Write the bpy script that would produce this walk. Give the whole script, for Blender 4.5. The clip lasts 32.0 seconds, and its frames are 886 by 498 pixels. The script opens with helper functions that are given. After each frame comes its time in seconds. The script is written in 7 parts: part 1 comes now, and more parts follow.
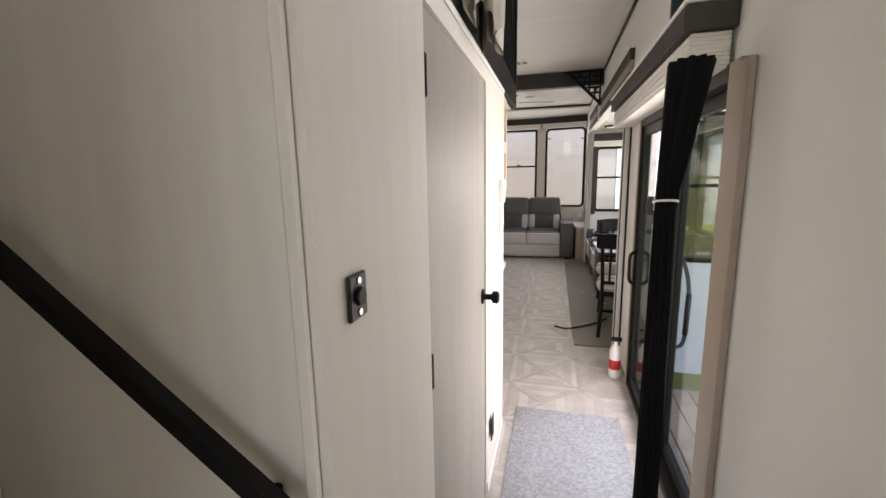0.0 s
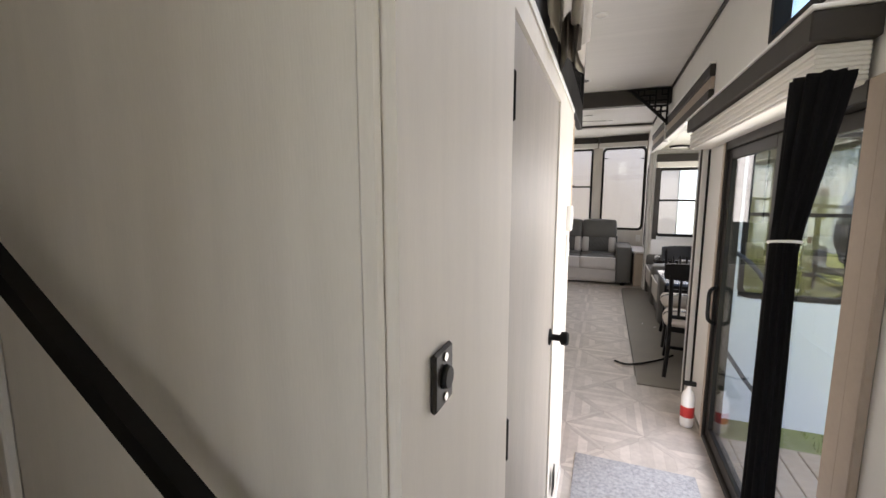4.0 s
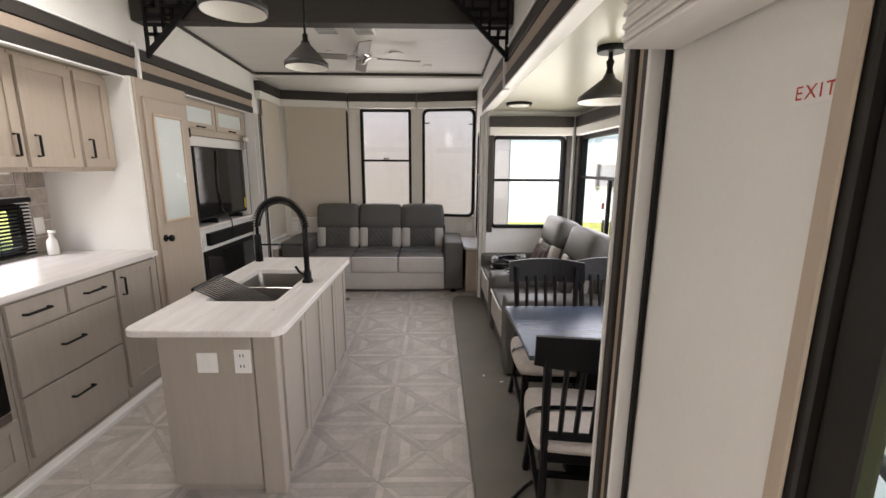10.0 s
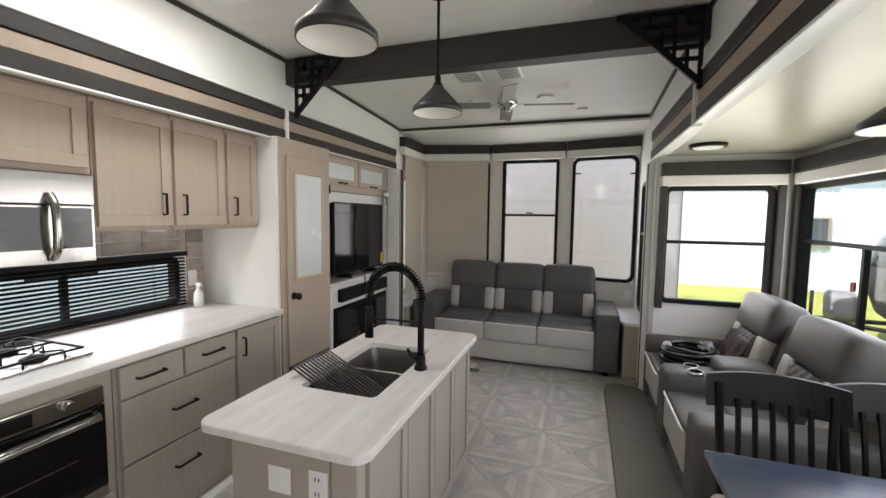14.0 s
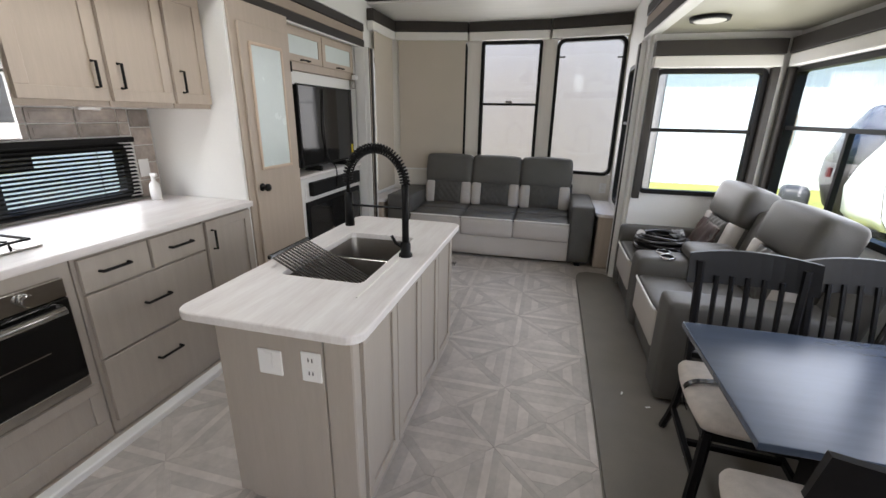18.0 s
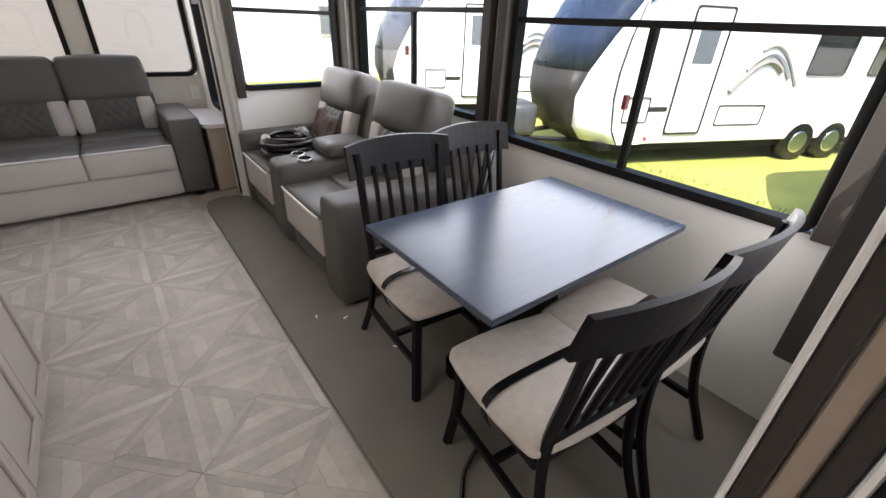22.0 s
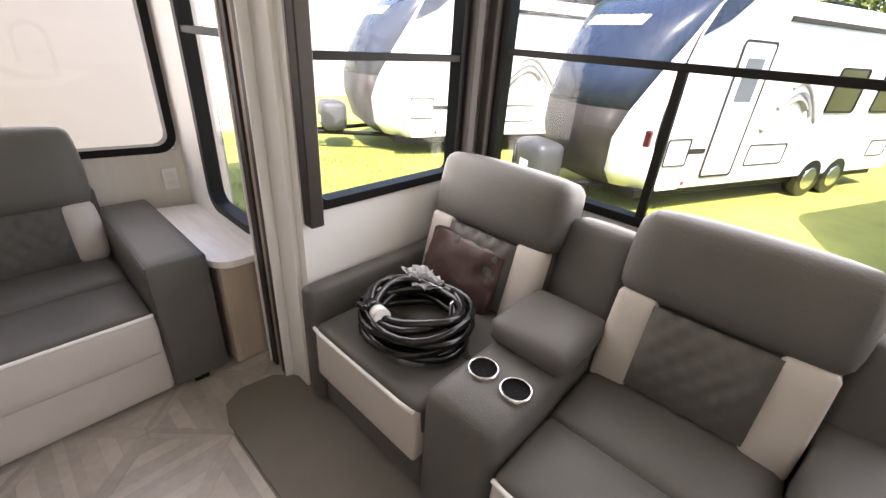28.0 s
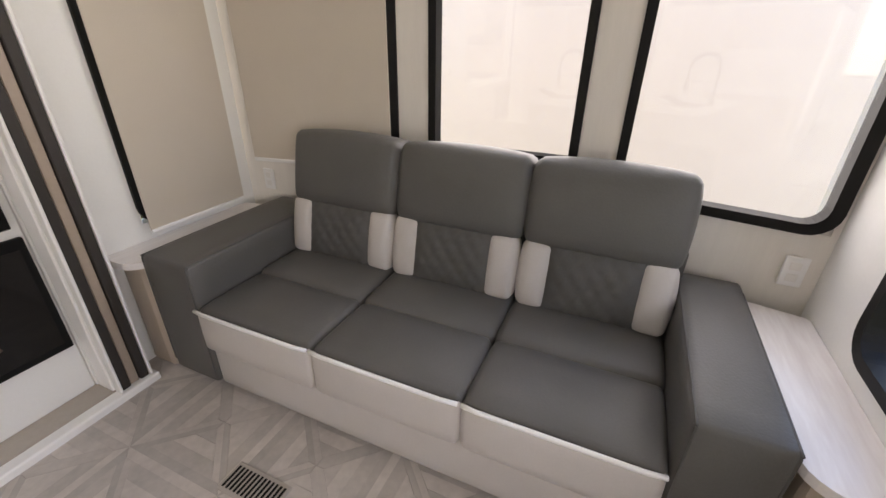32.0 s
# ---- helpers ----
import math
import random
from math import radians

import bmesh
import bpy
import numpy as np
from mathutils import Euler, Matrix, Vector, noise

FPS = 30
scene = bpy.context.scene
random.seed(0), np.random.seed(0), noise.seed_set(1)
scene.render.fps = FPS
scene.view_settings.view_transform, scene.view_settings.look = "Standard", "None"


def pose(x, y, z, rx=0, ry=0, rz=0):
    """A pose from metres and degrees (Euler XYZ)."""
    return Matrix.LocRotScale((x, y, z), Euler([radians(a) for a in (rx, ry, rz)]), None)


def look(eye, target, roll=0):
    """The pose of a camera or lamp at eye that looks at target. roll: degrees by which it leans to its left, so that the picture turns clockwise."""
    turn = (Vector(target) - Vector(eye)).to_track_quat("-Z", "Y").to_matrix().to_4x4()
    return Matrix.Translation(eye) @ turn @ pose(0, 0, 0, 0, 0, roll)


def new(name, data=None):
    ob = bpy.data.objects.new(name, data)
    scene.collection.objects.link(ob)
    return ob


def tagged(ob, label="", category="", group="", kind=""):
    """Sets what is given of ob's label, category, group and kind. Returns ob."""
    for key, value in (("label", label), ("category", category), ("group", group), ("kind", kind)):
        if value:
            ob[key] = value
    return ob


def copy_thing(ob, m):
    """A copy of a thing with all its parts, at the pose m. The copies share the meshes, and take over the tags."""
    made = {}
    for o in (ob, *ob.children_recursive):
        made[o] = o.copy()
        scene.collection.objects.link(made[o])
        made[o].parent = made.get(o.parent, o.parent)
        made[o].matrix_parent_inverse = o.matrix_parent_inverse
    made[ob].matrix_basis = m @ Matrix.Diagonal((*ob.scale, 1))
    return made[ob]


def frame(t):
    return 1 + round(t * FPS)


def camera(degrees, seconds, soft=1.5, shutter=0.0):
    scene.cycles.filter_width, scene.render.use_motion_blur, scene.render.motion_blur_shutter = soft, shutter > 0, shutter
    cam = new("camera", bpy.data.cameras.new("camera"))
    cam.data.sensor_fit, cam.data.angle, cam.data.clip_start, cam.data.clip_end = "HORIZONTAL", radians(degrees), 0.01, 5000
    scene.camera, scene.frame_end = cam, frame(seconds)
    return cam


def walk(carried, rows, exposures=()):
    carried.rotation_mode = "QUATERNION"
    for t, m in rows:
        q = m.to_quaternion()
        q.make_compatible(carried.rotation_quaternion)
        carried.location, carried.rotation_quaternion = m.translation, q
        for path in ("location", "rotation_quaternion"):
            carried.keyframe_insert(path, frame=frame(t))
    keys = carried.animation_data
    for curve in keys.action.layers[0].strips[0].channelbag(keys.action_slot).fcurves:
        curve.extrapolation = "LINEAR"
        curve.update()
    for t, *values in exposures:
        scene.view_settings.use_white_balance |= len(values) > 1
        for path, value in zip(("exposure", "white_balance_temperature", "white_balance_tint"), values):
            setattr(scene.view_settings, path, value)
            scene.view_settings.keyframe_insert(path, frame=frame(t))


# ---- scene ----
cam = camera(93.5, 32.0)
PATH = [
    (0, (0.092, 0.931, 1.467), (-0.419, 2.834, 1.123), -1.1),
    (0.5, (0.028, 0.953, 1.494), (-0.817, 2.748, 1.237), -2.0),
    (1, (-0.008, 0.974, 1.512), (-1.27, 2.516, 1.332), -1.9),
    (1.5, (0.029, 0.966, 1.53), (-1.61, 2.109, 1.444), -1.9),
    (2, (0.055, 0.955, 1.543), (-1.771, 1.77, 1.608), -2.9),
    (2.5, (0.048, 0.953, 1.54), (-1.776, 1.771, 1.608), -2.8),
    (3, (0.016, 0.98, 1.529), (-1.583, 2.18, 1.484), -1.6),
    (3.5, (-0.009, 1.014, 1.515), (-1.192, 2.618, 1.355), -0.5),
    (4, (-0.016, 1.042, 1.503), (-0.731, 2.891, 1.238), -0.0),
    (4.5, (0.009, 1.077, 1.49), (-0.349, 3.015, 1.152), 0.1),
    (6.5, (0.142, 1.796, 1.519), (0.025, 3.77, 1.216), 0.4),
    (7, (0.165, 2.023, 1.518), (0.035, 3.995, 1.211), 0.5),
    (7.5, (0.174, 2.226, 1.52), (0.054, 4.189, 1.157), 1.4),
    (8, (0.097, 2.466, 1.513), (0.096, 4.428, 1.126), 2.6),
    (8.5, (0.077, 2.663, 1.53), (0.051, 4.617, 1.102), 1.2),
    (9, (0.106, 2.923, 1.517), (0.154, 4.877, 1.096), 0.7),
    (9.5, (0.118, 3.152, 1.51), (0.123, 5.098, 1.047), 0.1),
    (10, (0.098, 3.349, 1.539), (0.13, 5.311, 1.152), 0.3),
    (10.5, (0.139, 3.536, 1.535), (0.027, 5.509, 1.231), 0.5),
    (11, (0.171, 3.703, 1.552), (-0.11, 5.671, 1.327), 0.7),
    (11.5, (0.091, 3.827, 1.573), (-0.183, 5.804, 1.444), 0.6),
    (12, (-0.005, 3.902, 1.606), (-0.251, 5.887, 1.61), 0.1),
    (12.5, (-0.04, 3.922, 1.624), (-0.291, 5.904, 1.721), 0.2),
    (13, (-0.021, 3.932, 1.631), (-0.338, 5.904, 1.735), 0.4),
    (13.5, (0.005, 3.951, 1.617), (-0.444, 5.9, 1.624), 0.6),
    (14, (0.045, 3.956, 1.594), (-0.588, 5.847, 1.437), 0.7),
    (14.5, (0.063, 3.94, 1.576), (-0.76, 5.739, 1.284), 0.9),
    (16.5, (-0.028, 3.961, 1.497), (-1.161, 5.513, 0.942), 0.5),
    (17, (-0.042, 3.99, 1.502), (-0.942, 5.673, 0.906), 1.0),
    (17.5, (-0.058, 4.023, 1.5), (-0.692, 5.821, 0.896), 1.4),
    (18, (-0.056, 4.028, 1.492), (-0.517, 5.875, 0.878), 1.0),
    (18.5, (-0.028, 4.075, 1.478), (-0.355, 5.938, 0.828), 0.3),
    (19, (0.034, 4.215, 1.471), (-0.117, 6.088, 0.786), -0.2),
    (19.5, (0.081, 4.28, 1.465), (0.149, 6.156, 0.775), -0.5),
    (20, (0.036, 4.349, 1.47), (0.432, 6.186, 0.785), -0.5),
    (20.5, (-0.055, 4.407, 1.467), (0.651, 6.132, 0.743), -0.1),
    (21, (-0.099, 4.43, 1.451), (0.822, 6.019, 0.659), 0.4),
    (21.5, (-0.117, 4.442, 1.415), (0.896, 5.924, 0.533), 1.1),
    (22, (-0.106, 4.464, 1.386), (0.98, 5.84, 0.423), 2.3),
    (22.5, (-0.058, 4.541, 1.374), (1.154, 5.799, 0.399), 4.0),
    (23, (-0.004, 4.724, 1.382), (1.341, 5.812, 0.379), 3.7),
    (23.5, (-0.043, 4.853, 1.384), (1.464, 5.746, 0.42), 3.3),
    (24, (-0.147, 4.999, 1.385), (1.436, 5.607, 0.326), 3.8),
    (24.5, (-0.106, 5.127, 1.365), (1.445, 5.59, 0.19), 5.9),
    (26.5, (0.02, 5.9, 1.432), (1.509, 6.654, 0.33), 4.1),
    (27, (0.091, 6.177, 1.447), (1.555, 7.084, 0.431), 5.1),
    (27.5, (0.064, 6.402, 1.461), (1.491, 7.448, 0.53), 4.5),
    (28, (-0.045, 6.64, 1.479), (1.292, 7.821, 0.574), 4.2),
    (28.5, (-0.106, 6.78, 1.472), (1.026, 8.153, 0.559), 4.8),
    (29, (-0.066, 6.943, 1.464), (0.692, 8.55, 0.546), 4.6),
    (29.5, (-0.039, 7.063, 1.452), (0.31, 8.798, 0.521), 4.0),
    (30, (-0.067, 7.169, 1.436), (0.015, 8.914, 0.462), 2.6),
    (30.5, (-0.125, 7.324, 1.419), (-0.179, 9.041, 0.395), 2.3),
    (31, (-0.144, 7.388, 1.416), (-0.353, 9.099, 0.401), 1.8),
    (31.5, (-0.113, 7.43, 1.415), (-0.541, 9.131, 0.455), 1.5),
    (32, (-0.067, 7.459, 1.425), (-0.779, 9.099, 0.528), 1.0),
]
EXPOSURES = [(0.0, 1.8, 6650, 13), (0.6, 1.9, 6600, 13), (1.2, 2.0, 6850, 15), (2.6, 2.5, 6600, 14), (3.3, 2.35, 6450, 11), (4.0, 1.85, 6550, 12), (4.5, 1.8, 6500, 12), (6.5, 1.3, 6150, 9), (8.0, 0.88, 6250, 10), (9.0, 0.95, 6700, 14), (10.0, 1.85, 6600, 12),
             (11.0, 1.75, 6450, 10), (12.0, 1.68, 6500, 10), (13.0, 1.65, 6500, 10), (14.0, 1.7, 6400, 9), (17.0, 1.88, 6100, 9), (19.0, 1.8, 6200, 9), (21.0, 1.95, 6300, 10), (24.0, 2.15, 6600, 13), (27.0, 2.5, 7050, 17), (29.0, 2.2, 6400, 11), (30.0, 2.4, 6250, 9), (31.0, 2.5, 6700, 14), (32.0, 2.48, 6700, 14)]
walk(cam, [(t, look(eye, target, roll)) for t, eye, target, roll in PATH], EXPOSURES)

# ---- light ----
world = bpy.data.worlds.new("world")
scene.world = world
world.use_nodes = True
SUN_EL, SUN_AZ = radians(58), radians(229)  # azimuth measured from +y towards +x
wn = world.node_tree
sky = wn.nodes.new("ShaderNodeTexSky")
sky.sky_type, sky.sun_disc, sky.sun_elevation, sky.sun_rotation = "NISHITA", False, SUN_EL, SUN_AZ
wn.links.new(sky.outputs[0], wn.nodes["Background"].inputs[0])
wn.nodes["Background"].inputs[1].default_value = 0.15
sun = new("sun", bpy.data.lights.new("sun", "SUN"))
sun.data.energy, sun.data.angle, sun.data.color = 2.8, radians(0.5), (1, 0.95, 0.86)
to_sun = Vector((math.sin(SUN_AZ) * math.cos(SUN_EL), math.cos(SUN_AZ) * math.cos(SUN_EL), math.sin(SUN_EL)))
sun.matrix_world = look(to_sun * 30, (0, 0, 0))


def window_light(name, axis, plane, inward, a0, a1, z0, z1, power):
    """The sky's light entering through one window opening; power in watts per square metre of glass."""
    lamp = bpy.data.lights.new(name, "AREA")
    lamp.shape, lamp.size, lamp.size_y = "RECTANGLE", a1 - a0, z1 - z0
    lamp.energy, lamp.color = power * (a1 - a0) * (z1 - z0), (1.0, 0.94, 0.91)
    a, z, d = (a0 + a1) / 2, (z0 + z1) / 2, plane + 0.02 * inward
    eye = Vector((d, a, z) if axis == "x" else (a, d, z))
    step = Vector((inward, 0, 0) if axis == "x" else (0, inward, 0))
    new(name, lamp).matrix_world = look(eye, eye + step)


W = 3.3
for nm, axis, plane, inward, a0, a1, z0, z1, power in (
        ("rear_middle_light", "y", 9.30, -1, -0.92, -0.28, 0.97, 2.28, 1.9), ("rear_right_light", "y", 9.30, -1, -0.07, 0.59, 0.90, 2.28, 1.9),
        ("slide_end_light", "y", 7.95, -1, 0.73, 1.45, 0.91, 1.84, W), ("recliner_window_light", "x", 1.64, -1, 6.39, 7.83, 0.89, 1.84, W),
        ("dinette_window_light", "x", 1.64, -1, 4.73, 6.13, 0.83, 1.84, W), ("near_slide_light", "y", 4.50, 1, 0.90, 1.48, 0.80, 1.84, W),
        ("patio_door_light", "x", 0.60, -1, 2.48, 3.86, 0.10, 1.70, 3.0), ("transom_light", "x", 0.63, -1, 1.78, 3.32, 2.16, 2.54, 2.6),
        # the front and bedroom lamps are fill light at unseen, added windows
        ("kitchen_window_light", "x", -2.55, 1, 4.8, 6.05, 0.98, 1.28, W), ("front_window_light", "y", -0.88, 1, -0.78, 0.50, 0.95, 2.40, 2.2), ("bedroom_window_light", "x", -1.98, 1, -0.57, 0.27, 1.93, 2.47, 9.0),
        ("loft_window_light", "x", -1.98, 1, 1.95, 3.35, 2.1, 2.53, 1.4)):
    window_light(nm, axis, plane, inward, a0, a1, z0, z1, power)
sky_lamp = bpy.data.lights.new("skylight_light", "AREA")
sky_lamp.shape, sky_lamp.size, sky_lamp.size_y, sky_lamp.energy, sky_lamp.color = "RECTANGLE", 0.52, 0.64, 4.2, (1.0, 0.97, 0.93)
new("skylight_light", sky_lamp).matrix_world = Matrix.Translation((-1.46, 5.36, 2.86))


# ---- materials ----
def material(name, base, rough=0.6, metal=0.0, vary=0.06, scale=6.0, bump=0.0, bump_scale=60.0, stretch=(1, 1, 1), second=None, mixscale=None, coat=0.0,
             island=0.0, rand=0.0, spec=0.5, gloss_vary=0.08):
    """A procedural surface: base colour with variation at two scales, optional second colour in streaks, bump and gloss."""
    m = bpy.data.materials.new(name)
    m.use_nodes = True
    nt = m.node_tree
    p = nt.nodes["Principled BSDF"]
    p.inputs["Roughness"].default_value, p.inputs["Metallic"].default_value = rough, metal
    p.inputs["Coat Weight"].default_value = coat
    p.inputs["Specular IOR Level"].default_value = spec
    co = nt.nodes.new("ShaderNodeTexCoord")
    mp = nt.nodes.new("ShaderNodeMapping")
    mp.inputs["Scale"].default_value = stretch
    nt.links.new(co.outputs["Object"], mp.inputs[0])
    big, fine = nt.nodes.new("ShaderNodeTexNoise"), nt.nodes.new("ShaderNodeTexNoise")
    big.inputs["Scale"].default_value, fine.inputs["Scale"].default_value = scale, bump_scale
    big.inputs["Detail"].default_value = 5
    fine.inputs["Detail"].default_value = 3
    for n in (big, fine):
        nt.links.new(mp.outputs[0], n.inputs[0])
    total = nt.nodes.new("ShaderNodeMath")
    total.operation = "MULTIPLY_ADD"
    nt.links.new(big.outputs[0], total.inputs[0])
    total.inputs[1].default_value = 1.0
    soft = nt.nodes.new("ShaderNodeMath")
    soft.operation = "MULTIPLY"
    soft.inputs[1].default_value = 0.5
    nt.links.new(fine.outputs[0], soft.inputs[0])
    nt.links.new(soft.outputs[0], total.inputs[2])
    ramp = nt.nodes.new("ShaderNodeMapRange")
    ramp.inputs[1].default_value, ramp.inputs[2].default_value = 0.45, 1.05
    nt.links.new(total.outputs[0], ramp.inputs[0])
    mix = nt.nodes.new("ShaderNodeMix")
    mix.data_type = "RGBA"
    low = tuple(c * (1 - vary) for c in base) if second is None else second
    high = tuple(min(1, c * (1 + vary)) for c in base)
    mix.inputs[6].default_value, mix.inputs[7].default_value = (*low, 1), (*high, 1)
    nt.links.new(ramp.outputs[0], mix.inputs[0])
    out = mix.outputs[2]
    if island or rand:
        src = nt.nodes.new("ShaderNodeNewGeometry") if island else nt.nodes.new("ShaderNodeObjectInfo")
        hsv = nt.nodes.new("ShaderNodeHueSaturation")
        mr = nt.nodes.new("ShaderNodeMapRange")
        amount = island or rand
        mr.inputs[3].default_value, mr.inputs[4].default_value = 1 - amount, 1 + amount
        nt.links.new(src.outputs["Random Per Island" if island else "Random"], mr.inputs[0])
        nt.links.new(mr.outputs[0], hsv.inputs["Value"])
        nt.links.new(out, hsv.inputs["Color"])
        out = hsv.outputs[0]
    nt.links.new(out, p.inputs["Base Color"])
    if bump:
        b = nt.nodes.new("ShaderNodeBump")
        b.inputs["Strength"].default_value, b.inputs["Distance"].default_value = bump, 0.004
        nt.links.new(fine.outputs[0], b.inputs["Height"])
        nt.links.new(b.outputs[0], p.inputs["Normal"])
    r2 = nt.nodes.new("ShaderNodeMapRange")
    r2.inputs[3].default_value, r2.inputs[4].default_value = max(0.02, rough - gloss_vary), min(1, rough + gloss_vary)
    nt.links.new(big.outputs[0], r2.inputs[0])
    nt.links.new(r2.outputs[0], p.inputs["Roughness"])
    return m


def glass_material(name, tint=(1, 1, 1), rough=0.0, base=0.025):
    """A thin pane: clear, with the gloss of glass rising at grazing angles, the same from both sides."""
    m = bpy.data.materials.new(name)
    m.use_nodes = True
    nt = m.node_tree
    nt.nodes.remove(nt.nodes["Principled BSDF"])
    lw, pw, sc, tr, gl, mx = (nt.nodes.new(k) for k in ("ShaderNodeLayerWeight", "ShaderNodeMath", "ShaderNodeMath", "ShaderNodeBsdfTransparent", "ShaderNodeBsdfGlossy", "ShaderNodeMixShader"))
    pw.operation, sc.operation = "POWER", "MULTIPLY_ADD"
    pw.inputs[1].default_value = 5.0
    sc.inputs[1].default_value, sc.inputs[2].default_value = 0.8, base
    tr.inputs[0].default_value = (*tint, 1)
    gl.inputs["Roughness"].default_value = rough
    nt.links.new(lw.outputs["Facing"], pw.inputs[0])
    nt.links.new(pw.outputs[0], sc.inputs[0])
    nt.links.new(sc.outputs[0], mx.inputs[0])
    nt.links.new(tr.outputs[0], mx.inputs[1])
    nt.links.new(gl.outputs[0], mx.inputs[2])
    nt.links.new(mx.outputs[0], nt.nodes["Material Output"].inputs[0])
    return m


def milk_material(name, color):
    """A white diffusing pane that scatters the daylight falling on it."""
    m = bpy.data.materials.new(name)
    m.use_nodes = True
    nt = m.node_tree
    nt.nodes.remove(nt.nodes["Principled BSDF"])
    tl, df, mx = (nt.nodes.new(k) for k in ("ShaderNodeBsdfTranslucent", "ShaderNodeBsdfDiffuse", "ShaderNodeMixShader"))
    for n in (tl, df):
        n.inputs[0].default_value = (*color, 1)
    mx.inputs[0].default_value = 0.3
    nt.links.new(tl.outputs[0], mx.inputs[1])
    nt.links.new(df.outputs[0], mx.inputs[2])
    nt.links.new(mx.outputs[0], nt.nodes["Material Output"].inputs[0])
    return m


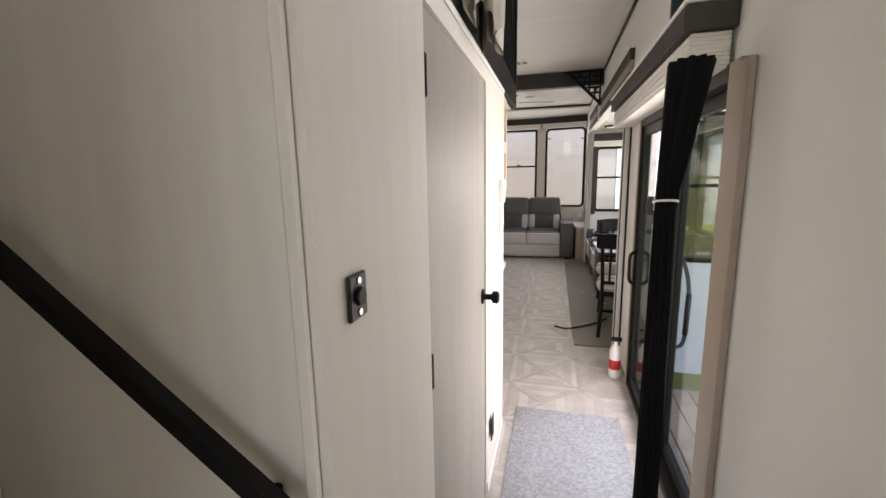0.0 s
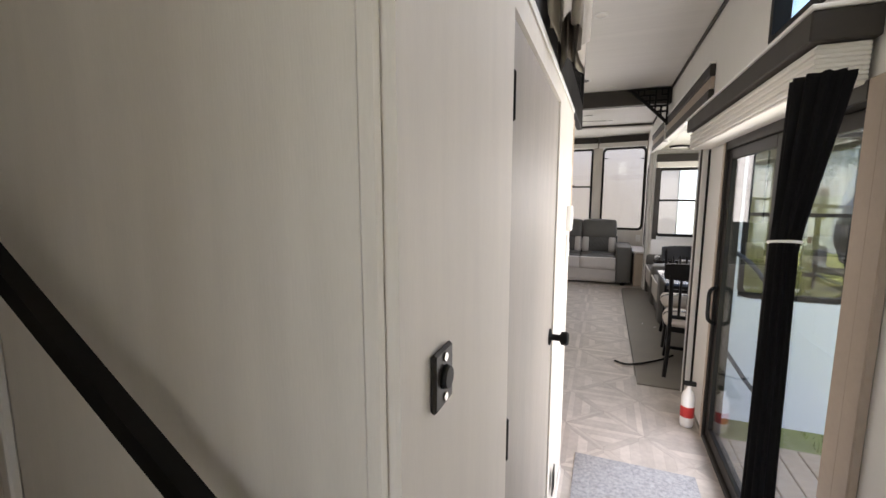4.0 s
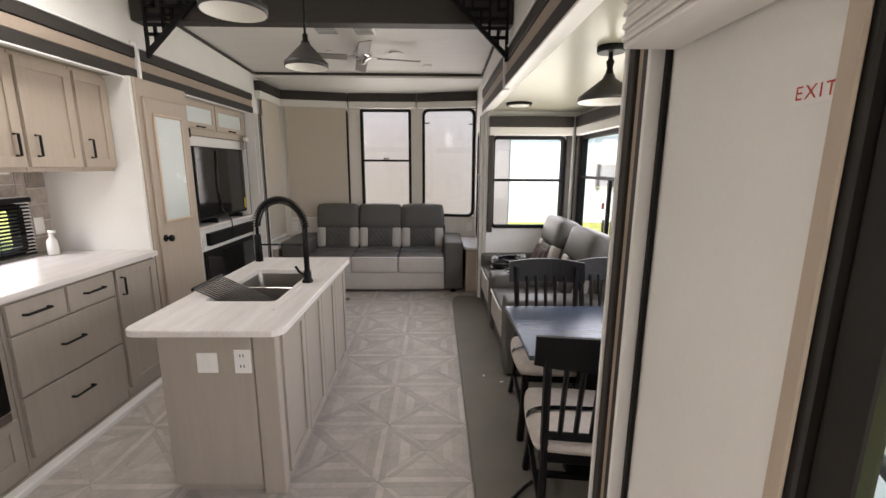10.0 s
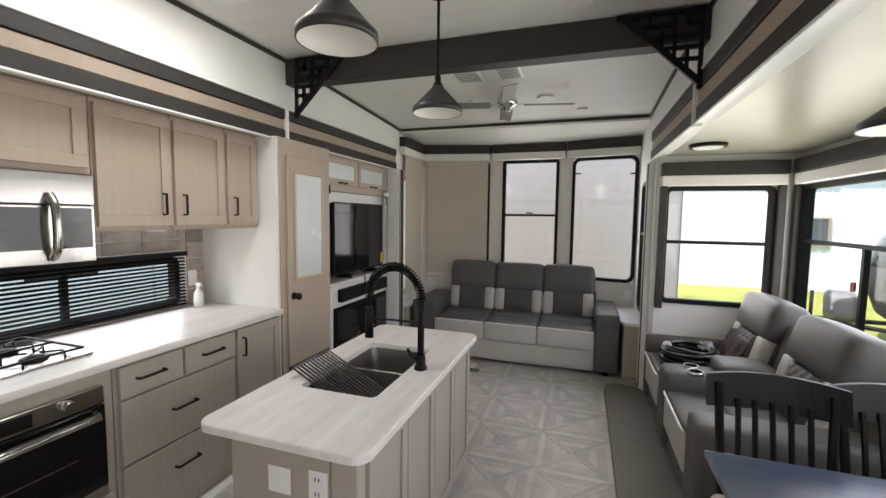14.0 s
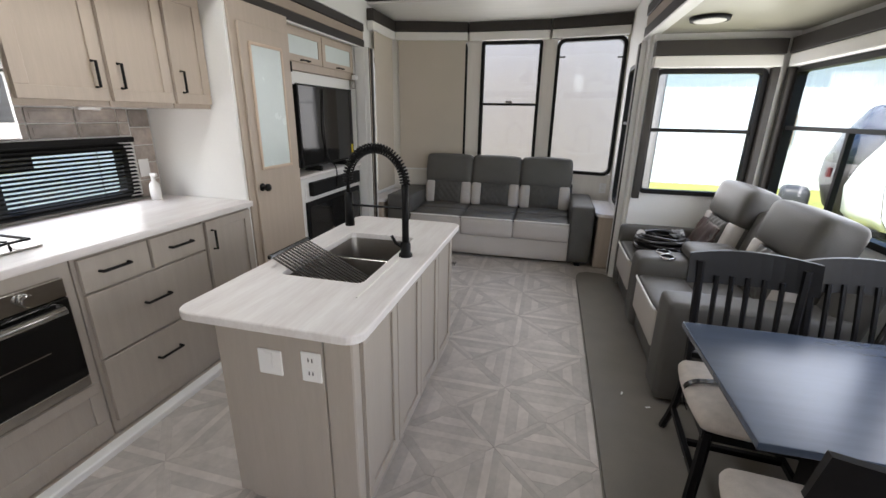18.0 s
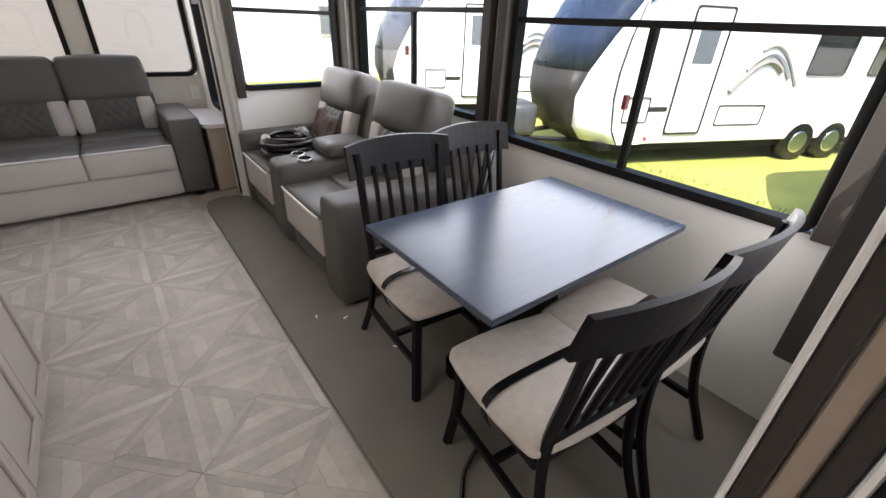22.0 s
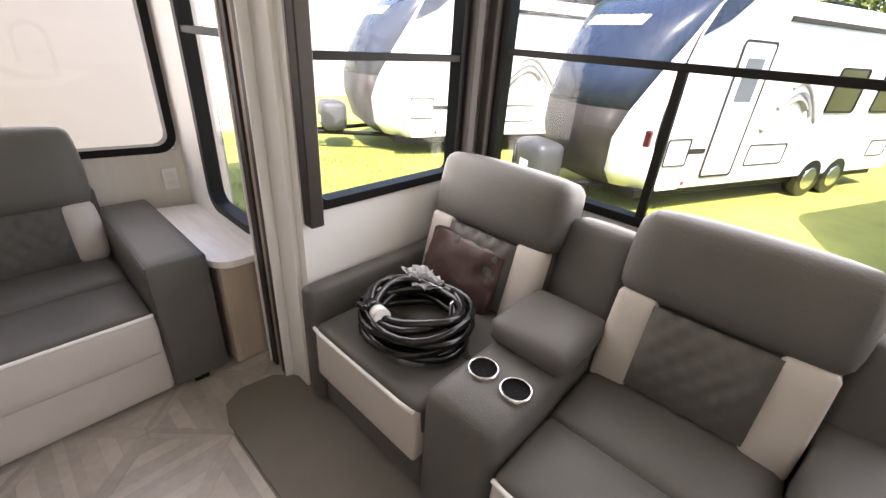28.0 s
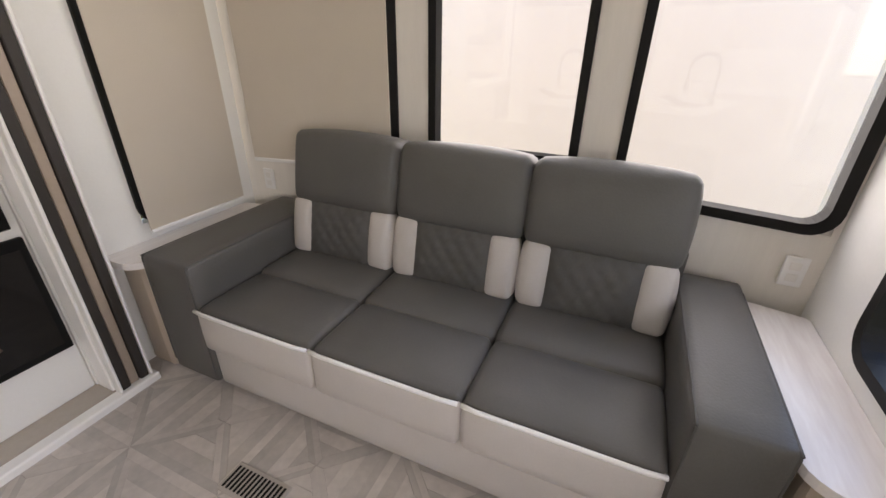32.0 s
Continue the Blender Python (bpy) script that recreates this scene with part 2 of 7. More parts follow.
M = dict(
    wall=material("linen_wall_panel", (0.74, 0.70, 0.64), 0.62, vary=0.05, scale=3, bump=0.12, bump_scale=50, stretch=(9, 9, 0.8)),
    white=material("white_wall", (0.80, 0.79, 0.76), 0.6, vary=0.03, scale=4, bump=0.05, bump_scale=90),
    ceiling=material("ceiling_panel", (0.78, 0.76, 0.73), 0.5, vary=0.05, scale=2, bump=0.05, bump_scale=30, stretch=(0.6, 9, 1)),
    cab=material("taupe_wood", (0.45, 0.375, 0.3), 0.5, vary=0.055, scale=5, bump=0.08, bump_scale=40, stretch=(7, 7, 0.5)),
    cabgrey=material("greige_wood", (0.4, 0.355, 0.305), 0.5, vary=0.055, scale=5, bump=0.08, bump_scale=40, stretch=(7, 7, 0.5)),
    cream=material("cream_wood", (0.56, 0.44, 0.33), 0.5, vary=0.05, scale=5, bump=0.06, bump_scale=40, stretch=(7, 7, 0.5)),
    door=material("grey_door", (0.36, 0.33, 0.295), 0.5, vary=0.16, scale=2.5, bump=0.05, bump_scale=40, stretch=(4, 4, 0.5)),
    counter=material("white_marble_laminate", (0.82, 0.80, 0.78), 0.32, vary=0.04, scale=2.2, bump_scale=14, stretch=(6, 0.7, 6), second=(0.66, 0.61, 0.59)),
    dark=material("dark_trim", (0.040, 0.035, 0.031), 0.55, vary=0.12, scale=8, bump=0.05, spec=0.3),
    tan=material("tan_trim", (0.36, 0.29, 0.23), 0.5, vary=0.08),
    trimwhite=material("white_trim", (0.80, 0.79, 0.77), 0.4, vary=0.03),
    black=material("black_metal", (0.008, 0.008, 0.008), 0.5, vary=0.2, spec=0.15),
    frame=material("black_window_frame", (0.012, 0.0115, 0.011), 0.5, vary=0.15, spec=0.15),
    bronze=material("bronze_frame", (0.018, 0.016, 0.014), 0.45, vary=0.15, spec=0.3),
    leather=material("grey_leatherette", (0.104, 0.100, 0.093), 0.47, vary=0.08, scale=7, bump=0.22, bump_scale=130, spec=0.3),
    leatherdark=material("dark_grey_quilted", (0.088, 0.085, 0.080), 0.55, vary=0.10, scale=9, bump=0.25, bump_scale=120, spec=0.25),
    ivory=material("ivory_leatherette", (0.50, 0.465, 0.435), 0.5, vary=0.05, scale=6, bump=0.12, bump_scale=110),
    fabric=material("oatmeal_seat_fabric", (0.56, 0.51, 0.465), 0.9, vary=0.12, scale=30, bump=0.3, bump_scale=220),
    chairblack=material("black_painted_wood", (0.008, 0.008, 0.009), 0.36, vary=0.2, scale=12, spec=0.12),
    # charcoal top; the blue sheen of the reflected sky is mixed into its colour
    table=material("charcoal_tabletop", (0.045, 0.062, 0.098), 0.25, vary=0.09, scale=3, bump=0.0, bump_scale=30, stretch=(1, 12, 1), spec=0.7, gloss_vary=0.015),
    steel=material("brushed_steel", (0.44, 0.425, 0.4), 0.18, metal=1.0, vary=0.06, stretch=(1, 1, 12)),
    rodsteel=material("dark_steel_rod", (0.075, 0.07, 0.066), 0.38, metal=0.9, vary=0.1),
    sinksteel=material("satin_sink_steel", (0.34, 0.32, 0.295), 0.34, metal=1.0, vary=0.08, stretch=(1, 8, 1)),
    chrome=material("chrome", (0.75, 0.75, 0.75), 0.12, metal=1.0, vary=0.03),
    gloss=material("black_glass", (0.006, 0.006, 0.006), 0.06, vary=0.1),
    carpet=material("grey_brown_carpet", (0.25, 0.235, 0.195), 0.95, vary=0.35, scale=28, bump=0.8, bump_scale=260),
    vinyl=material("brown_slide_floor", (0.187, 0.170, 0.145), 0.6, vary=0.12, scale=5, bump=0.1, bump_scale=160, stretch=(1, 1, 1)),
    tile=material("parquet_vinyl", (0.475, 0.435, 0.40), 0.45, vary=0.2, scale=5, bump=0.06, bump_scale=30, island=0.17),
    joint=material("floor_joint", (0.27, 0.25, 0.225), 0.55, vary=0.1),
    shade=material("beige_roller_shade", (0.55, 0.49, 0.41), 0.85, vary=0.04, scale=3, bump=0.15, bump_scale=240),
    shadewhite=material("pleated_white_shade", (0.78, 0.76, 0.72), 0.8, vary=0.03),
    curtain=material("black_curtain", (0.010, 0.010, 0.011), 0.9, vary=0.2, bump=0.2, bump_scale=200, spec=0.1),
    linen=material("linen_curtain", (0.40, 0.36, 0.31), 0.9, vary=0.12, scale=12, bump=0.2, bump_scale=200),
    pinklinen=material("pinkish_linen", (0.50, 0.40, 0.34), 0.9, vary=0.12, scale=14, bump=0.2, bump_scale=200),
    fanwood=material("grey_fan_blade", (0.20, 0.185, 0.17), 0.5, vary=0.12, stretch=(1, 8, 1)),
    plastic=material("white_plastic", (0.82, 0.81, 0.79), 0.35, vary=0.02),
    wrap=material("grey_clear_wrap", (0.45, 0.46, 0.48), 0.2, vary=0.2, scale=20),
    paper=material("white_paper", (0.82, 0.82, 0.80), 0.8, vary=0.02),
    ink=material("grey_ink", (0.25, 0.25, 0.25), 0.8),
    green=material("green_ink", (0.12, 0.28, 0.16), 0.8),
    yellowtag=material("yellow_sticker", (0.75, 0.60, 0.05), 0.6),
    redbrown=material("dark_red_plastic", (0.16, 0.02, 0.02), 0.45),
    red=material("red_plastic", (0.50, 0.03, 0.03), 0.45),
    splash=material("stone_backsplash", (0.36, 0.31, 0.27), 0.35, vary=0.5, scale=5, bump=0.1, bump_scale=30, rand=0.3),
    rubber=material("black_rubber", (0.007, 0.007, 0.008), 0.2, vary=0.2),
    bag=material("brown_leather_bag", (0.06, 0.034, 0.03), 0.38, vary=0.2, bump=0.2),
    grass=material("grass_ground", (0.27, 0.27, 0.055), 0.95, vary=0.35, scale=0.7, bump=0.6, bump_scale=40, second=(0.15, 0.17, 0.035)),
    rvwhite=material("white_gelcoat", (0.80, 0.80, 0.79), 0.25, vary=0.02, coat=0.3),
    rvgrey=material("silver_grey_gelcoat", (0.30, 0.31, 0.33), 0.3, vary=0.04),
    rvblue=material("dark_blue_gelcoat", (0.022, 0.031, 0.055), 0.28, vary=0.06, spec=0.3),
    rvchar=material("charcoal_gelcoat", (0.035, 0.031, 0.028), 0.45, spec=0.15, vary=0.06),
    ribbed=material("white_ribbed_steel", (0.74, 0.76, 0.78), 0.45, vary=0.03),
    gold=material("graphic_grey", (0.24, 0.22, 0.19), 0.4),
    leaf=material("leaf_green", (0.13, 0.17, 0.03), 0.7, vary=0.35, scale=3, island=0.35),
    bark=material("bark", (0.10, 0.075, 0.055), 0.9, vary=0.3, bump=0.5),
    wood=material("deck_wood", (0.45, 0.33, 0.22), 0.7, vary=0.15, stretch=(1, 8, 1)),
    glass=glass_material("clear_glass"),
    tint=glass_material("tinted_glass", (0.55, 0.57, 0.56), base=0.10),
    frost=material("frosted_glass", (0.62, 0.68, 0.66), 0.25, vary=0.03),
    lampwhite=material("white_lamp_lining", (0.80, 0.78, 0.73), 0.4, vary=0.02),
    # white panel; the olive reflection of the grass is put into its colour
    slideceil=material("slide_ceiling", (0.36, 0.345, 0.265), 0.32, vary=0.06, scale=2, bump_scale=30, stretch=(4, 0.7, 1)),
    matgrey=material("grey_mat", (0.34, 0.35, 0.375), 0.95, vary=0.35, scale=60, bump=0.6, bump_scale=240),
    lampdark=material("dark_lamp_metal", (0.032, 0.029, 0.028), 0.42, vary=0.1),
    regrey=material("grey_register", (0.46, 0.42, 0.38), 0.4, metal=0.3),
    blade=material("grass_blade", (0.24, 0.27, 0.05), 0.8, vary=0.3, island=0.4),
    # white siding with the sky's blue light put into the colour
    skytinted=material("pale_blue_siding", (0.70, 0.75, 0.82), 0.4, vary=0.03),
    rvdark=material("dark_grey_plastic", (0.05, 0.05, 0.052), 0.5),
    # cream siding, darkened in colour so that full sun doesn't bleach it
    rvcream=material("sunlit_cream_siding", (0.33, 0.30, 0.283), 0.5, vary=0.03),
    tintgrey=material("grey_window_tint", (0.10, 0.11, 0.12), 0.15),
    milk=milk_material("skylight_pane", (0.92, 0.92, 0.90)),
)


# ---- building helpers ----
def at_of(ob):
    v = Vector(ob.location)
    while ob.parent:
        ob = ob.parent
        v += ob.location
    return v


def thing(name, at, label, category, group="", kind=""):
    ob = new(name)
    ob.location = at
    ob.empty_display_size = 0.1
    return tagged(ob, label, category, group, kind)


def part(name, bm, mat, parent=None, label="", smooth=False):
    """Links a bmesh, given in world metres, as one mesh under a thing or part."""
    if parent is not None:
        bmesh.ops.translate(bm, verts=bm.verts, vec=-at_of(parent))
    me = bpy.data.meshes.new(name)
    bm.to_mesh(me)
    bm.free()
    me.materials.append(M[mat])
    if smooth:
        for f in me.polygons:
            f.use_smooth = True
    ob = new(name, me)
    ob.parent = parent
    return tagged(ob, label)


def add_box(bm, x0, x1, y0, y1, z0, z1):
    v = [bm.verts.new((x, y, z)) for z in (z0, z1) for y in (y0, y1) for x in (x0, x1)]
    for q in ((0, 2, 3, 1), (4, 5, 7, 6), (0, 1, 5, 4), (2, 6, 7, 3), (0, 4, 6, 2), (1, 3, 7, 5)):
        bm.faces.new([v[i] for i in q])
    return v


def box_bm(x0, x1, y0, y1, z0, z1, bevel=0.003, seg=1):
    bm = bmesh.new()
    add_box(bm, x0, x1, y0, y1, z0, z1)
    if bevel:
        bevel = min(bevel, 0.45 * min(abs(x1 - x0), abs(y1 - y0), abs(z1 - z0)))
        bmesh.ops.bevel(bm, geom=bm.edges[:], offset=bevel, segments=seg, profile=0.7, affect="EDGES")
    return bm


def box(name, mat, x0, x1, y0, y1, z0, z1, parent=None, bevel=0.003, seg=1, label="", smooth=False):
    return part(name, box_bm(x0, x1, y0, y1, z0, z1, bevel, seg), mat, parent, label, smooth)


def cyl_bm(a, b, r0, r1=None, n=16, caps=True):
    """A tapered round bar from a to b."""
    a, b = Vector(a), Vector(b)
    bm = bmesh.new()
    r1 = r0 if r1 is None else r1
    bmesh.ops.create_cone(bm, cap_ends=caps, segments=n, radius1=r0, radius2=r1, depth=(b - a).length)
    m = Matrix.Translation((a + b) / 2) @ (b - a).to_track_quat("Z", "Y").to_matrix().to_4x4()
    bmesh.ops.transform(bm, matrix=m, verts=bm.verts)
    return bm


def cyl(name, mat, a, b, r0, r1=None, parent=None, n=16, label="", smooth=True):
    ob = part(name, cyl_bm(a, b, r0, r1, n), mat, parent, label)
    if smooth:
        for f in ob.data.polygons:
            f.use_smooth = len(f.vertices) == 4
    return ob


def lathe_bm(profile, at, n=24):
    """Turns (radius, height) pairs round the upright axis at a place."""
    bm = bmesh.new()
    rings = [[bm.verts.new((at[0] + r * math.cos(2 * math.pi * k / n), at[1] + r * math.sin(2 * math.pi * k / n), at[2] + h)) for k in range(n)] for r, h in profile]
    for a, b in zip(rings, rings[1:]):
        for k in range(n):
            bm.faces.new((a[k], a[(k + 1) % n], b[(k + 1) % n], b[k]))
    return bm


def tube_bm(points, r, n=8, closed=False):
    """A round tube along a smooth line of points."""
    bm = bmesh.new()
    pts = [Vector(p) for p in points]
    rings = []
    for i, p in enumerate(pts):
        d = (pts[min(i + 1, len(pts) - 1)] - pts[max(i - 1, 0)]).normalized()
        side = d.orthogonal().normalized() if not rings else (side - d * side.dot(d)).normalized()
        up = d.cross(side)
        rings.append([bm.verts.new(p + r * (math.cos(2 * math.pi * k / n) * side + math.sin(2 * math.pi * k / n) * up)) for k in range(n)])
    for a, b in zip(rings, rings[1:]):
        for k in range(n):
            bm.faces.new((a[k], a[(k + 1) % n], b[(k + 1) % n], b[k]))
    bm.faces.new(rings[0][::-1])
    bm.faces.new(rings[-1])
    return bm


def spline(points, steps=8):
    """Catmull-Rom through points."""
    p = [Vector(q) for q in points]
    p = [p[0] * 2 - p[1], *p, p[-1] * 2 - p[-2]]
    out = []
    for a, b, c, d in zip(p, p[1:], p[2:], p[3:]):
        for k in range(steps):
            t = k / steps
            out.append(0.5 * ((2 * b) + (c - a) * t + (2 * a - 5 * b + 4 * c - d) * t * t + (3 * b - a - 3 * c + d) * t ** 3))
    return out + [p[-2]]


def place(axis, plane, a, z, d):
    """A point of a wall that faces along x or y: plane + d deep, a along it."""
    return (plane + d, a, z) if axis == "x" else (a, plane + d, z)


def round_rect(a0, a1, z0, z1, r, n=5):
    pts = []
    for cx, cz, s in ((a1 - r, z1 - r, 0), (a0 + r, z1 - r, 1), (a0 + r, z0 + r, 2), (a1 - r, z0 + r, 3)):
        for k in range(n + 1):
            t = math.pi / 2 * (s + k / n)
            pts.append((cx + r * math.cos(t), cz + r * math.sin(t)))
    return pts


def ring_bm(axis, plane, outer, inner, d0, d1):
    """A flat frame between two rounded outlines of equal count, from depth d0 to d1."""
    bm = bmesh.new()
    loops = [[bm.verts.new(place(axis, plane, a, z, d)) for a, z in line] for line, d in ((outer, d0), (outer, d1), (inner, d1), (inner, d0))]
    n = len(outer)
    for i in range(4):
        p, q = loops[i], loops[(i + 1) % 4]
        for k in range(n):
            bm.faces.new((p[k], p[(k + 1) % n], q[(k + 1) % n], q[k]))
    bmesh.ops.recalc_face_normals(bm, faces=bm.faces[:])
    return bm


def slab_bm(axis, plane, line, d0, d1):
    bm = bmesh.new()
    p, q = ([bm.verts.new(place(axis, plane, a, z, d)) for a, z in line] for d in (d0, d1))
    n = len(line)
    bm.faces.new(p)
    bm.faces.new(q[::-1])
    for k in range(n):
        bm.faces.new((p[k], q[k], q[(k + 1) % n], p[(k + 1) % n]))
    bmesh.ops.recalc_face_normals(bm, faces=bm.faces[:])
    return bm


def wbox(name, mat, axis, plane, a0, a1, z0, z1, d0, d1, parent=None, bevel=0.003, label=""):
    """A box on a wall."""
    d0, d1 = min(d0, d1), max(d0, d1)
    if axis == "x":
        return box(name, mat, plane + d0, plane + d1, a0, a1, z0, z1, parent, bevel, label=label)
    return box(name, mat, a0, a1, plane + d0, plane + d1, z0, z1, parent, bevel, label=label)


def wall(name, mat, axis, p0, p1, a0, a1, z0, z1, holes=(), label="", category="wall"):
    """A wall between planes p0 and p1 with rectangular openings (a0, a1, z0, z1) through it."""
    bm = bmesh.new()
    As = sorted({a0, a1, *(v for h in holes for v in h[:2])})
    Zs = sorted({z0, z1, *(v for h in holes for v in h[2:])})
    for b0, b1 in zip(As, As[1:]):
        run = None
        for c0, c1 in zip(Zs, Zs[1:]):
            open_here = any(h[0] <= b0 and b1 <= h[1] and h[2] <= c0 and c1 <= h[3] for h in holes)
            if open_here:
                run = None
                continue
            add_box(bm, *((p0, p1, b0, b1) if axis == "x" else (b0, b1, p0, p1)), c0, c1)
    bmesh.ops.remove_doubles(bm, verts=bm.verts[:], dist=1e-5)
    seen = {}
    for f in bm.faces:
        seen.setdefault(frozenset(v.index for v in f.verts), []).append(f)
    bmesh.ops.delete(bm, geom=[f for fs in seen.values() if len(fs) > 1 for f in fs], context="FACES")
    return tagged(part(name, bm, mat), label, category, kind="structure")


def window(name, axis, plane, a0, a1, z0, z1, inward, label, rails=(), stiles=(), r=0.06, w=0.029, out=0.05, pane="glass"):
    """A black-framed trailer window with rounded corners. inward: +1 or -1, the way the room lies. rails and stiles: bars across the glass."""
    t = thing(name, place(axis, plane, (a0 + a1) / 2, z0, 0), label, "window", kind="structure")
    outer, inner = round_rect(a0 - 0.008, a1 + 0.008, z0 - 0.008, z1 + 0.008, r + 0.008), round_rect(a0 + w, a1 - w, z0 + w, z1 - w, max(0.012, r - 0.02))
    part("window_frame", ring_bm(axis, plane, outer, inner, -out * inward, 0.014 * inward), "frame", t)
    part("pane", slab_bm(axis, plane, round_rect(a0 + w * 0.6, a1 - w * 0.6, z0 + w * 0.6, z1 - w * 0.6, 0.02), -0.5 * out * inward, (-0.5 * out - 0.004) * inward), pane, t).visible_shadow = False
    for z, b0, b1 in rails:
        wbox("rail", "frame", axis, plane, b0 + 0.01, b1 - 0.01, z - 0.014, z + 0.014, -0.6 * out * inward, 0.008 * inward, t)
    for a, c0, c1 in stiles:
        wbox("stile", "frame", axis, plane, a - 0.016, a + 0.016, c0 + 0.01, c1 - 0.01, -0.55 * out * inward, 0.006 * inward, t)
    return t


# ---- shell ----
HX, RX, LX, CZ = -0.18, 0.63, -2.0, 2.69
SLIDE_Z = 2.12   # ceiling of the slide-outs
RY0, RY1, RDX = 4.50, 8.00, 1.64   # dinette slide
LY0, LY1, LDX = 4.42, 8.28, -2.60  # kitchen slide
BACK = 9.30


tagged(box("floor_base", "joint", -2.06, RX + 0.06, -0.9, BACK + 0.05, -0.12, -0.006, bevel=0), "grey joint bed under the vinyl floor", "floor", kind="structure")
slide_floor = [(0.29, RY0 + 0.02), (RDX + 0.05, RY0 + 0.02), (RDX + 0.05, RY1), (0.66, RY1 + 0.06), (0.55, 8.17), (0.40, 8.19), (0.32, 8.14), (0.29, 8.04)]
bm = bmesh.new()
low, top = ([bm.verts.new((x, y, z)) for x, y in slide_floor] for z in (-0.10, 0.012))
bm.faces.new(top)
for k in range(len(low)):
    bm.faces.new((low[k], low[(k + 1) % len(low)], top[(k + 1) % len(low)], top[k]))
tagged(part("floor_slide_right", bm, "vinyl"), "plain brown vinyl floor of the dinette slide-out", "floor", kind="structure")
tagged(box("floor_slide_left", "cabgrey", LDX - 0.05, -1.90, LY0, LY1, -0.10, 0.03, bevel=0.004), "floor of the kitchen slide-out under the cabinets", "floor", kind="structure")
tagged(box("trim_slide_left", "trimwhite", -1.90, -1.84, LY0, LY1, -0.02, 0.034, bevel=0.006), "white floor trim along the kitchen slide-out", "trim", kind="structure")


def ceiling_slab(name, x0, x1, y0, y1, z0, z1, hole):
    bm = bmesh.new()
    hx0, hx1, hy0, hy1 = hole
    for b in ((x0, x1, y0, hy0), (x0, x1, hy1, y1), (x0, hx0, hy0, hy1), (hx1, x1, hy0, hy1)):
        add_box(bm, *b, z0, z1)
    return tagged(part(name, bm, "ceiling"), "white wood-grain ceiling panels with a skylight opening", "ceiling", kind="structure")


SKY = (-1.74, -1.18, 5.02, 5.70)
ceiling_slab("ceiling", -2.06, RX + 0.07, -0.95, 6.55, CZ, CZ + 0.06, SKY)
bm = bmesh.new()
lo = [bm.verts.new(v) for v in ((-2.06, 6.55, CZ), (RX + 0.07, 6.55, CZ), (RX + 0.07, 8.45, CZ - 0.10), (-2.06, 8.45, CZ - 0.10))]
hi = [bm.verts.new(v.co + Vector((0, 0, 0.08))) for v in lo]
bm.faces.new(lo[::-1])
bm.faces.new(hi)
for k in range(4):
    bm.faces.new((lo[k], lo[(k + 1) % 4], hi[(k + 1) % 4], hi[k]))
tagged(part("ceiling_rear", bm, "ceiling"), "white ceiling panel falling gently to the rear", "ceiling", kind="structure")
bm = bmesh.new()
rows = []
for k in range(9):
    t = k / 8
    rows.append([bm.verts.new((x, 8.45 + 0.85 * t, CZ - 0.10 - 0.06 * t * t)) for x in (-2.06, RX + 0.07)])
for a, b in zip(rows, rows[1:]):
    bm.faces.new((a[0], b[0], b[1], a[1]))
ob = part("ceiling_cap", bm, "ceiling")
ob.modifiers.new("thick", "SOLIDIFY").thickness = -0.05
tagged(ob, "white curved ceiling above the rear windows", "ceiling", kind="structure")
t = thing("skylight", (-1.46, 5.36, CZ), "white framed skylight in the kitchen ceiling", "skylight", kind="structure")
x0, x1, y0, y1 = SKY
for nm, b in (("shaft_side", (x0 - 0.02, x0, y0, y1)), ("shaft_side", (x1, x1 + 0.02, y0, y1)), ("shaft_side", (x0, x1, y0 - 0.02, y0)), ("shaft_side", (x0, x1, y1, y1 + 0.02))):
    box(nm, "plastic", *b, CZ + 0.062, CZ + 0.24, t, bevel=0)
for b in ((x0 - 0.05, x0, y0 - 0.05, y1 + 0.05), (x1, x1 + 0.05, y0 - 0.05, y1 + 0.05), (x0, x1, y0 - 0.05, y0), (x0, x1, y1, y1 + 0.05)):
    box("skylight_trim", "plastic", *b, CZ - 0.012, CZ - 0.001, t)
box("pane", "milk", x0 + 0.001, x1 - 0.001, y0 + 0.001, y1 - 0.001, CZ + 0.20, CZ + 0.205, t, bevel=0)
box("crossbar", "plastic", x0, x1, y0 + 0.33, y0 + 0.35, CZ + 0.18, CZ + 0.20, t)

# right wall: patio door opening, transom windows, slide opening, rear side window
wall("wall_right", "white", "x", RX, RX + 0.06, -0.95, BACK + 0.06, -0.1, CZ,
     [(2.42, 3.92, 0.0, 1.80), (1.75, 2.55, 2.14, 2.56), (2.62, 3.35, 2.14, 2.56), (RY0, RY1, -0.1, SLIDE_Z), (8.30, 8.79, 0.655, 1.95)], "white panelled side wall with the patio door opening")
wall("wall_left", "white", "x", LX - 0.06, LX, -0.95, BACK + 0.06, -0.1, CZ, [(1.9, 3.4, 2.08, 2.55), (-0.6, 0.3, 1.9, 2.5), (LY0, LY1, -0.1, SLIDE_Z), (8.50, 9.02, 0.66, 2.05)], "white side wall above the kitchen slide-out")
wall("wall_rear", "wall", "y", BACK, BACK + 0.06, LX, RX, -0.1, CZ, [(-1.90, -1.12, 0.86, 2.30), (-0.94, -0.26, 0.95, 2.30), (-0.09, 0.61, 0.86, 2.30)], "pale rear wall with three tall windows")
wall("wall_front", "wall", "y", -0.95, -0.89, LX, RX, -0.1, CZ, [(-0.80, 0.53, 0.9, 2.45)], "pale unseen front wall with an added window opening for light")
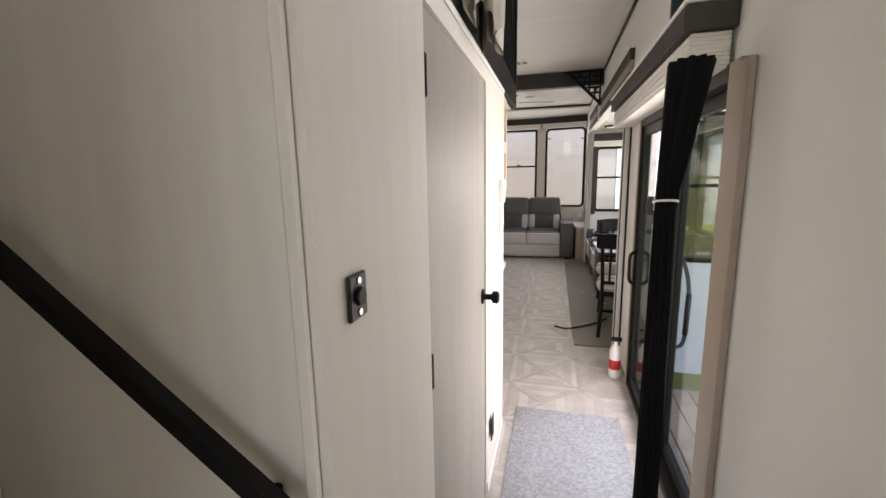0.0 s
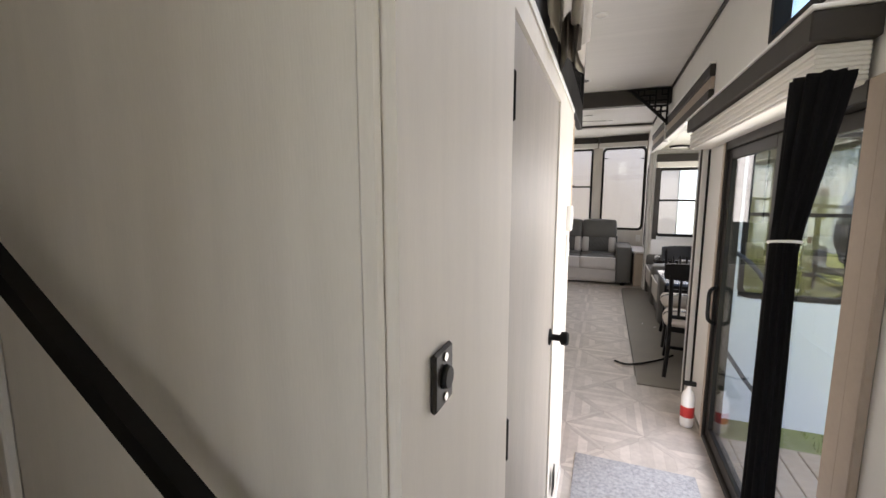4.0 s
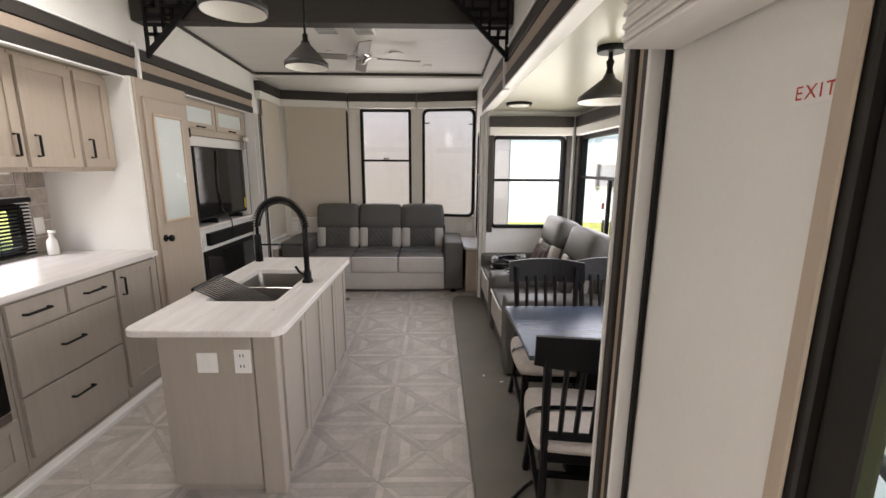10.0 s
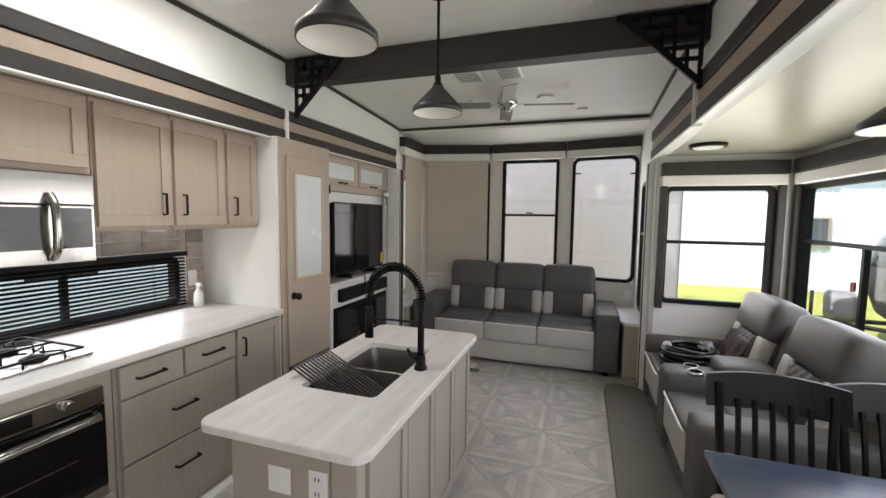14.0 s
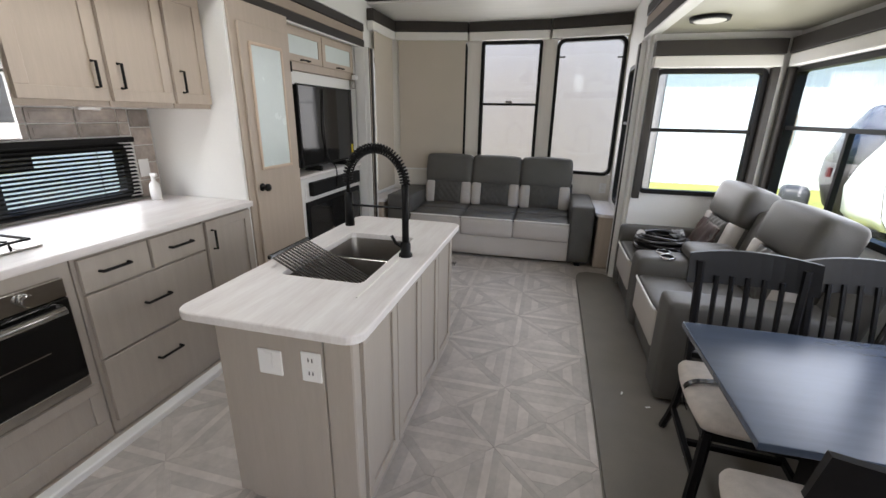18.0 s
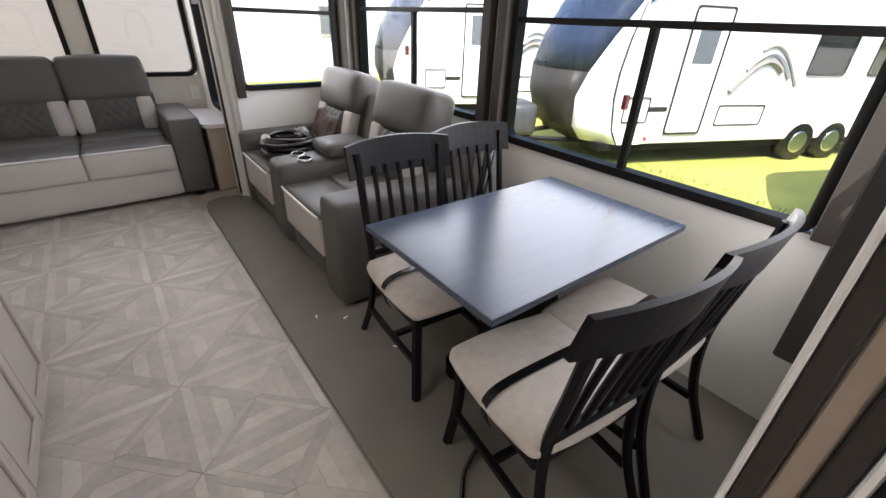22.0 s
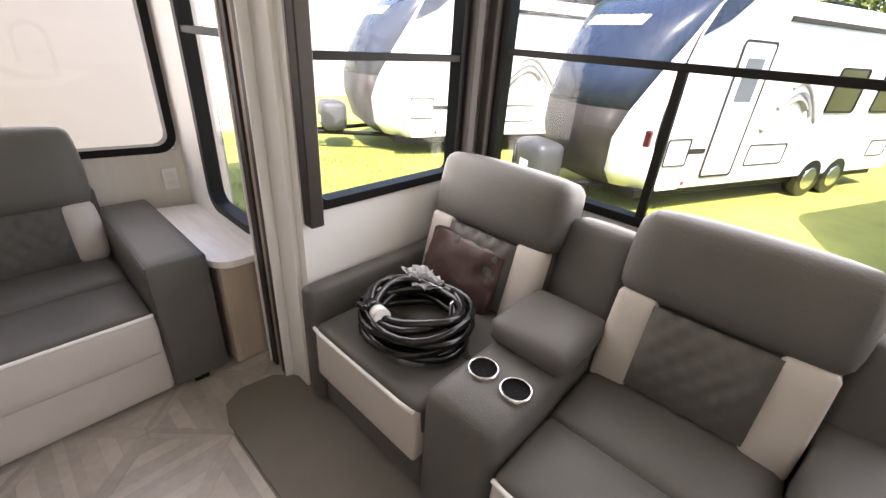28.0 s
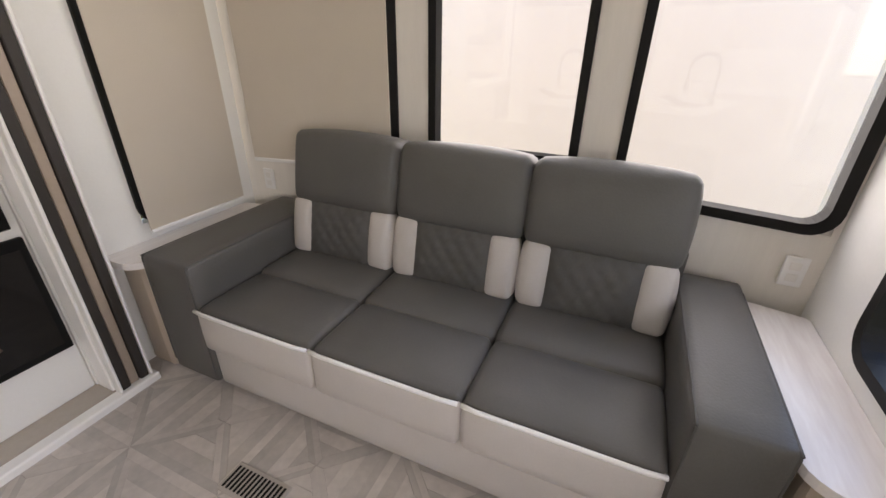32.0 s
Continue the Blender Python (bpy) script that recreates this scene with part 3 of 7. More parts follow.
wall("wall_hall", "wall", "x", HX - 0.05, HX, 1.36, 3.21, 0.0, 1.90, [(1.82, 2.64, 0.0, 1.83)], "pale linen-patterned hall wall with a door opening")
wall("wall_stair_side", "wall", "y", 1.36, 1.41, -0.90, HX - 0.05, 0.0, CZ, (), "pale wall panel beside the stairs")
wall("wall_stair_low", "wall", "y", 1.36, 1.41, -1.76, -0.902, 0.0, 1.812, (), "low wall panel below the loft opening")
wall("wall_stair_near", "wall", "y", 0.62, 0.67, -1.02, HX - 0.052, 0.0, CZ, (), "pale wall panel at the foot of the stairs")
wall("wall_stair_near_low", "wall", "y", 0.662, 0.715, -1.62, -1.022, 0.0, 1.60, (), "low wall panel beside the top steps")
wall("wall_stair_back", "wall", "x", -1.82, -1.76, -0.88, 3.155, 0.0, CZ, (), "pale wall behind the stair landing")
wall("wall_bath", "wall", "y", 3.158, 3.208, LX, HX - 0.052, 0.0, 1.90, (), "pale bathroom wall behind the drinks counter")
wall("wall_hall_near", "wall", "x", HX - 0.05, HX, -0.88, 0.67, 0.0, CZ, (), "pale wall beside the stair foot")
tagged(box("wall_end_trim", "wall", HX - 0.0115, HX, 3.2105, 3.262, 0.0, 1.90, bevel=0.003), "pale end trim of the hall wall", "trim", kind="structure")
tagged(box("baseboard", "trimwhite", HX, HX + 0.008, 2.65, 3.205, 0.0, 0.05), "low white baseboard along the hall wall", "baseboard", kind="structure")
# slide-outs
wall("wall_slide_right", "white", "x", RDX, RDX + 0.06, RY0 - 0.05, RY1 + 0.05, -0.13, 2.25, [(4.70, 6.16, 0.80, 1.86), (6.36, 7.86, 0.86, 1.86)], "white outer wall of the dinette slide-out")
wall("wall_slide_right_end", "white", "y", RY1 - 0.05, RY1, RX + 0.02, RDX, -0.13, 2.25, [(0.70, 1.48, 0.88, 1.86)], "white end wall of the dinette slide-out")
wall("wall_slide_right_near", "rvwhite", "y", RY0 - 0.05, RY0, RX + 0.062, RDX, -0.13, 2.25, [(0.88, 1.50, 0.785, 1.88)], "white end wall of the dinette slide-out beside the patio door")
wall("wall_slide_left", "white", "x", LDX - 0.06, LDX, LY0 - 0.05, LY1 + 0.05, -0.13, 2.25, [(4.77, 6.08, 0.97, 1.29)], "white back wall of the kitchen slide-out")
wall("wall_slide_left_far", "white", "y", LY1 - 0.05, LY1, LDX, LX - 0.062, -0.13, 2.25, (), "white end wall of the kitchen slide-out")
wall("wall_slide_left_near", "cream", "y", LY0 - 0.05, LY0, LDX, LX - 0.062, -0.13, 2.25, (), "cream end wall of the kitchen slide-out")
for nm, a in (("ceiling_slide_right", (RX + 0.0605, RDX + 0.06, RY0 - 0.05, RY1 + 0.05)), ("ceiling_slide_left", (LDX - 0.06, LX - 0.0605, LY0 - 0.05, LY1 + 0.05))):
    tagged(box(nm, "slideceil", *a, SLIDE_Z, SLIDE_Z + 0.12, bevel=0), "glossy white slide-out ceiling with the grass's reflection in its colour", "ceiling", kind="structure")
# roof over all, so that daylight comes only through the openings
tagged(box("roof", "rvwhite", LX - 0.06, RX + 0.06, -0.95, 4.9, CZ + 0.07, CZ + 0.11, bevel=0), "white rubber roof", "roof", kind="structure")


def striped_trim(name, axis, plane, inward, a0, a1, z0, z1, upright, label):
    """Slide-out trim of a dark, a tan and a dark strip with thin white edges."""
    mid = place(axis, plane, (a0 + a1) / 2, z0, 0)
    t = thing(name, mid, label, "trim", kind="structure")
    d = 0.035 * inward
    lo, hi = (a0, a1) if upright else (z0, z1)
    w = (hi - lo) / 3
    for k, mat in enumerate(("dark", "tan", "dark")):
        p, q = lo + k * w + 0.002, lo + (k + 1) * w - 0.002
        depth = d if k != 1 else d * 0.75
        nm = "strip"
        if upright:
            wbox(nm, mat, axis, plane, p, q, z0, z1, 0.001 * inward, depth, t)
        else:
            wbox(nm, mat, axis, plane, a0, a1, p, q, 0.001 * inward, depth, t)
    for e in (lo - 0.012, hi):
        if upright:
            wbox("edge_bead", "trimwhite", axis, plane, e, e + 0.012, z0, z1, 0.001 * inward, d * 1.2, t)
        else:
            wbox("edge_bead", "trimwhite", axis, plane, a0, a1, e, e + 0.012, 0.001 * inward, d * 1.2, t)
    return t


for a, b in ((RY0 - 0.10, 6.545), (6.57, RY1 + 0.12)):
    striped_trim("trim_slide_right_top", "x", RX, -1, a, b, 2.115, 2.36, False, "dark and tan striped trim above the dinette slide-out")
for a, b in ((LY0 - 0.02, 6.435), (6.46, LY1)):
    striped_trim("trim_slide_left_top", "x", LX, 1, a, b, 2.115, 2.33, False, "dark and tan striped trim above the kitchen slide-out")
for y, plane, inw in ((6.557, RX, -1), (6.447, LX, 1)):
    tagged(wbox("trim_joint", "trimwhite", "x", plane, y - 0.012, y + 0.012, 2.09, 2.37, 0.001 * inw, 0.05 * inw), "thin white joint cover on the striped trim", "trim", kind="structure")
striped_trim("trim_slide_right_far", "x", RX, -1, RY1 + 0.13, RY1 + 0.272, 0.0, 2.10, True, "dark and tan upright trim at the rear end of the dinette slide-out")
striped_trim("trim_slide_right_near", "x", RX, -1, RY0 - 0.12, RY0 - 0.005, 0.0, 2.10, True, "dark and tan upright trim at the near end of the dinette slide-out")
tagged(box("trim_slide_left_end", "trimwhite", LX + 0.001, -1.901, 8.112, 8.268, 0.035, 2.10, bevel=0.004), "white end flange of the kitchen slide-out", "trim", kind="structure")
striped_trim("trim_slide_left_far", "x", -1.90, 1, 8.132, 8.250, 0.035, 2.10, True, "dark and tan upright trim at the rear end of the kitchen slide-out")
striped_trim("trim_slide_left_near", "x", LX, 1, LY0 - 0.14, LY0 + 0.0, 0.0, 2.10, True, "dark and tan upright trim at the near end of the kitchen slide-out")
tagged(box("door_seal", "black", RX - 0.012, RX - 0.001, RY0 - 0.16, RY0 - 0.14, 0.0, 2.10), "black rubber slide seal", "seal", kind="structure")

tagged(box("trim_slide_corner", "black", RDX + 0.0605, RDX + 0.17, RY0 - 0.085, RY0 - 0.03, -0.16, 2.28, bevel=0.008), "black outer corner flange of the dinette slide-out", "trim", kind="structure")

# dark crown lines along the ceiling
for nm, b in (("crown_right", (RX - 0.018, RX - 0.001, 0.7, 6.49, CZ - 0.028, CZ - 0.002)), ("crown_left", (LX + 0.001, LX + 0.018, 3.95, 6.49, CZ - 0.028, CZ - 0.002)),
              ("crown_rear", (LX + 0.02, RX - 0.02, 8.44, 8.46, CZ - 0.128, CZ - 0.100))):
    tagged(box(nm, "dark", *b), "thin dark crown moulding along the ceiling", "trim", kind="structure")
for x in (RX - 0.010, LX + 0.010):
    bm = box_bm(x - 0.009, x + 0.009, 6.60, 8.44, CZ - 0.028, CZ - 0.004, 0.002)
    for v in bm.verts:
        v.co.z -= 0.10 * (v.co.y - 6.55) / 1.9
    tagged(part("crown_side", bm, "dark"), "thin dark crown moulding on the falling ceiling", "trim", kind="structure")

# ceiling beam with fretwork brackets
t = thing("ceiling_beam", (-0.68, 6.54, 2.5), "dark brown boxed ceiling beam across the room", "beam")
box("beam_body", "dark", LX + 0.002, RX - 0.002, 6.48, 6.60, 2.51, CZ - 0.003, t, 0.006)


def bracket(x, sign):
    t = thing("corner_bracket", (x, 6.54, 2.28), "black metal corner bracket with a fretwork pattern", "bracket", "brackets under the beam")
    y0, y1 = 6.452, 6.474
    X = lambda u: (min(x, x + sign * u), max(x, x + sign * u))
    w, h, zt = 0.42, 0.41, 2.675
    box("upright_bar", "black", x if sign > 0 else x - 0.022, x + 0.022 if sign > 0 else x, y0, y1, zt - h, zt, t)
    box("top_bar", "black", min(x, x + sign * w), max(x, x + sign * w), y0, y1, zt - 0.022, zt, t)
    part("slope_bar", slab_bm("y", 6.463, [(x + sign * w, zt), (x + sign * (w - 0.045), zt), (x, zt - h + 0.045), (x, zt - h)], -0.012, 0.012), "black", t)
    rnd = random.Random(5)
    n = 6
    for i in range(n):
        for j in range(n - 1 - i):
            u0, v0 = 0.022 + i * 0.0605, 0.022 + j * 0.060
            if rnd.random() < 0.8:
                a, b = x + sign * u0, x + sign * (u0 + 0.0605)
                box("fret_bar", "black", min(a, b), max(a, b), y0 + 0.002, y1 - 0.002, zt - v0 - 0.064, zt - v0 - 0.044, t, 0)
            if rnd.random() < 0.8:
                a, b = x + sign * (u0 + 0.042), x + sign * (u0 + 0.0605)
                box("fret_bar", "black", min(a, b), max(a, b), y0 + 0.002, y1 - 0.002, zt - v0 - 0.060, zt - v0, t, 0)


bracket(RX - 0.035, -1)
bracket(LX + 0.10, 1)

# ---- windows ----
window("window_rear_left", "y", BACK, -1.90, -1.12, 0.86, 2.30, -1, "black-framed rear window behind a beige shade", r=0.07)
window("window_rear_middle", "y", BACK, -0.94, -0.26, 0.95, 2.30, -1, "black-framed rear sash window", rails=((1.62, -0.94, -0.26),), r=0.03)
window("window_rear_right", "y", BACK, -0.09, 0.61, 0.86, 2.30, -1, "black-framed rear picture window", r=0.08)
window("window_side_rear", "x", RX, 8.30, 8.79, 0.655, 1.95, -1, "narrow black-framed side window by the sofa", rails=((1.44, 8.30, 8.79),), r=0.09)
window("window_side_shaded", "x", LX, 8.50, 9.02, 0.66, 2.05, 1, "black-framed side window behind a beige shade", r=0.08)
window("window_slide_end", "y", RY1 - 0.05, 0.70, 1.48, 0.88, 1.86, -1, "black-framed sash window in the slide-out end wall", rails=((1.40, 0.70, 1.48),), r=0.05)
window("window_recliner", "x", RDX, 6.36, 7.86, 0.86, 1.86, -1, "wide black-framed window behind the recliners", rails=((1.44, 6.36, 7.86),), stiles=((7.10, 0.86, 1.44),), r=0.05)
window("window_dinette", "x", RDX, 4.70, 6.16, 0.80, 1.86, -1, "wide black-framed sliding window above the dinette", rails=((1.40, 4.70, 6.16),), stiles=((5.42, 0.80, 1.40),), r=0.06)
window("window_slide_near", "y", RY0, 0.88, 1.50, 0.785, 1.88, 1, "black-framed sash window in the near slide-out end wall", rails=((1.36, 0.88, 1.50),), r=0.07, pane="tint")
window("window_kitchen", "x", LDX, 4.77, 6.08, 0.97, 1.29, 1, "low black-framed window over the kitchen counter", stiles=((5.42, 0.97, 1.29),), r=0.05)
window("window_transom_near", "x", RX, 1.75, 2.55, 2.14, 2.56, -1, "black-framed transom window above the patio door", r=0.03)
window("window_transom_far", "x", RX, 2.62, 3.35, 2.14, 2.56, -1, "black-framed transom window above the patio door", r=0.03)
window("window_loft", "x", LX, 1.9, 3.4, 2.08, 2.55, 1, "black-framed loft window", r=0.04)
# the bedroom and front windows are unseen, added as openings for fill light
window("window_bedroom", "x", LX, -0.6, 0.3, 1.9, 2.5, 1, "unseen bedroom window, added to light the hall", r=0.04)
window("window_front", "y", -0.89, -0.80, 0.53, 0.9, 2.45, 1, "tall unseen front window, added to light the stairs and hall", r=0.06)
# small latches on the rear panes
for nm, a, z in (("latch", -0.60, 1.65), ):
    tagged(box("window_latch", "steel", -0.64, -0.56, BACK - 0.026, BACK - 0.015, 1.635, 1.66), "small grey sash latch", "latch", kind="structure")
for x, z in ((-0.03, 2.12), (0.56, 2.10)):
    tagged(box("window_clip", "frame", x - 0.03, x + 0.03, BACK - 0.02, BACK - 0.012, z - 0.008, z + 0.008), "small black window clip", "latch", kind="structure")


def valance(name, axis, plane, inward, a0, a1, z0, z1, depth, label):
    t = thing(name, place(axis, plane, (a0 + a1) / 2, z0, depth * inward / 2), label, "valance")
    m = z0 + (z1 - z0) * 0.45
    wbox("board", "dark", axis, plane, a0, a1, m, z1, 0.002 * inward, depth * inward, t, 0.004)
    wbox("shade_roll", "shadewhite", axis, plane, a0 + 0.004, a1 - 0.004, z0, m - 0.002, 0.004 * inward, depth * 0.9 * inward, t, 0.006)
    return t


for a0, a1 in ((-1.93, -1.10), (-1.085, -0.18), (-0.165, 0.62)):
    valance("window_valance", "y", BACK, -1, a0, a1, 2.305, 2.50, 0.10, "dark and white window valance over a rear window")
for y, z in ((5.455, 1.109), (7.144, 1.193)):
    tagged(box("window_release", "redbrown", RDX - 0.030, RDX - 0.006, y - 0.012, y + 0.012, z - 0.03, z + 0.03, bevel=0.004), "small dark red window release tab", "latch", "window releases", kind="structure")
valance("window_valance", "y", RY1 - 0.05, -1, 0.655, 1.54, 1.87, 2.06, 0.09, "dark and white valance over the slide-out end window")
valance("window_valance", "x", RDX, -1, 6.26, 7.85, 1.87, 2.06, 0.09, "dark and white valance over the recliner window")
valance("window_valance", "x", RDX, -1, 4.60, 6.255, 1.87, 2.06, 0.09, "dark and white valance over the dinette window")
valance("window_valance", "y", RY0, 1, 0.78, 1.54, 1.87, 2.06, 0.08, "dark and white valance over the near slide-out window")
for axis, plane, inw, a, w in (("y", RY1 - 0.05, -1, 0.655, 0.055), ("y", RY1 - 0.05, -1, 1.49, 0.05), ("x", RDX, -1, 7.87, 0.05), ("x", RDX, -1, 6.29, 0.065),
                               ("x", RDX, -1, 6.17, 0.065), ("x", RDX, -1, 4.60, 0.09), ("y", RY0, 1, 0.80, 0.075), ("y", RY0, 1, 1.505, 0.06)):
    tagged(wbox("window_leg", "dark", axis, plane, a, a + w, 0.80 if axis == "x" else 0.83, 1.868, 0.002 * inw, 0.055 * inw, bevel=0.004), "dark upright window trim board", "trim", kind="structure")
# roller shades
for label, cloth, bar in (("lowered beige roller shade on the rear window", (-1.895, -1.13, BACK - 0.055, BACK - 0.050, 0.84, 2.31), (-1.895, -1.13, BACK - 0.060, BACK - 0.045, 0.825, 0.845)),
                          ("lowered beige roller shade on the side window", (LX + 0.045, LX + 0.050, 8.50, 9.02, 0.635, 2.31), (LX + 0.040, LX + 0.055, 8.50, 9.02, 0.62, 0.64))):
    t = thing("roller_shade", (cloth[0], cloth[2], cloth[4]), label, "shade", "roller shades")
    box("cloth", "shade", *cloth, t, 0)
    box("bottom_bar", "trimwhite", *bar, t, 0.004)
valance("window_valance", "x", LX, 1, 8.43, 9.10, 2.305, 2.50, 0.08, "dark and white valance over the shaded side window")

# the rear wall bends forward in two facets towards the corners
def rear_bow(x):
    return 0.19 * max(0.0, abs(x + 0.685) - 0.42)


for ob in list(scene.objects):
    top = ob
    while top.parent:
        top = top.parent
    if ob.type == "MESH" and top.name.startswith(("wall_rear", "window_rear", "window_valance", "roller_shade", "window_clip")):
        at = at_of(ob)
        for v in ob.data.vertices:
            if v.co.y + at.y > 9.15:
                v.co.y -= rear_bow(v.co.x + at.x)

# ---- soft shapes ----
def soft_bm(x0, x1, y0, y1, z0, z1, r=0.04, puff=0.0, n=6):
    """A padded block: a box with round edges whose faces swell by puff."""
    bm = bmesh.new()
    c = Vector(((x0 + x1) / 2, (y0 + y1) / 2, (z0 + z1) / 2))
    h = Vector((abs(x1 - x0) / 2, abs(y1 - y0) / 2, abs(z1 - z0) / 2))
    r = min(r, 0.98 * min(h))
    verts = {}

    def vert(i, j, k):
        if (i, j, k) not in verts:
            u = []
            for q, hh in zip((i, j, k), h):
                t = 2 * q / n - 1
                e = 1 - r / hh
                # half of the steps go into the rounding
                t = math.copysign(e + (abs(t) - 0.6) / 0.4 * (1 - e), t) if abs(t) > 0.6 else t / 0.6 * e
                u.append(t * hh)
            p = Vector(u)
            inner = Vector([max(-(hh - r), min(hh - r, v)) for v, hh in zip(p, h)])
            d = p - inner
            if d.length > 1e-9:
                p = inner + d.normalized() * r
            s = [v / hh for v, hh in zip(p, h)]
            swell = Vector([puff * s[a] * (1 - s[(a + 1) % 3] ** 2) * (1 - s[(a + 2) % 3] ** 2) for a in range(3)])
            verts[i, j, k] = bm.verts.new(c + p + swell)
        return verts[i, j, k]

    for i in range(n):
        for j in range(n):
            for q in ([(i, j, 0), (i, j + 1, 0), (i + 1, j + 1, 0), (i + 1, j, 0)], [(i, j, n), (i + 1, j, n), (i + 1, j + 1, n), (i, j + 1, n)],
                      [(i, 0, j), (i + 1, 0, j), (i + 1, 0, j + 1), (i, 0, j + 1)], [(i, n, j), (i, n, j + 1), (i + 1, n, j + 1), (i + 1, n, j)],
                      [(0, i, j), (0, i, j + 1), (0, i + 1, j + 1), (0, i + 1, j)], [(n, i, j), (n, i + 1, j), (n, i + 1, j + 1), (n, i, j + 1)]):
                bm.faces.new([vert(*v) for v in q])
    return bm


def soft(name, mat, b, parent, r=0.04, puff=0.0, turn=None, label="", n=6):
    bm = soft_bm(*b, r, puff, n)
    if turn is not None:
        bmesh.ops.transform(bm, matrix=turn, verts=bm.verts)
    return part(name, bm, mat, parent, label, smooth=True)


def tilt(axis, degrees, at):
    return Matrix.Translation(at) @ Matrix.Rotation(radians(degrees), 4, axis) @ Matrix.Translation(-Vector(at))


def quilt_bm(a0, a1, z0, z1, put, cells=5):
    """A padded diamond-quilted panel; put(a, z, height) gives the place in the world."""
    bm = bmesh.new()
    n, m = cells * 6, max(6, int(cells * 6 * (z1 - z0) / (a1 - a0)))
    grid = []
    for i in range(n + 1):
        row = []
        for j in range(m + 1):
            u, v = i / n, j / m
            p, q = u * cells, v * cells * (z1 - z0) / (a1 - a0) * 0.8
            h = (abs(math.sin(math.pi * (p + q))) * abs(math.sin(math.pi * (p - q)))) ** 0.5
            row.append(bm.verts.new(put(a0 + (a1 - a0) * u, z0 + (z1 - z0) * v, 0.011 * h * (1 - (2 * u - 1) ** 8) + 0.024 * (1 - (2 * u - 1) ** 6) * (1 - (2 * v - 1) ** 2) ** 0.8)))
        grid.append(row)
    for i in range(n):
        for j in range(m):
            bm.faces.new((grid[i][j], grid[i + 1][j], grid[i + 1][j + 1], grid[i][j + 1]))
    return bm


# ---- sofa ----
S = thing("sofa", (-0.68, 8.75, 0), "dark grey leatherette three-seat sofa with ivory front panels", "sofa")
SX = (-1.51, -0.945, -0.375, 0.195)
box("base", "leatherdark", -1.54, 0.22, 8.36, 9.18, 0.04, 0.20, S, 0.01)
soft("lower_front_panel", "ivory", (-1.52, 0.205, 8.345, 8.43, 0.035, 0.285), S, 0.03, 0.006, label="ivory lower front panel")
for a, b in zip(SX, SX[1:]):
    soft("front_panel", "ivory", (a + 0.004, b - 0.004, 8.311, 8.44, 0.258, 0.447), S, 0.022, 0.010, label="ivory front panel")
    soft("seat_cushion", "leather", (a + 0.003, b - 0.003, 8.64, 9.00, 0.24, 0.473), S, 0.034, 0.020)
    soft("seat_front", "leather", (a + 0.003, b - 0.003, 8.319, 8.655, 0.26, 0.460), S, 0.028, 0.014)
    part("piping", tube_bm([(a + 0.006, 8.310, 0.452), (a + 0.06, 8.302, 0.455), (b - 0.06, 8.302, 0.455), (b - 0.006, 8.310, 0.452)], 0.0075, 6), "trimwhite", S, "white piping", True)
    m = tilt("X", -12, ((a + b) / 2, 8.95, 0.47))
    back = soft("back_cushion", "leather", (a + 0.012, b - 0.012, 8.90, 9.08, 0.44, 0.78), S, 0.05, 0.012, m)
    soft("head_cushion", "leather", (a + 0.004, b - 0.004, 8.866, 9.08, 0.705, 1.045), S, 0.046, 0.016, m, n=8)
    soft("lumbar_side", "ivory", (a + 0.010, a + 0.125, 8.868, 8.96, 0.462, 0.725), S, 0.026, 0.014, m, "ivory lumbar band")
    soft("lumbar_side", "ivory", (b - 0.125, b - 0.010, 8.868, 8.96, 0.462, 0.725), S, 0.026, 0.014, m, "ivory lumbar band")
    q = quilt_bm(a + 0.115, b - 0.115, 0.47, 0.72, lambda u, z, h: (u, 8.878 - h, z), 5)
    bmesh.ops.transform(q, matrix=m, verts=q.verts)
    part("quilted_panel", q, "leatherdark", S, "dark diamond-quilted panel", True)
for a, b in ((-1.785, -1.512), (0.197, 0.425)):
    soft("armrest", "leather", (a, b, 8.33, 9.14, 0.045, 0.635), S, 0.026, 0.003, n=8)
    for x in (a + 0.012, b - 0.012):
        part("arm_seam", tube_bm(spline([(x, 9.05, 0.629), (x, 8.40, 0.629), (x, 8.343, 0.620), (x, 8.334, 0.56), (x, 8.334, 0.10)], 5), 0.0045, 6), "leatherdark", S, smooth=True)
box("back_panel", "leatherdark", -1.54, 0.22, 9.06, 9.20, 0.2, 0.75, S, 0.02)
for x in (-1.72, 0.31):
    for y in (8.40, 9.08):
        box("foot", "black", x - 0.03, x + 0.03, y - 0.03, y + 0.03, 0.0, 0.046, S)

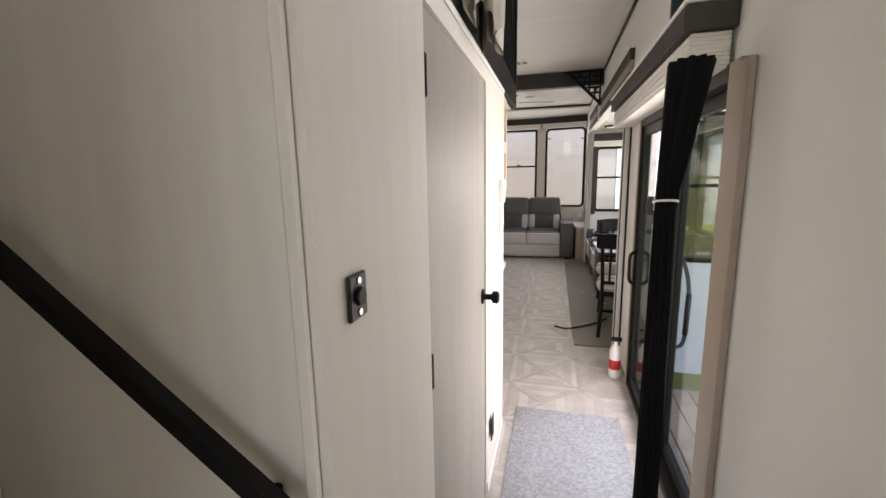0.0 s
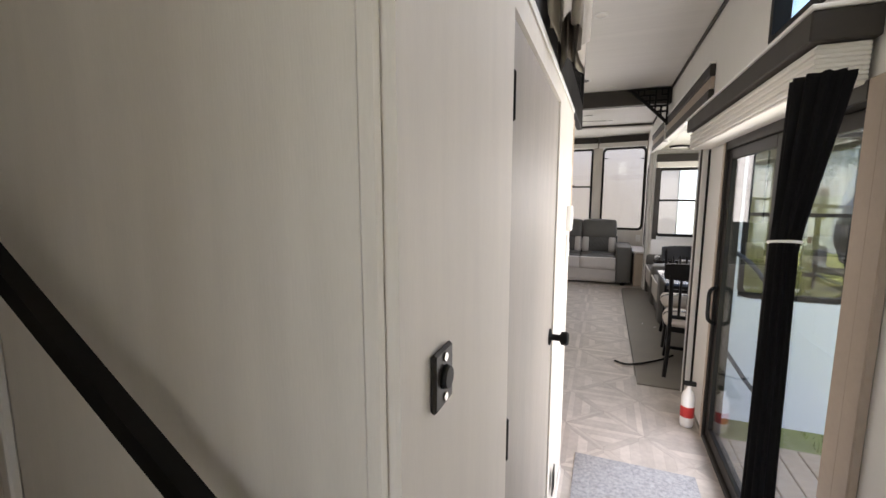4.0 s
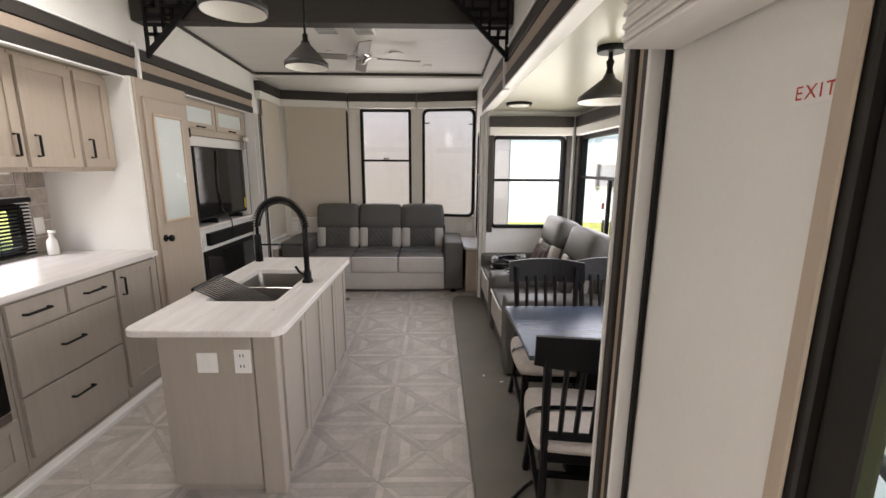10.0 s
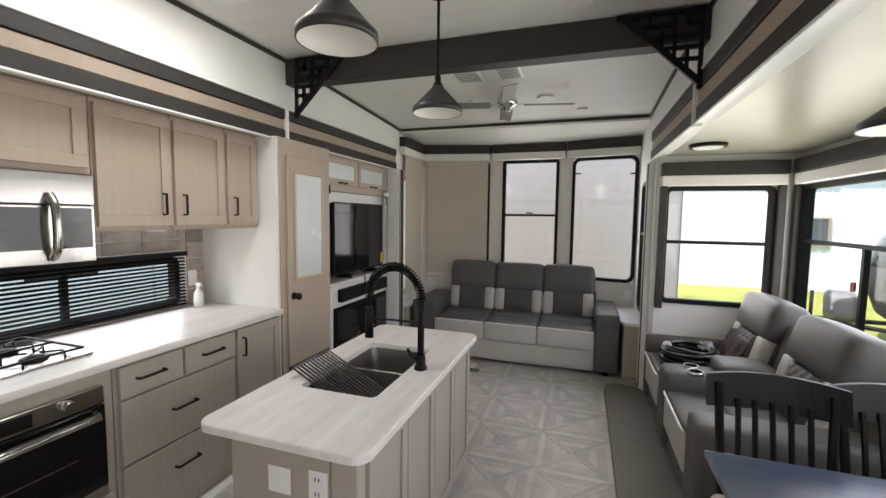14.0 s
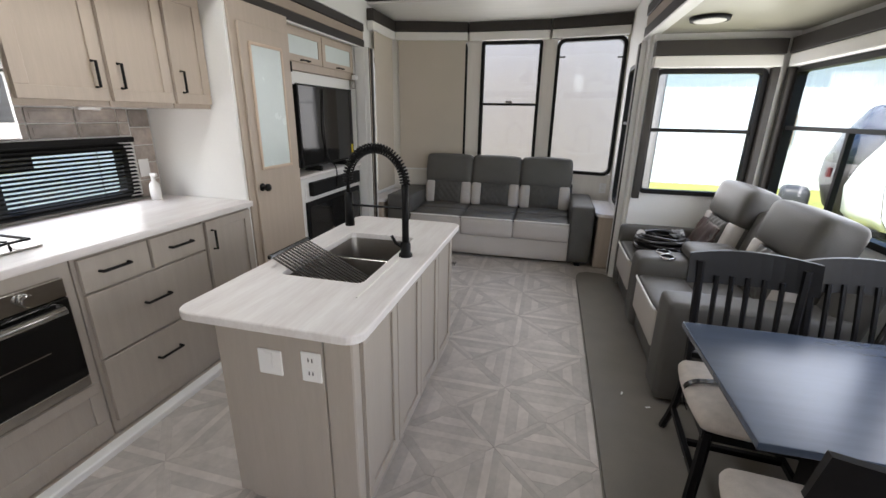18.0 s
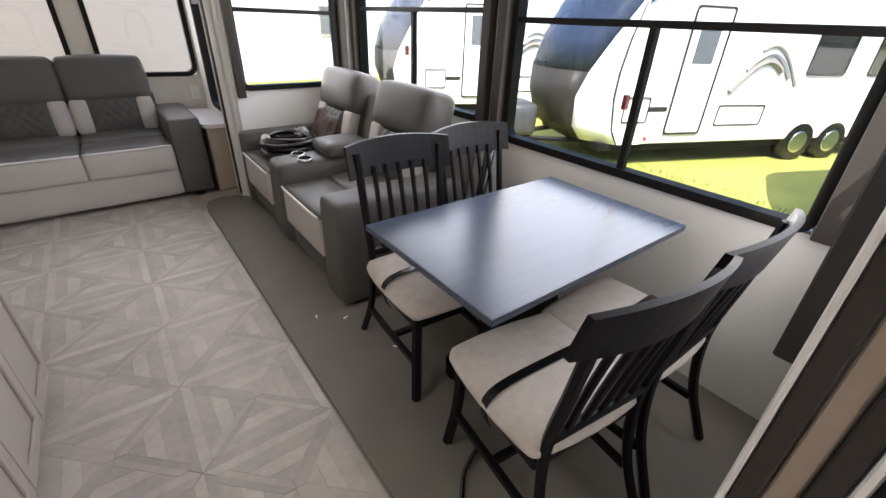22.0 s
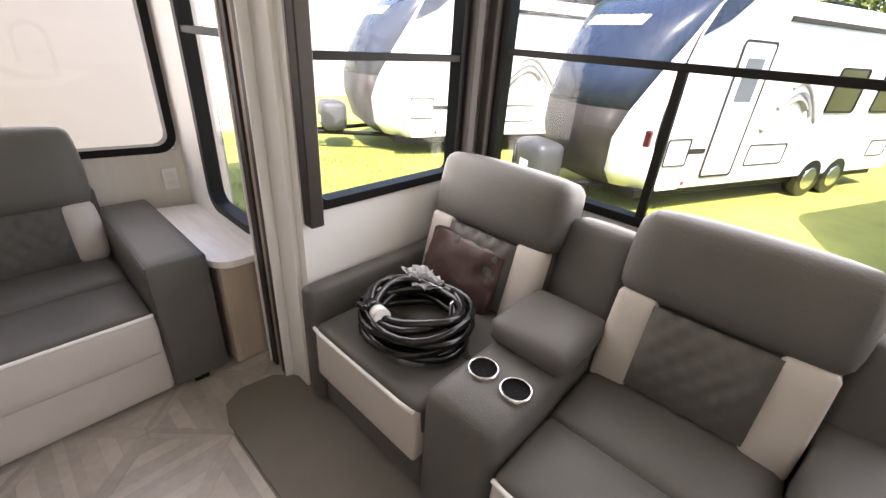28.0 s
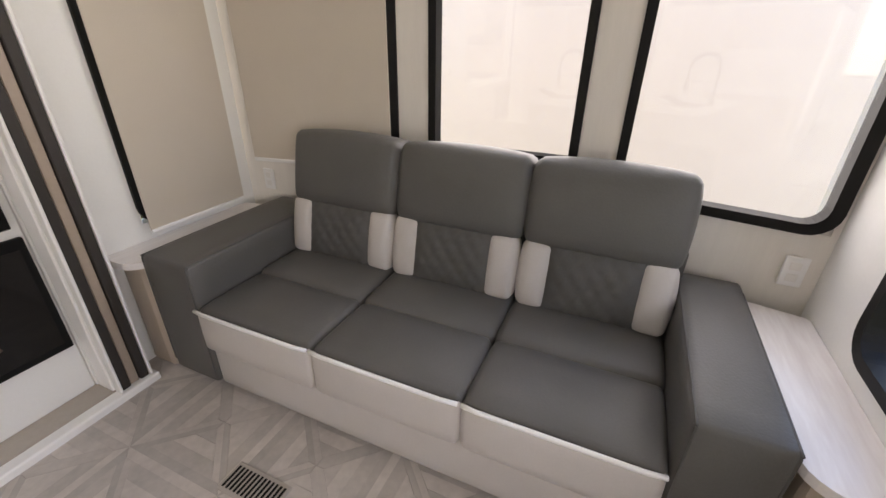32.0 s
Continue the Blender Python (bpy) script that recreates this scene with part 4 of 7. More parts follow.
# shelves beside the sofa
for x0, x1, near in ((0.43, RX - 0.002, 1), (LX + 0.002, -1.80, -1)):
    t = thing("side_shelf", ((x0 + x1) / 2, 8.75, 0), "white marble-look side shelf on a taupe base beside the sofa", "shelf", "sofa side shelves")
    bm = bmesh.new()
    xi, xo = (x0, x1) if near > 0 else (x1, x0)
    line = [(xo, 9.045), (xo - near * 0.012, 9.06), (xi, 9.10), (xi, 8.30 + 0.10)] + [(xi + near * 0.10 * (1 - math.cos(k * math.pi / 12)), 8.40 - 0.10 * math.sin(k * math.pi / 12)) for k in range(1, 7)] + [(xo, 8.30)]
    lo, hi = ([bm.verts.new((x, y, z)) for x, y in line] for z in (0.55, 0.58))
    bm.faces.new(lo)
    bm.faces.new(hi[::-1])
    for k in range(len(line)):
        bm.faces.new((lo[k], hi[k], hi[(k + 1) % len(line)], lo[(k + 1) % len(line)]))
    bmesh.ops.recalc_face_normals(bm, faces=bm.faces[:])
    part("shelf_top", bm, "counter", t)
    box("shelf_base", "cab", min(xi + near * 0.03, xo), max(xi + near * 0.03, xo), 8.35, 9.04, 0.0, 0.549, t, 0.05, 4)

# ---- theatre recliner pair ----
R = thing("recliner_loveseat", (1.08, 7.09, 0.012), "grey leatherette reclining loveseat with centre console and cup holders", "sofa")
Z0 = 0.03
for y0, y1 in ((7.855, 8.005 - 0.065), (6.17, 6.40)):
    soft("armrest", "leather", (0.60, 1.40, y0, y1, Z0, 0.60), R, 0.035, 0.003, n=8)
box("base_frame", "leatherdark", 0.68, 1.50, 6.22, 7.90, Z0 - 0.012, 0.26, R, 0.01)
for y0, y1 in ((7.27, 7.845), (6.41, 6.985)):
    soft("footrest_front", "leather", (0.63, 0.72, y0 + 0.005, y1 - 0.005, 0.06, 0.32), R, 0.02, 0.004)
    soft("seat_front_panel", "ivory", (0.60, 0.70, y0 + 0.004, y1 - 0.004, 0.22, 0.448), R, 0.014, 0.005, label="ivory seat front panel")
    soft("seat_front", "leather", (0.607, 0.90, y0 + 0.002, y1 - 0.002, 0.26, 0.466), R, 0.024, 0.008)
    soft("seat_cushion", "leather", (0.885, 1.30, y0 + 0.002, y1 - 0.002, 0.26, 0.48), R, 0.035, 0.016)
    part("piping", tube_bm([(0.598, y0 + 0.008, 0.453), (0.590, y0 + 0.06, 0.456), (0.590, y1 - 0.06, 0.456), (0.598, y1 - 0.008, 0.453)], 0.0072, 6), "trimwhite", R, "white piping", True)
    m = tilt("Y", 14, (1.25, (y0 + y1) / 2, 0.48))
    soft("back_cushion", "leather", (1.20, 1.40, y0 - 0.005, y1 + 0.005, 0.40, 0.80), R, 0.05, 0.01, m)
    soft("head_cushion", "leather", (1.155, 1.37, y0 - 0.015, y1 + 0.015, 0.760, 1.045), R, 0.055, 0.012, m, n=8)
    for p, q in ((y0 + 0.0, y0 + 0.125), (y1 - 0.125, y1)):
        soft("lumbar_side", "ivory", (1.158, 1.25, p, q, 0.44, 0.775), R, 0.018, 0.004, m, "ivory lumbar band")
    qb = quilt_bm(y0 + 0.115, y1 - 0.115, 0.475, 0.76, lambda u, z, h: (1.162 - h, u, z), 5)
    bmesh.ops.transform(qb, matrix=m, verts=qb.verts)
    part("quilted_panel", qb, "leather", R, "grey diamond-quilted panel", True)
con = soft("console", "leather", (0.60, 1.30, 6.99, 7.265, Z0, 0.575), R, 0.06, 0.0, n=8)
soft("console_lid", "leather", (0.925, 1.24, 6.985, 7.27, 0.565, 0.655), R, 0.03, 0.012)
m = tilt("Y", 14, (1.25, 7.12, 0.48))
soft("console_back", "leather", (1.24, 1.42, 6.985, 7.27, 0.40, 0.93), R, 0.05, 0.006, m)
for y in (7.056, 7.176):
    cx = 0.79
    # shallow dish; its matte black stands in for the shade inside a deep well
    part("cup_holder", lathe_bm([(0.041, 0.010), (0.038, 0.002), (0.001, 0.001)], (cx, y, 0.577), 24), "curtain", R, "shallow cup holder dish, matte black for the shade of a deep well", True)
    part("cup_rim", lathe_bm([(0.050, -0.004), (0.050, 0.006), (0.047, 0.010), (0.044, 0.010), (0.0415, 0.004)], (cx, y, 0.577), 24), "chrome", R, "chrome rim", True)
for y0, y1 in ((6.17, 6.40), (7.86, 7.94)):
    soft("wing", "leather", (1.30, 1.46, y0 + 0.04, y1, 0.45, 0.86), R, 0.04, 0.004, tilt("Y", 12, (1.3, y0, 0.5)))

# coiled cable, bag and paper wrap on the far seat
pts = []
for k in range(12 * 26):
    a = 2 * math.pi * k / 26
    turn = k / 26
    rr = 0.165 + 0.026 * math.sin(turn * 2.1) + 0.010 * math.sin(3 * a + turn)
    pts.append((0.86 + rr * math.cos(a), 7.55 + rr * 1.08 * math.sin(a), 0.497 + 0.0095 * turn + 0.006 * math.sin(2 * a + turn)))
c = thing("cord_coil", (0.86, 7.55, 0.475), "coiled black power cord lying on the recliner seat", "power cord")
part("coil", tube_bm(pts, 0.0155, 8), "rubber", c, smooth=True)
part("loose_end", tube_bm(spline([(0.72, 7.58, 0.59), (0.70, 7.66, 0.60), (0.73, 7.74, 0.565), (0.82, 7.76, 0.54)], 8), 0.013, 8), "rubber", c, smooth=True)
cyl("plug", "plastic", (0.715, 7.60, 0.600), (0.70, 7.55, 0.612), 0.030, 0.030, c, label="cream plug face")
cyl("plug_body", "rubber", (0.73, 7.66, 0.597), (0.715, 7.601, 0.600), 0.024, 0.034, c)
for k, (x, y) in enumerate(((0.80, 7.70), (0.97, 7.46))):
    part("cable_tie", tube_bm([(x - 0.02, y, 0.49), (x - 0.022, y, 0.60), (x + 0.02, y + 0.01, 0.605), (x + 0.024, y + 0.01, 0.50)], 0.003, 6), "plastic", c)
bm = bmesh.new()
bmesh.ops.create_icosphere(bm, subdivisions=4, radius=1)
for v in bm.verts:
    n3, n4 = noise.noise(v.co * 2.1), noise.noise(v.co * 5.0 + Vector((3, 1, 2)))
    v.co = Vector((1.0 + 0.045 * v.co.x * (1 + 0.8 * n4), 7.66 + 0.085 * v.co.y * (1 + 0.7 * n3), 0.60 + 0.024 * v.co.z * (1 + 1.2 * n4) + 0.02 * n3))
tagged(part("plastic_wrap", bm, "wrap"), "crumpled clear white plastic wrap on the cord", "wrap")
bm = soft_bm(1.11, 1.15, 7.42, 7.79, 0.47, 0.735, 0.008, 0.01, 20)
for v in bm.verts:
    sag = (v.co.z - 0.47) / 0.265
    fold = abs(noise.noise(Vector((v.co.y * 11 + v.co.z * 5, v.co.z * 13, 2.0))))
    if v.co.x < 1.13:
        v.co.x += 0.060 * fold * (1.1 - 0.5 * sag) - 0.035 * (1 - sag) + 0.014 * sag
    v.co.x += sag * 0.265 * 0.25
    v.co.z += sag * (0.012 * noise.noise(Vector((v.co.y * 9, 1.0, 0.0))) - 0.03 * (7.79 - v.co.y))
    v.co.y += 0.012 * noise.noise(v.co * 9)
tagged(part("leather_bag", bm, "bag", smooth=True), "crumpled dark brown leather bag against the seat back", "bag")

# ---- dinette ----
T = thing("dining_table", (1.01, 5.36, 0.012), "charcoal wood-grain dining table on a black pedestal, blue sky sheen in its top's colour", "table")
box("tabletop", "table", 0.505, 1.515, 5.03, 5.69, 0.712, 0.735, T, 0.004, 2)
box("apron", "chairblack", 0.57, 1.50, 5.10, 5.62, 0.672, 0.7115, T, 0.004)
box("pedestal", "chairblack", 0.86, 1.16, 5.28, 5.44, 0.07, 0.672, T, 0.01)
bm = bmesh.new()
foot_line = []
for k in range(48):
    a = 2 * math.pi * k / 48
    rr = 0.21 + 0.045 * math.cos(4 * a)
    foot_line.append((1.01 + 1.25 * rr * math.cos(a + math.pi / 4), 5.36 + rr * math.sin(a + math.pi / 4)))
lo, hi = ([bm.verts.new((x, y, z)) for x, y in foot_line] for z in (0.012, 0.07))
bm.faces.new(lo[::-1])
bm.faces.new(hi)
for k in range(48):
    bm.faces.new((lo[k], lo[(k + 1) % 48], hi[(k + 1) % 48], hi[k]))
part("foot_plate", bm, "chairblack", T)


def chair():
    """A spindle-back chair at the origin, facing +y, with its seat middle above the origin."""
    t = thing("dining_chair", (0, 0, 0), "black wooden dining chair with oatmeal padded seat and strap", "chair", "chairs round the table")
    soft("seat", "fabric", (-0.215, 0.215, -0.20, 0.225, 0.395, 0.465), t, 0.035, 0.02, n=8, label="oatmeal upholstered seat")
    box("seat_frame", "chairblack", -0.195, 0.195, -0.19, 0.20, 0.35, 0.398, t, 0.006)
    for s in (-1, 1):
        part("front_leg", tube_bm(spline([(s * 0.175, 0.185, 0.38), (s * 0.180, 0.190, 0.2), (s * 0.195, 0.215, 0.0)], 6), 0.021, 6), "chairblack", t)
        part("back_leg", tube_bm(spline([(s * 0.195, -0.31, 0.0), (s * 0.18, -0.225, 0.22), (s * 0.178, -0.20, 0.45), (s * 0.185, -0.235, 0.68), (s * 0.192, -0.270, 0.90)], 6), 0.0165, 6), "chairblack", t)
        box("side_stretcher", "chairblack", s * 0.182 - 0.011, s * 0.182 + 0.011, -0.23, 0.19, 0.15, 0.178, t, 0.003)
    box("cross_stretcher", "chairblack", -0.175, 0.175, -0.03, -0.005, 0.15, 0.175, t, 0.003)
    bm = bmesh.new()
    rings = []
    for k in range(13):
        u = k / 12
        x = (2 * u - 1) * 0.238
        bow = -0.045 * (1 - (2 * u - 1) ** 2)
        ends = 0.016 * (2 * u - 1) ** 2
        rings.append([bm.verts.new((x, y + bow, z)) for y, z in ((-0.250, 0.805), (-0.234, 0.805), (-0.264, 0.947 - ends), (-0.282, 0.947 - ends))])
    for a, b in zip(rings, rings[1:]):
        for i in range(4):
            bm.faces.new((a[i], a[(i + 1) % 4], b[(i + 1) % 4], b[i]))
    bm.faces.new(rings[0][::-1])
    bm.faces.new(rings[-1])
    bmesh.ops.recalc_face_normals(bm, faces=bm.faces[:])
    part("crest_rail", bm, "chairblack", t)
    box("lower_back_rail", "chairblack", -0.175, 0.175, -0.215, -0.19, 0.47, 0.50, t, 0.004)
    for k in range(5):
        x = -0.12 + 0.06 * k
        bow = -0.035 * (1 - (x / 0.19) ** 2)
        part("spindle", tube_bm(spline([(x, -0.203, 0.49), (x, -0.222 + bow * 0.5, 0.66), (x, -0.250 + bow, 0.84)], 5), 0.0105, 6), "chairblack", t)
    loop = spline([(-0.205, 0, 0.345), (-0.226, 0, 0.40), (-0.222, 0, 0.455), (-0.16, 0, 0.483), (0, 0, 0.488), (0.16, 0, 0.483), (0.222, 0, 0.455), (0.226, 0, 0.40), (0.205, 0, 0.345)], 5)
    bm = bmesh.new()
    rows = [[bm.verts.new((q[0], q[1] + s * 0.014 + 0.04 * q[0], q[2])) for s in (-1, 1)] for q in loop]
    for p, q in zip(rows, rows[1:]):
        bm.faces.new((p[0], p[1], q[1], q[0]))
    part("strap", bm, "rubber", t, "black strap").modifiers.new("thick", "SOLIDIFY").thickness = 0.003
    return t


ch = chair()
ch.matrix_basis = pose(0.785, 5.665, 0.012, 0, 0, 176)
for m in (pose(1.235, 5.70, 0.012, 0, 0, 182), pose(0.73, 5.0, 0.012, 0, 0, -7), pose(1.16, 4.99, 0.012, 0, 0, 0)):
    copy_thing(ch, m)
p = thing("folded_pole", (1.40, 6.10, 0.012), "black folded pole with a tan wooden head leaning by the recliner", "pole")
cyl("shaft", "rubber", (1.36, 6.10, 0.03), (1.49, 6.10, 0.79), 0.027, 0.027, p)
part("head", lathe_bm([(0.001, 0.0), (0.030, 0.006), (0.050, 0.035), (0.056, 0.085), (0.052, 0.092), (0.001, 0.093)], (1.495, 6.10, 0.775), 20), "wood", p, "tan wooden head", True)
for x, y, turn in ((0.572, 6.118, 20), (0.453, 6.209, 70), (0.671, 5.782, 130)):
    bm = box_bm(-0.014, 0.014, -0.005, 0.005, 0.0, 0.003, 0.001)
    bmesh.ops.transform(bm, matrix=pose(x, y, 0.0125, 0, 0, turn), verts=bm.verts)
    tagged(part("paper_scrap", bm, "paper"), "tiny white scrap lying on the brown floor", "scrap", "floor scraps")
# black cord on the floor by the table
tagged(part("power_cable", tube_bm(spline([(0.13, 4.95, 0.009), (0.22, 4.90, 0.009), (0.33, 4.92, 0.022), (0.45, 5.02, 0.022), (0.53, 5.10, 0.022), (0.62, 5.13, 0.06)], 8), 0.009, 6), "rubber", smooth=True), "black cord lying on the floor by the dinette", "cord")

# ---- kitchen ----
FX = -1.92   # fronts of the kitchen slide-out


def bar_handle(parent, axis_dir, at, length, out=(1, 0, 0)):
    """A black bar handle on two posts."""
    d, o, a = Vector(axis_dir), Vector(out), Vector(at)
    h = part("handle", tube_bm([a - d * length / 2, a - d * length / 2 + o * 0.026, a + d * length / 2 + o * 0.026, a + d * length / 2], 0.0065, 6), "black", parent, "black bar handle")
    return h


def shaker(name, parent, mat, axis, plane, inward, a0, a1, z0, z1, handle=None, rail=0.055, panel=None, flat=False):
    """A door or drawer front with a recessed panel. handle: ('v' or 'h', a, z, length)."""
    base = wbox(name, mat, axis, plane, a0, a1, z0, z1, 0.001 * inward, 0.010 * inward, parent, 0.002)
    if not flat:
        for b in ((a0, a1, z1 - rail, z1), (a0, a1, z0, z0 + rail), (a0, a0 + rail, z0 + rail, z1 - rail), (a1 - rail, a1, z0 + rail, z1 - rail)):
            wbox("frame_rail", mat, axis, plane, *b, 0.0105 * inward, 0.020 * inward, base, 0.002)
    else:
        wbox("front_face", mat, axis, plane, a0, a1, z0, z1, 0.0105 * inward, 0.020 * inward, base, 0.003)
    if panel:
        wbox("glass_panel", panel, axis, plane, a0 + rail, a1 - rail, z0 + rail, z1 - rail, 0.0105 * inward, 0.0135 * inward, base, 0)
    if handle:
        kind, a, z, length = handle
        o = (inward, 0, 0) if axis == "x" else (0, inward, 0)
        d = (0, 0, 1) if kind == "v" else ((0, 1, 0) if axis == "x" else (1, 0, 0))
        bar_handle(base, d, place(axis, plane, a, z, 0.020 * inward), length, o)
    return base


U = thing("oven_cabinet", (-2.25, 4.83, 0.03), "taupe base cabinet housing the built-in oven", "cabinet", "kitchen base cabinets")
box("body", "cabgrey", LDX + 0.002, FX - 0.001, LY0 + 0.02, 5.20, 0.031, 0.908, U)
shaker("lower_panel", U, "cabgrey", "x", FX, 1, LY0 + 0.06, 5.18, 0.10, 0.345, rail=0.05)
O = thing("wall_oven", (FX, 4.83, 0.36), "stainless steel built-in oven with black glass door", "oven")
box("control_panel", "steel", FX + 0.001, FX + 0.028, 4.515, 5.15, 0.772, 0.85, O, 0.003)
box("display", "gloss", FX + 0.0285, FX + 0.031, 4.77, 4.90, 0.786, 0.838, O, 0.001, label="black display")
for y in (4.675, 5.01):
    cyl("knob", "steel", (FX + 0.0285, y, 0.812), (FX + 0.058, y, 0.812), 0.026, 0.022, O)
box("door", "gloss", FX + 0.001, FX + 0.03, 4.515, 5.15, 0.405, 0.768, O, 0.003, label="black glass oven door")
box("bottom_trim", "steel", FX + 0.001, FX + 0.028, 4.515, 5.15, 0.355, 0.402, O, 0.003)
part("door_handle", tube_bm([(FX + 0.03, 4.56, 0.735), (FX + 0.072, 4.57, 0.735), (FX + 0.072, 5.10, 0.735), (FX + 0.03, 5.11, 0.735)], 0.018, 8), "steel", O, smooth=True)
box("rack_line", "steel", FX + 0.0305, FX + 0.0315, 4.62, 5.04, 0.57, 0.575, O, 0)

U = thing("drawer_cabinet", (-2.25, 5.58, 0.03), "taupe base cabinet with four drawers and black handles", "cabinet", "kitchen base cabinets")
box("body", "cabgrey", LDX + 0.002, FX - 0.001, 5.205, 5.885, 0.031, 0.908, U)
shaker("drawer", U, "cabgrey", "x", FX, 1, 5.22, 5.535, 0.745, 0.895, ("h", 5.36, 0.825, 0.13), flat=True)
shaker("drawer", U, "cabgrey", "x", FX, 1, 5.55, 5.875, 0.745, 0.895, ("h", 5.715, 0.825, 0.13), flat=True)
shaker("drawer", U, "cabgrey", "x", FX, 1, 5.22, 5.875, 0.43, 0.735, ("h", 5.53, 0.600, 0.13), flat=True)
shaker("drawer", U, "cabgrey", "x", FX, 1, 5.22, 5.875, 0.10, 0.42, ("h", 5.535, 0.290, 0.13), flat=True)
U = thing("door_cabinet", (-2.25, 6.12, 0.03), "taupe base cabinet with one panelled door", "cabinet", "kitchen base cabinets")
box("body", "cabgrey", LDX + 0.002, FX - 0.001, 5.89, 6.28, 0.031, 0.908, U)
shaker("door", U, "cabgrey", "x", FX, 1, 5.90, 6.265, 0.10, 0.895, ("v", 5.935, 0.785, 0.11), rail=0.05)
C = thing("kitchen_worktop", (-2.25, 5.35, 0.91), "white marble-look worktop of the kitchen", "worktop")
box("slab", "counter", LDX + 0.012, FX + 0.035, LY0 + 0.005, 6.29, 0.910, 0.945, C, 0.008, 2)
# gas hob
G = thing("gas_hob", (-2.26, 4.85, 0.945), "stainless steel gas hob with black iron grates", "hob")
box("tray", "steel", -2.52, -2.06, 4.56, 5.22, 0.946, 0.955, G, 0.004)
for cx, cy, r in ((-2.40, 4.70, 0.035), (-2.18, 4.70, 0.042), (-2.40, 5.06, 0.04), (-2.18, 5.06, 0.035), (-2.29, 4.88, 0.03)):
    part("burner", lathe_bm([(r + 0.015, 0), (r + 0.012, 0.008), (r, 0.010), (r, 0.016), (0.001, 0.018)], (cx, cy, 0.955), 18), "black", G, smooth=True)
    for k in range(4):
        a = math.pi / 4 + k * math.pi / 2
        part("grate_bar", tube_bm([(cx + 0.02 * math.cos(a), cy + 0.02 * math.sin(a), 0.985), (cx + 0.10 * math.cos(a), cy + 0.10 * math.sin(a), 0.985), (cx + 0.105 * math.cos(a), cy + 0.105 * math.sin(a), 0.955)], 0.005, 5), "black", G)
for x in (-2.50, -2.29, -2.08):
    box("grate_rail", "black", x - 0.005, x + 0.005, 4.59, 5.19, 0.979, 0.989, G, 0.002)
for y in (4.59, 4.88, 5.19):
    box("grate_rail", "black", -2.50, -2.08, y - 0.005, y + 0.005, 0.978, 0.988, G, 0.002)
# kettle-white soap bottle and outlet by the window
b = thing("soap_bottle", (-2.47, 6.13, 0.945), "white plastic soap bottle on the worktop", "bottle")
part("bottle_body", lathe_bm([(0.001, 0), (0.030, 0.001), (0.032, 0.05), (0.028, 0.10), (0.012, 0.12), (0.012, 0.15)], (-2.47, 6.13, 0.945), 16), "plastic", b, smooth=True)
box("bottle_cap", "plastic", -2.485, -2.44, 6.12, 6.14, 1.093, 1.113, b)
# microwave
W = thing("microwave_oven", (-2.3, 4.90, 1.37), "stainless steel over-range microwave with black window", "microwave")
MF = -2.09
box("body", "black", LDX + 0.002, MF - 0.001, 4.53, 5.26, 1.368, 1.758, W)
box("top_vent", "steel", MF, MF + 0.022, 4.53, 5.26, 1.625, 1.758, W)
box("door_frame", "steel", MF, MF + 0.020, 4.53, 5.26, 1.372, 1.621, W, 0.004)
box("window", "gloss", MF + 0.0205, MF + 0.026, 4.55, 5.06, 1.435, 1.61, W, 0.002, label="black glass window")
box("keypad", "gloss", MF + 0.0205, MF + 0.026, 5.12, 5.245, 1.435, 1.61, W, 0.002)
part("door_handle", tube_bm(spline([(MF + 0.024, 5.09, 1.665), (MF + 0.06, 5.09, 1.60), (MF + 0.06, 5.09, 1.45), (MF + 0.024, 5.09, 1.395)], 6), 0.017, 8), "steel", W, smooth=True)
# upper cabinets
UF = -2.10
U = thing("upper_cabinet", (-2.35, 4.9, 1.77), "taupe upper cabinet with a lift door above the microwave", "cabinet", "kitchen upper cabinets")
box("body", "cab", LDX + 0.002, UF - 0.001, LY0 + 0.005, 5.27, 1.762, SLIDE_Z - 0.001, U)
shaker("door", U, "cab", "x", UF, 1, LY0 + 0.03, 5.25, 1.79, 2.10, ("h", 4.84, 1.83, 0.12))
for a, b, hy in ((5.275, 5.66, 5.60), (5.665, 6.02, 5.72), (6.025, 6.29, 6.08)):
    U = thing("upper_cabinet", (-2.35, (a + b) / 2, 1.50), "taupe upper cabinet with a panelled door and black handle", "cabinet", "kitchen upper cabinets")
    box("body", "cab", LDX + 0.002, UF - 0.001, a, b, 1.50, SLIDE_Z - 0.001, U)
    shaker("door", U, "cab", "x", UF, 1, a + 0.008, b - 0.008, 1.525, 2.095, ("v", hy, 1.64, 0.11))
tagged(cyl("under_cabinet_light", "plastic", (-2.35, 5.75, 1.485), (-2.35, 5.75, 1.499), 0.045, 0.05), "round white light under the upper cabinet", "light")
# venetian blind on the kitchen window
V = thing("venetian_blind", (LDX + 0.03, 5.42, 0.95), "black venetian blind on the kitchen window", "blind")
box("head_rail", "black", LDX + 0.012, LDX + 0.045, 4.72, 6.13, 1.30, 1.33, V)
for k in range(15):
    z = 0.965 + k * 0.0228
    bm = box_bm(LDX + 0.021, LDX + 0.039, 4.735, 6.115, z, z + 0.0015, 0)
    bmesh.ops.transform(bm, matrix=tilt("Y", 34, (LDX + 0.03, 5.4, z)), verts=bm.verts)
    part("slat", bm, "black", V)
for y in (4.95, 5.88):
    box("cord", "black", LDX + 0.046, LDX + 0.048, y, y + 0.003, 0.96, 1.30, V, 0)
tagged(box("wall_outlet", "plastic", LDX + 0.013, LDX + 0.019, 6.15, 6.22, 1.08, 1.19), "white wall outlet on the backsplash", "outlet")

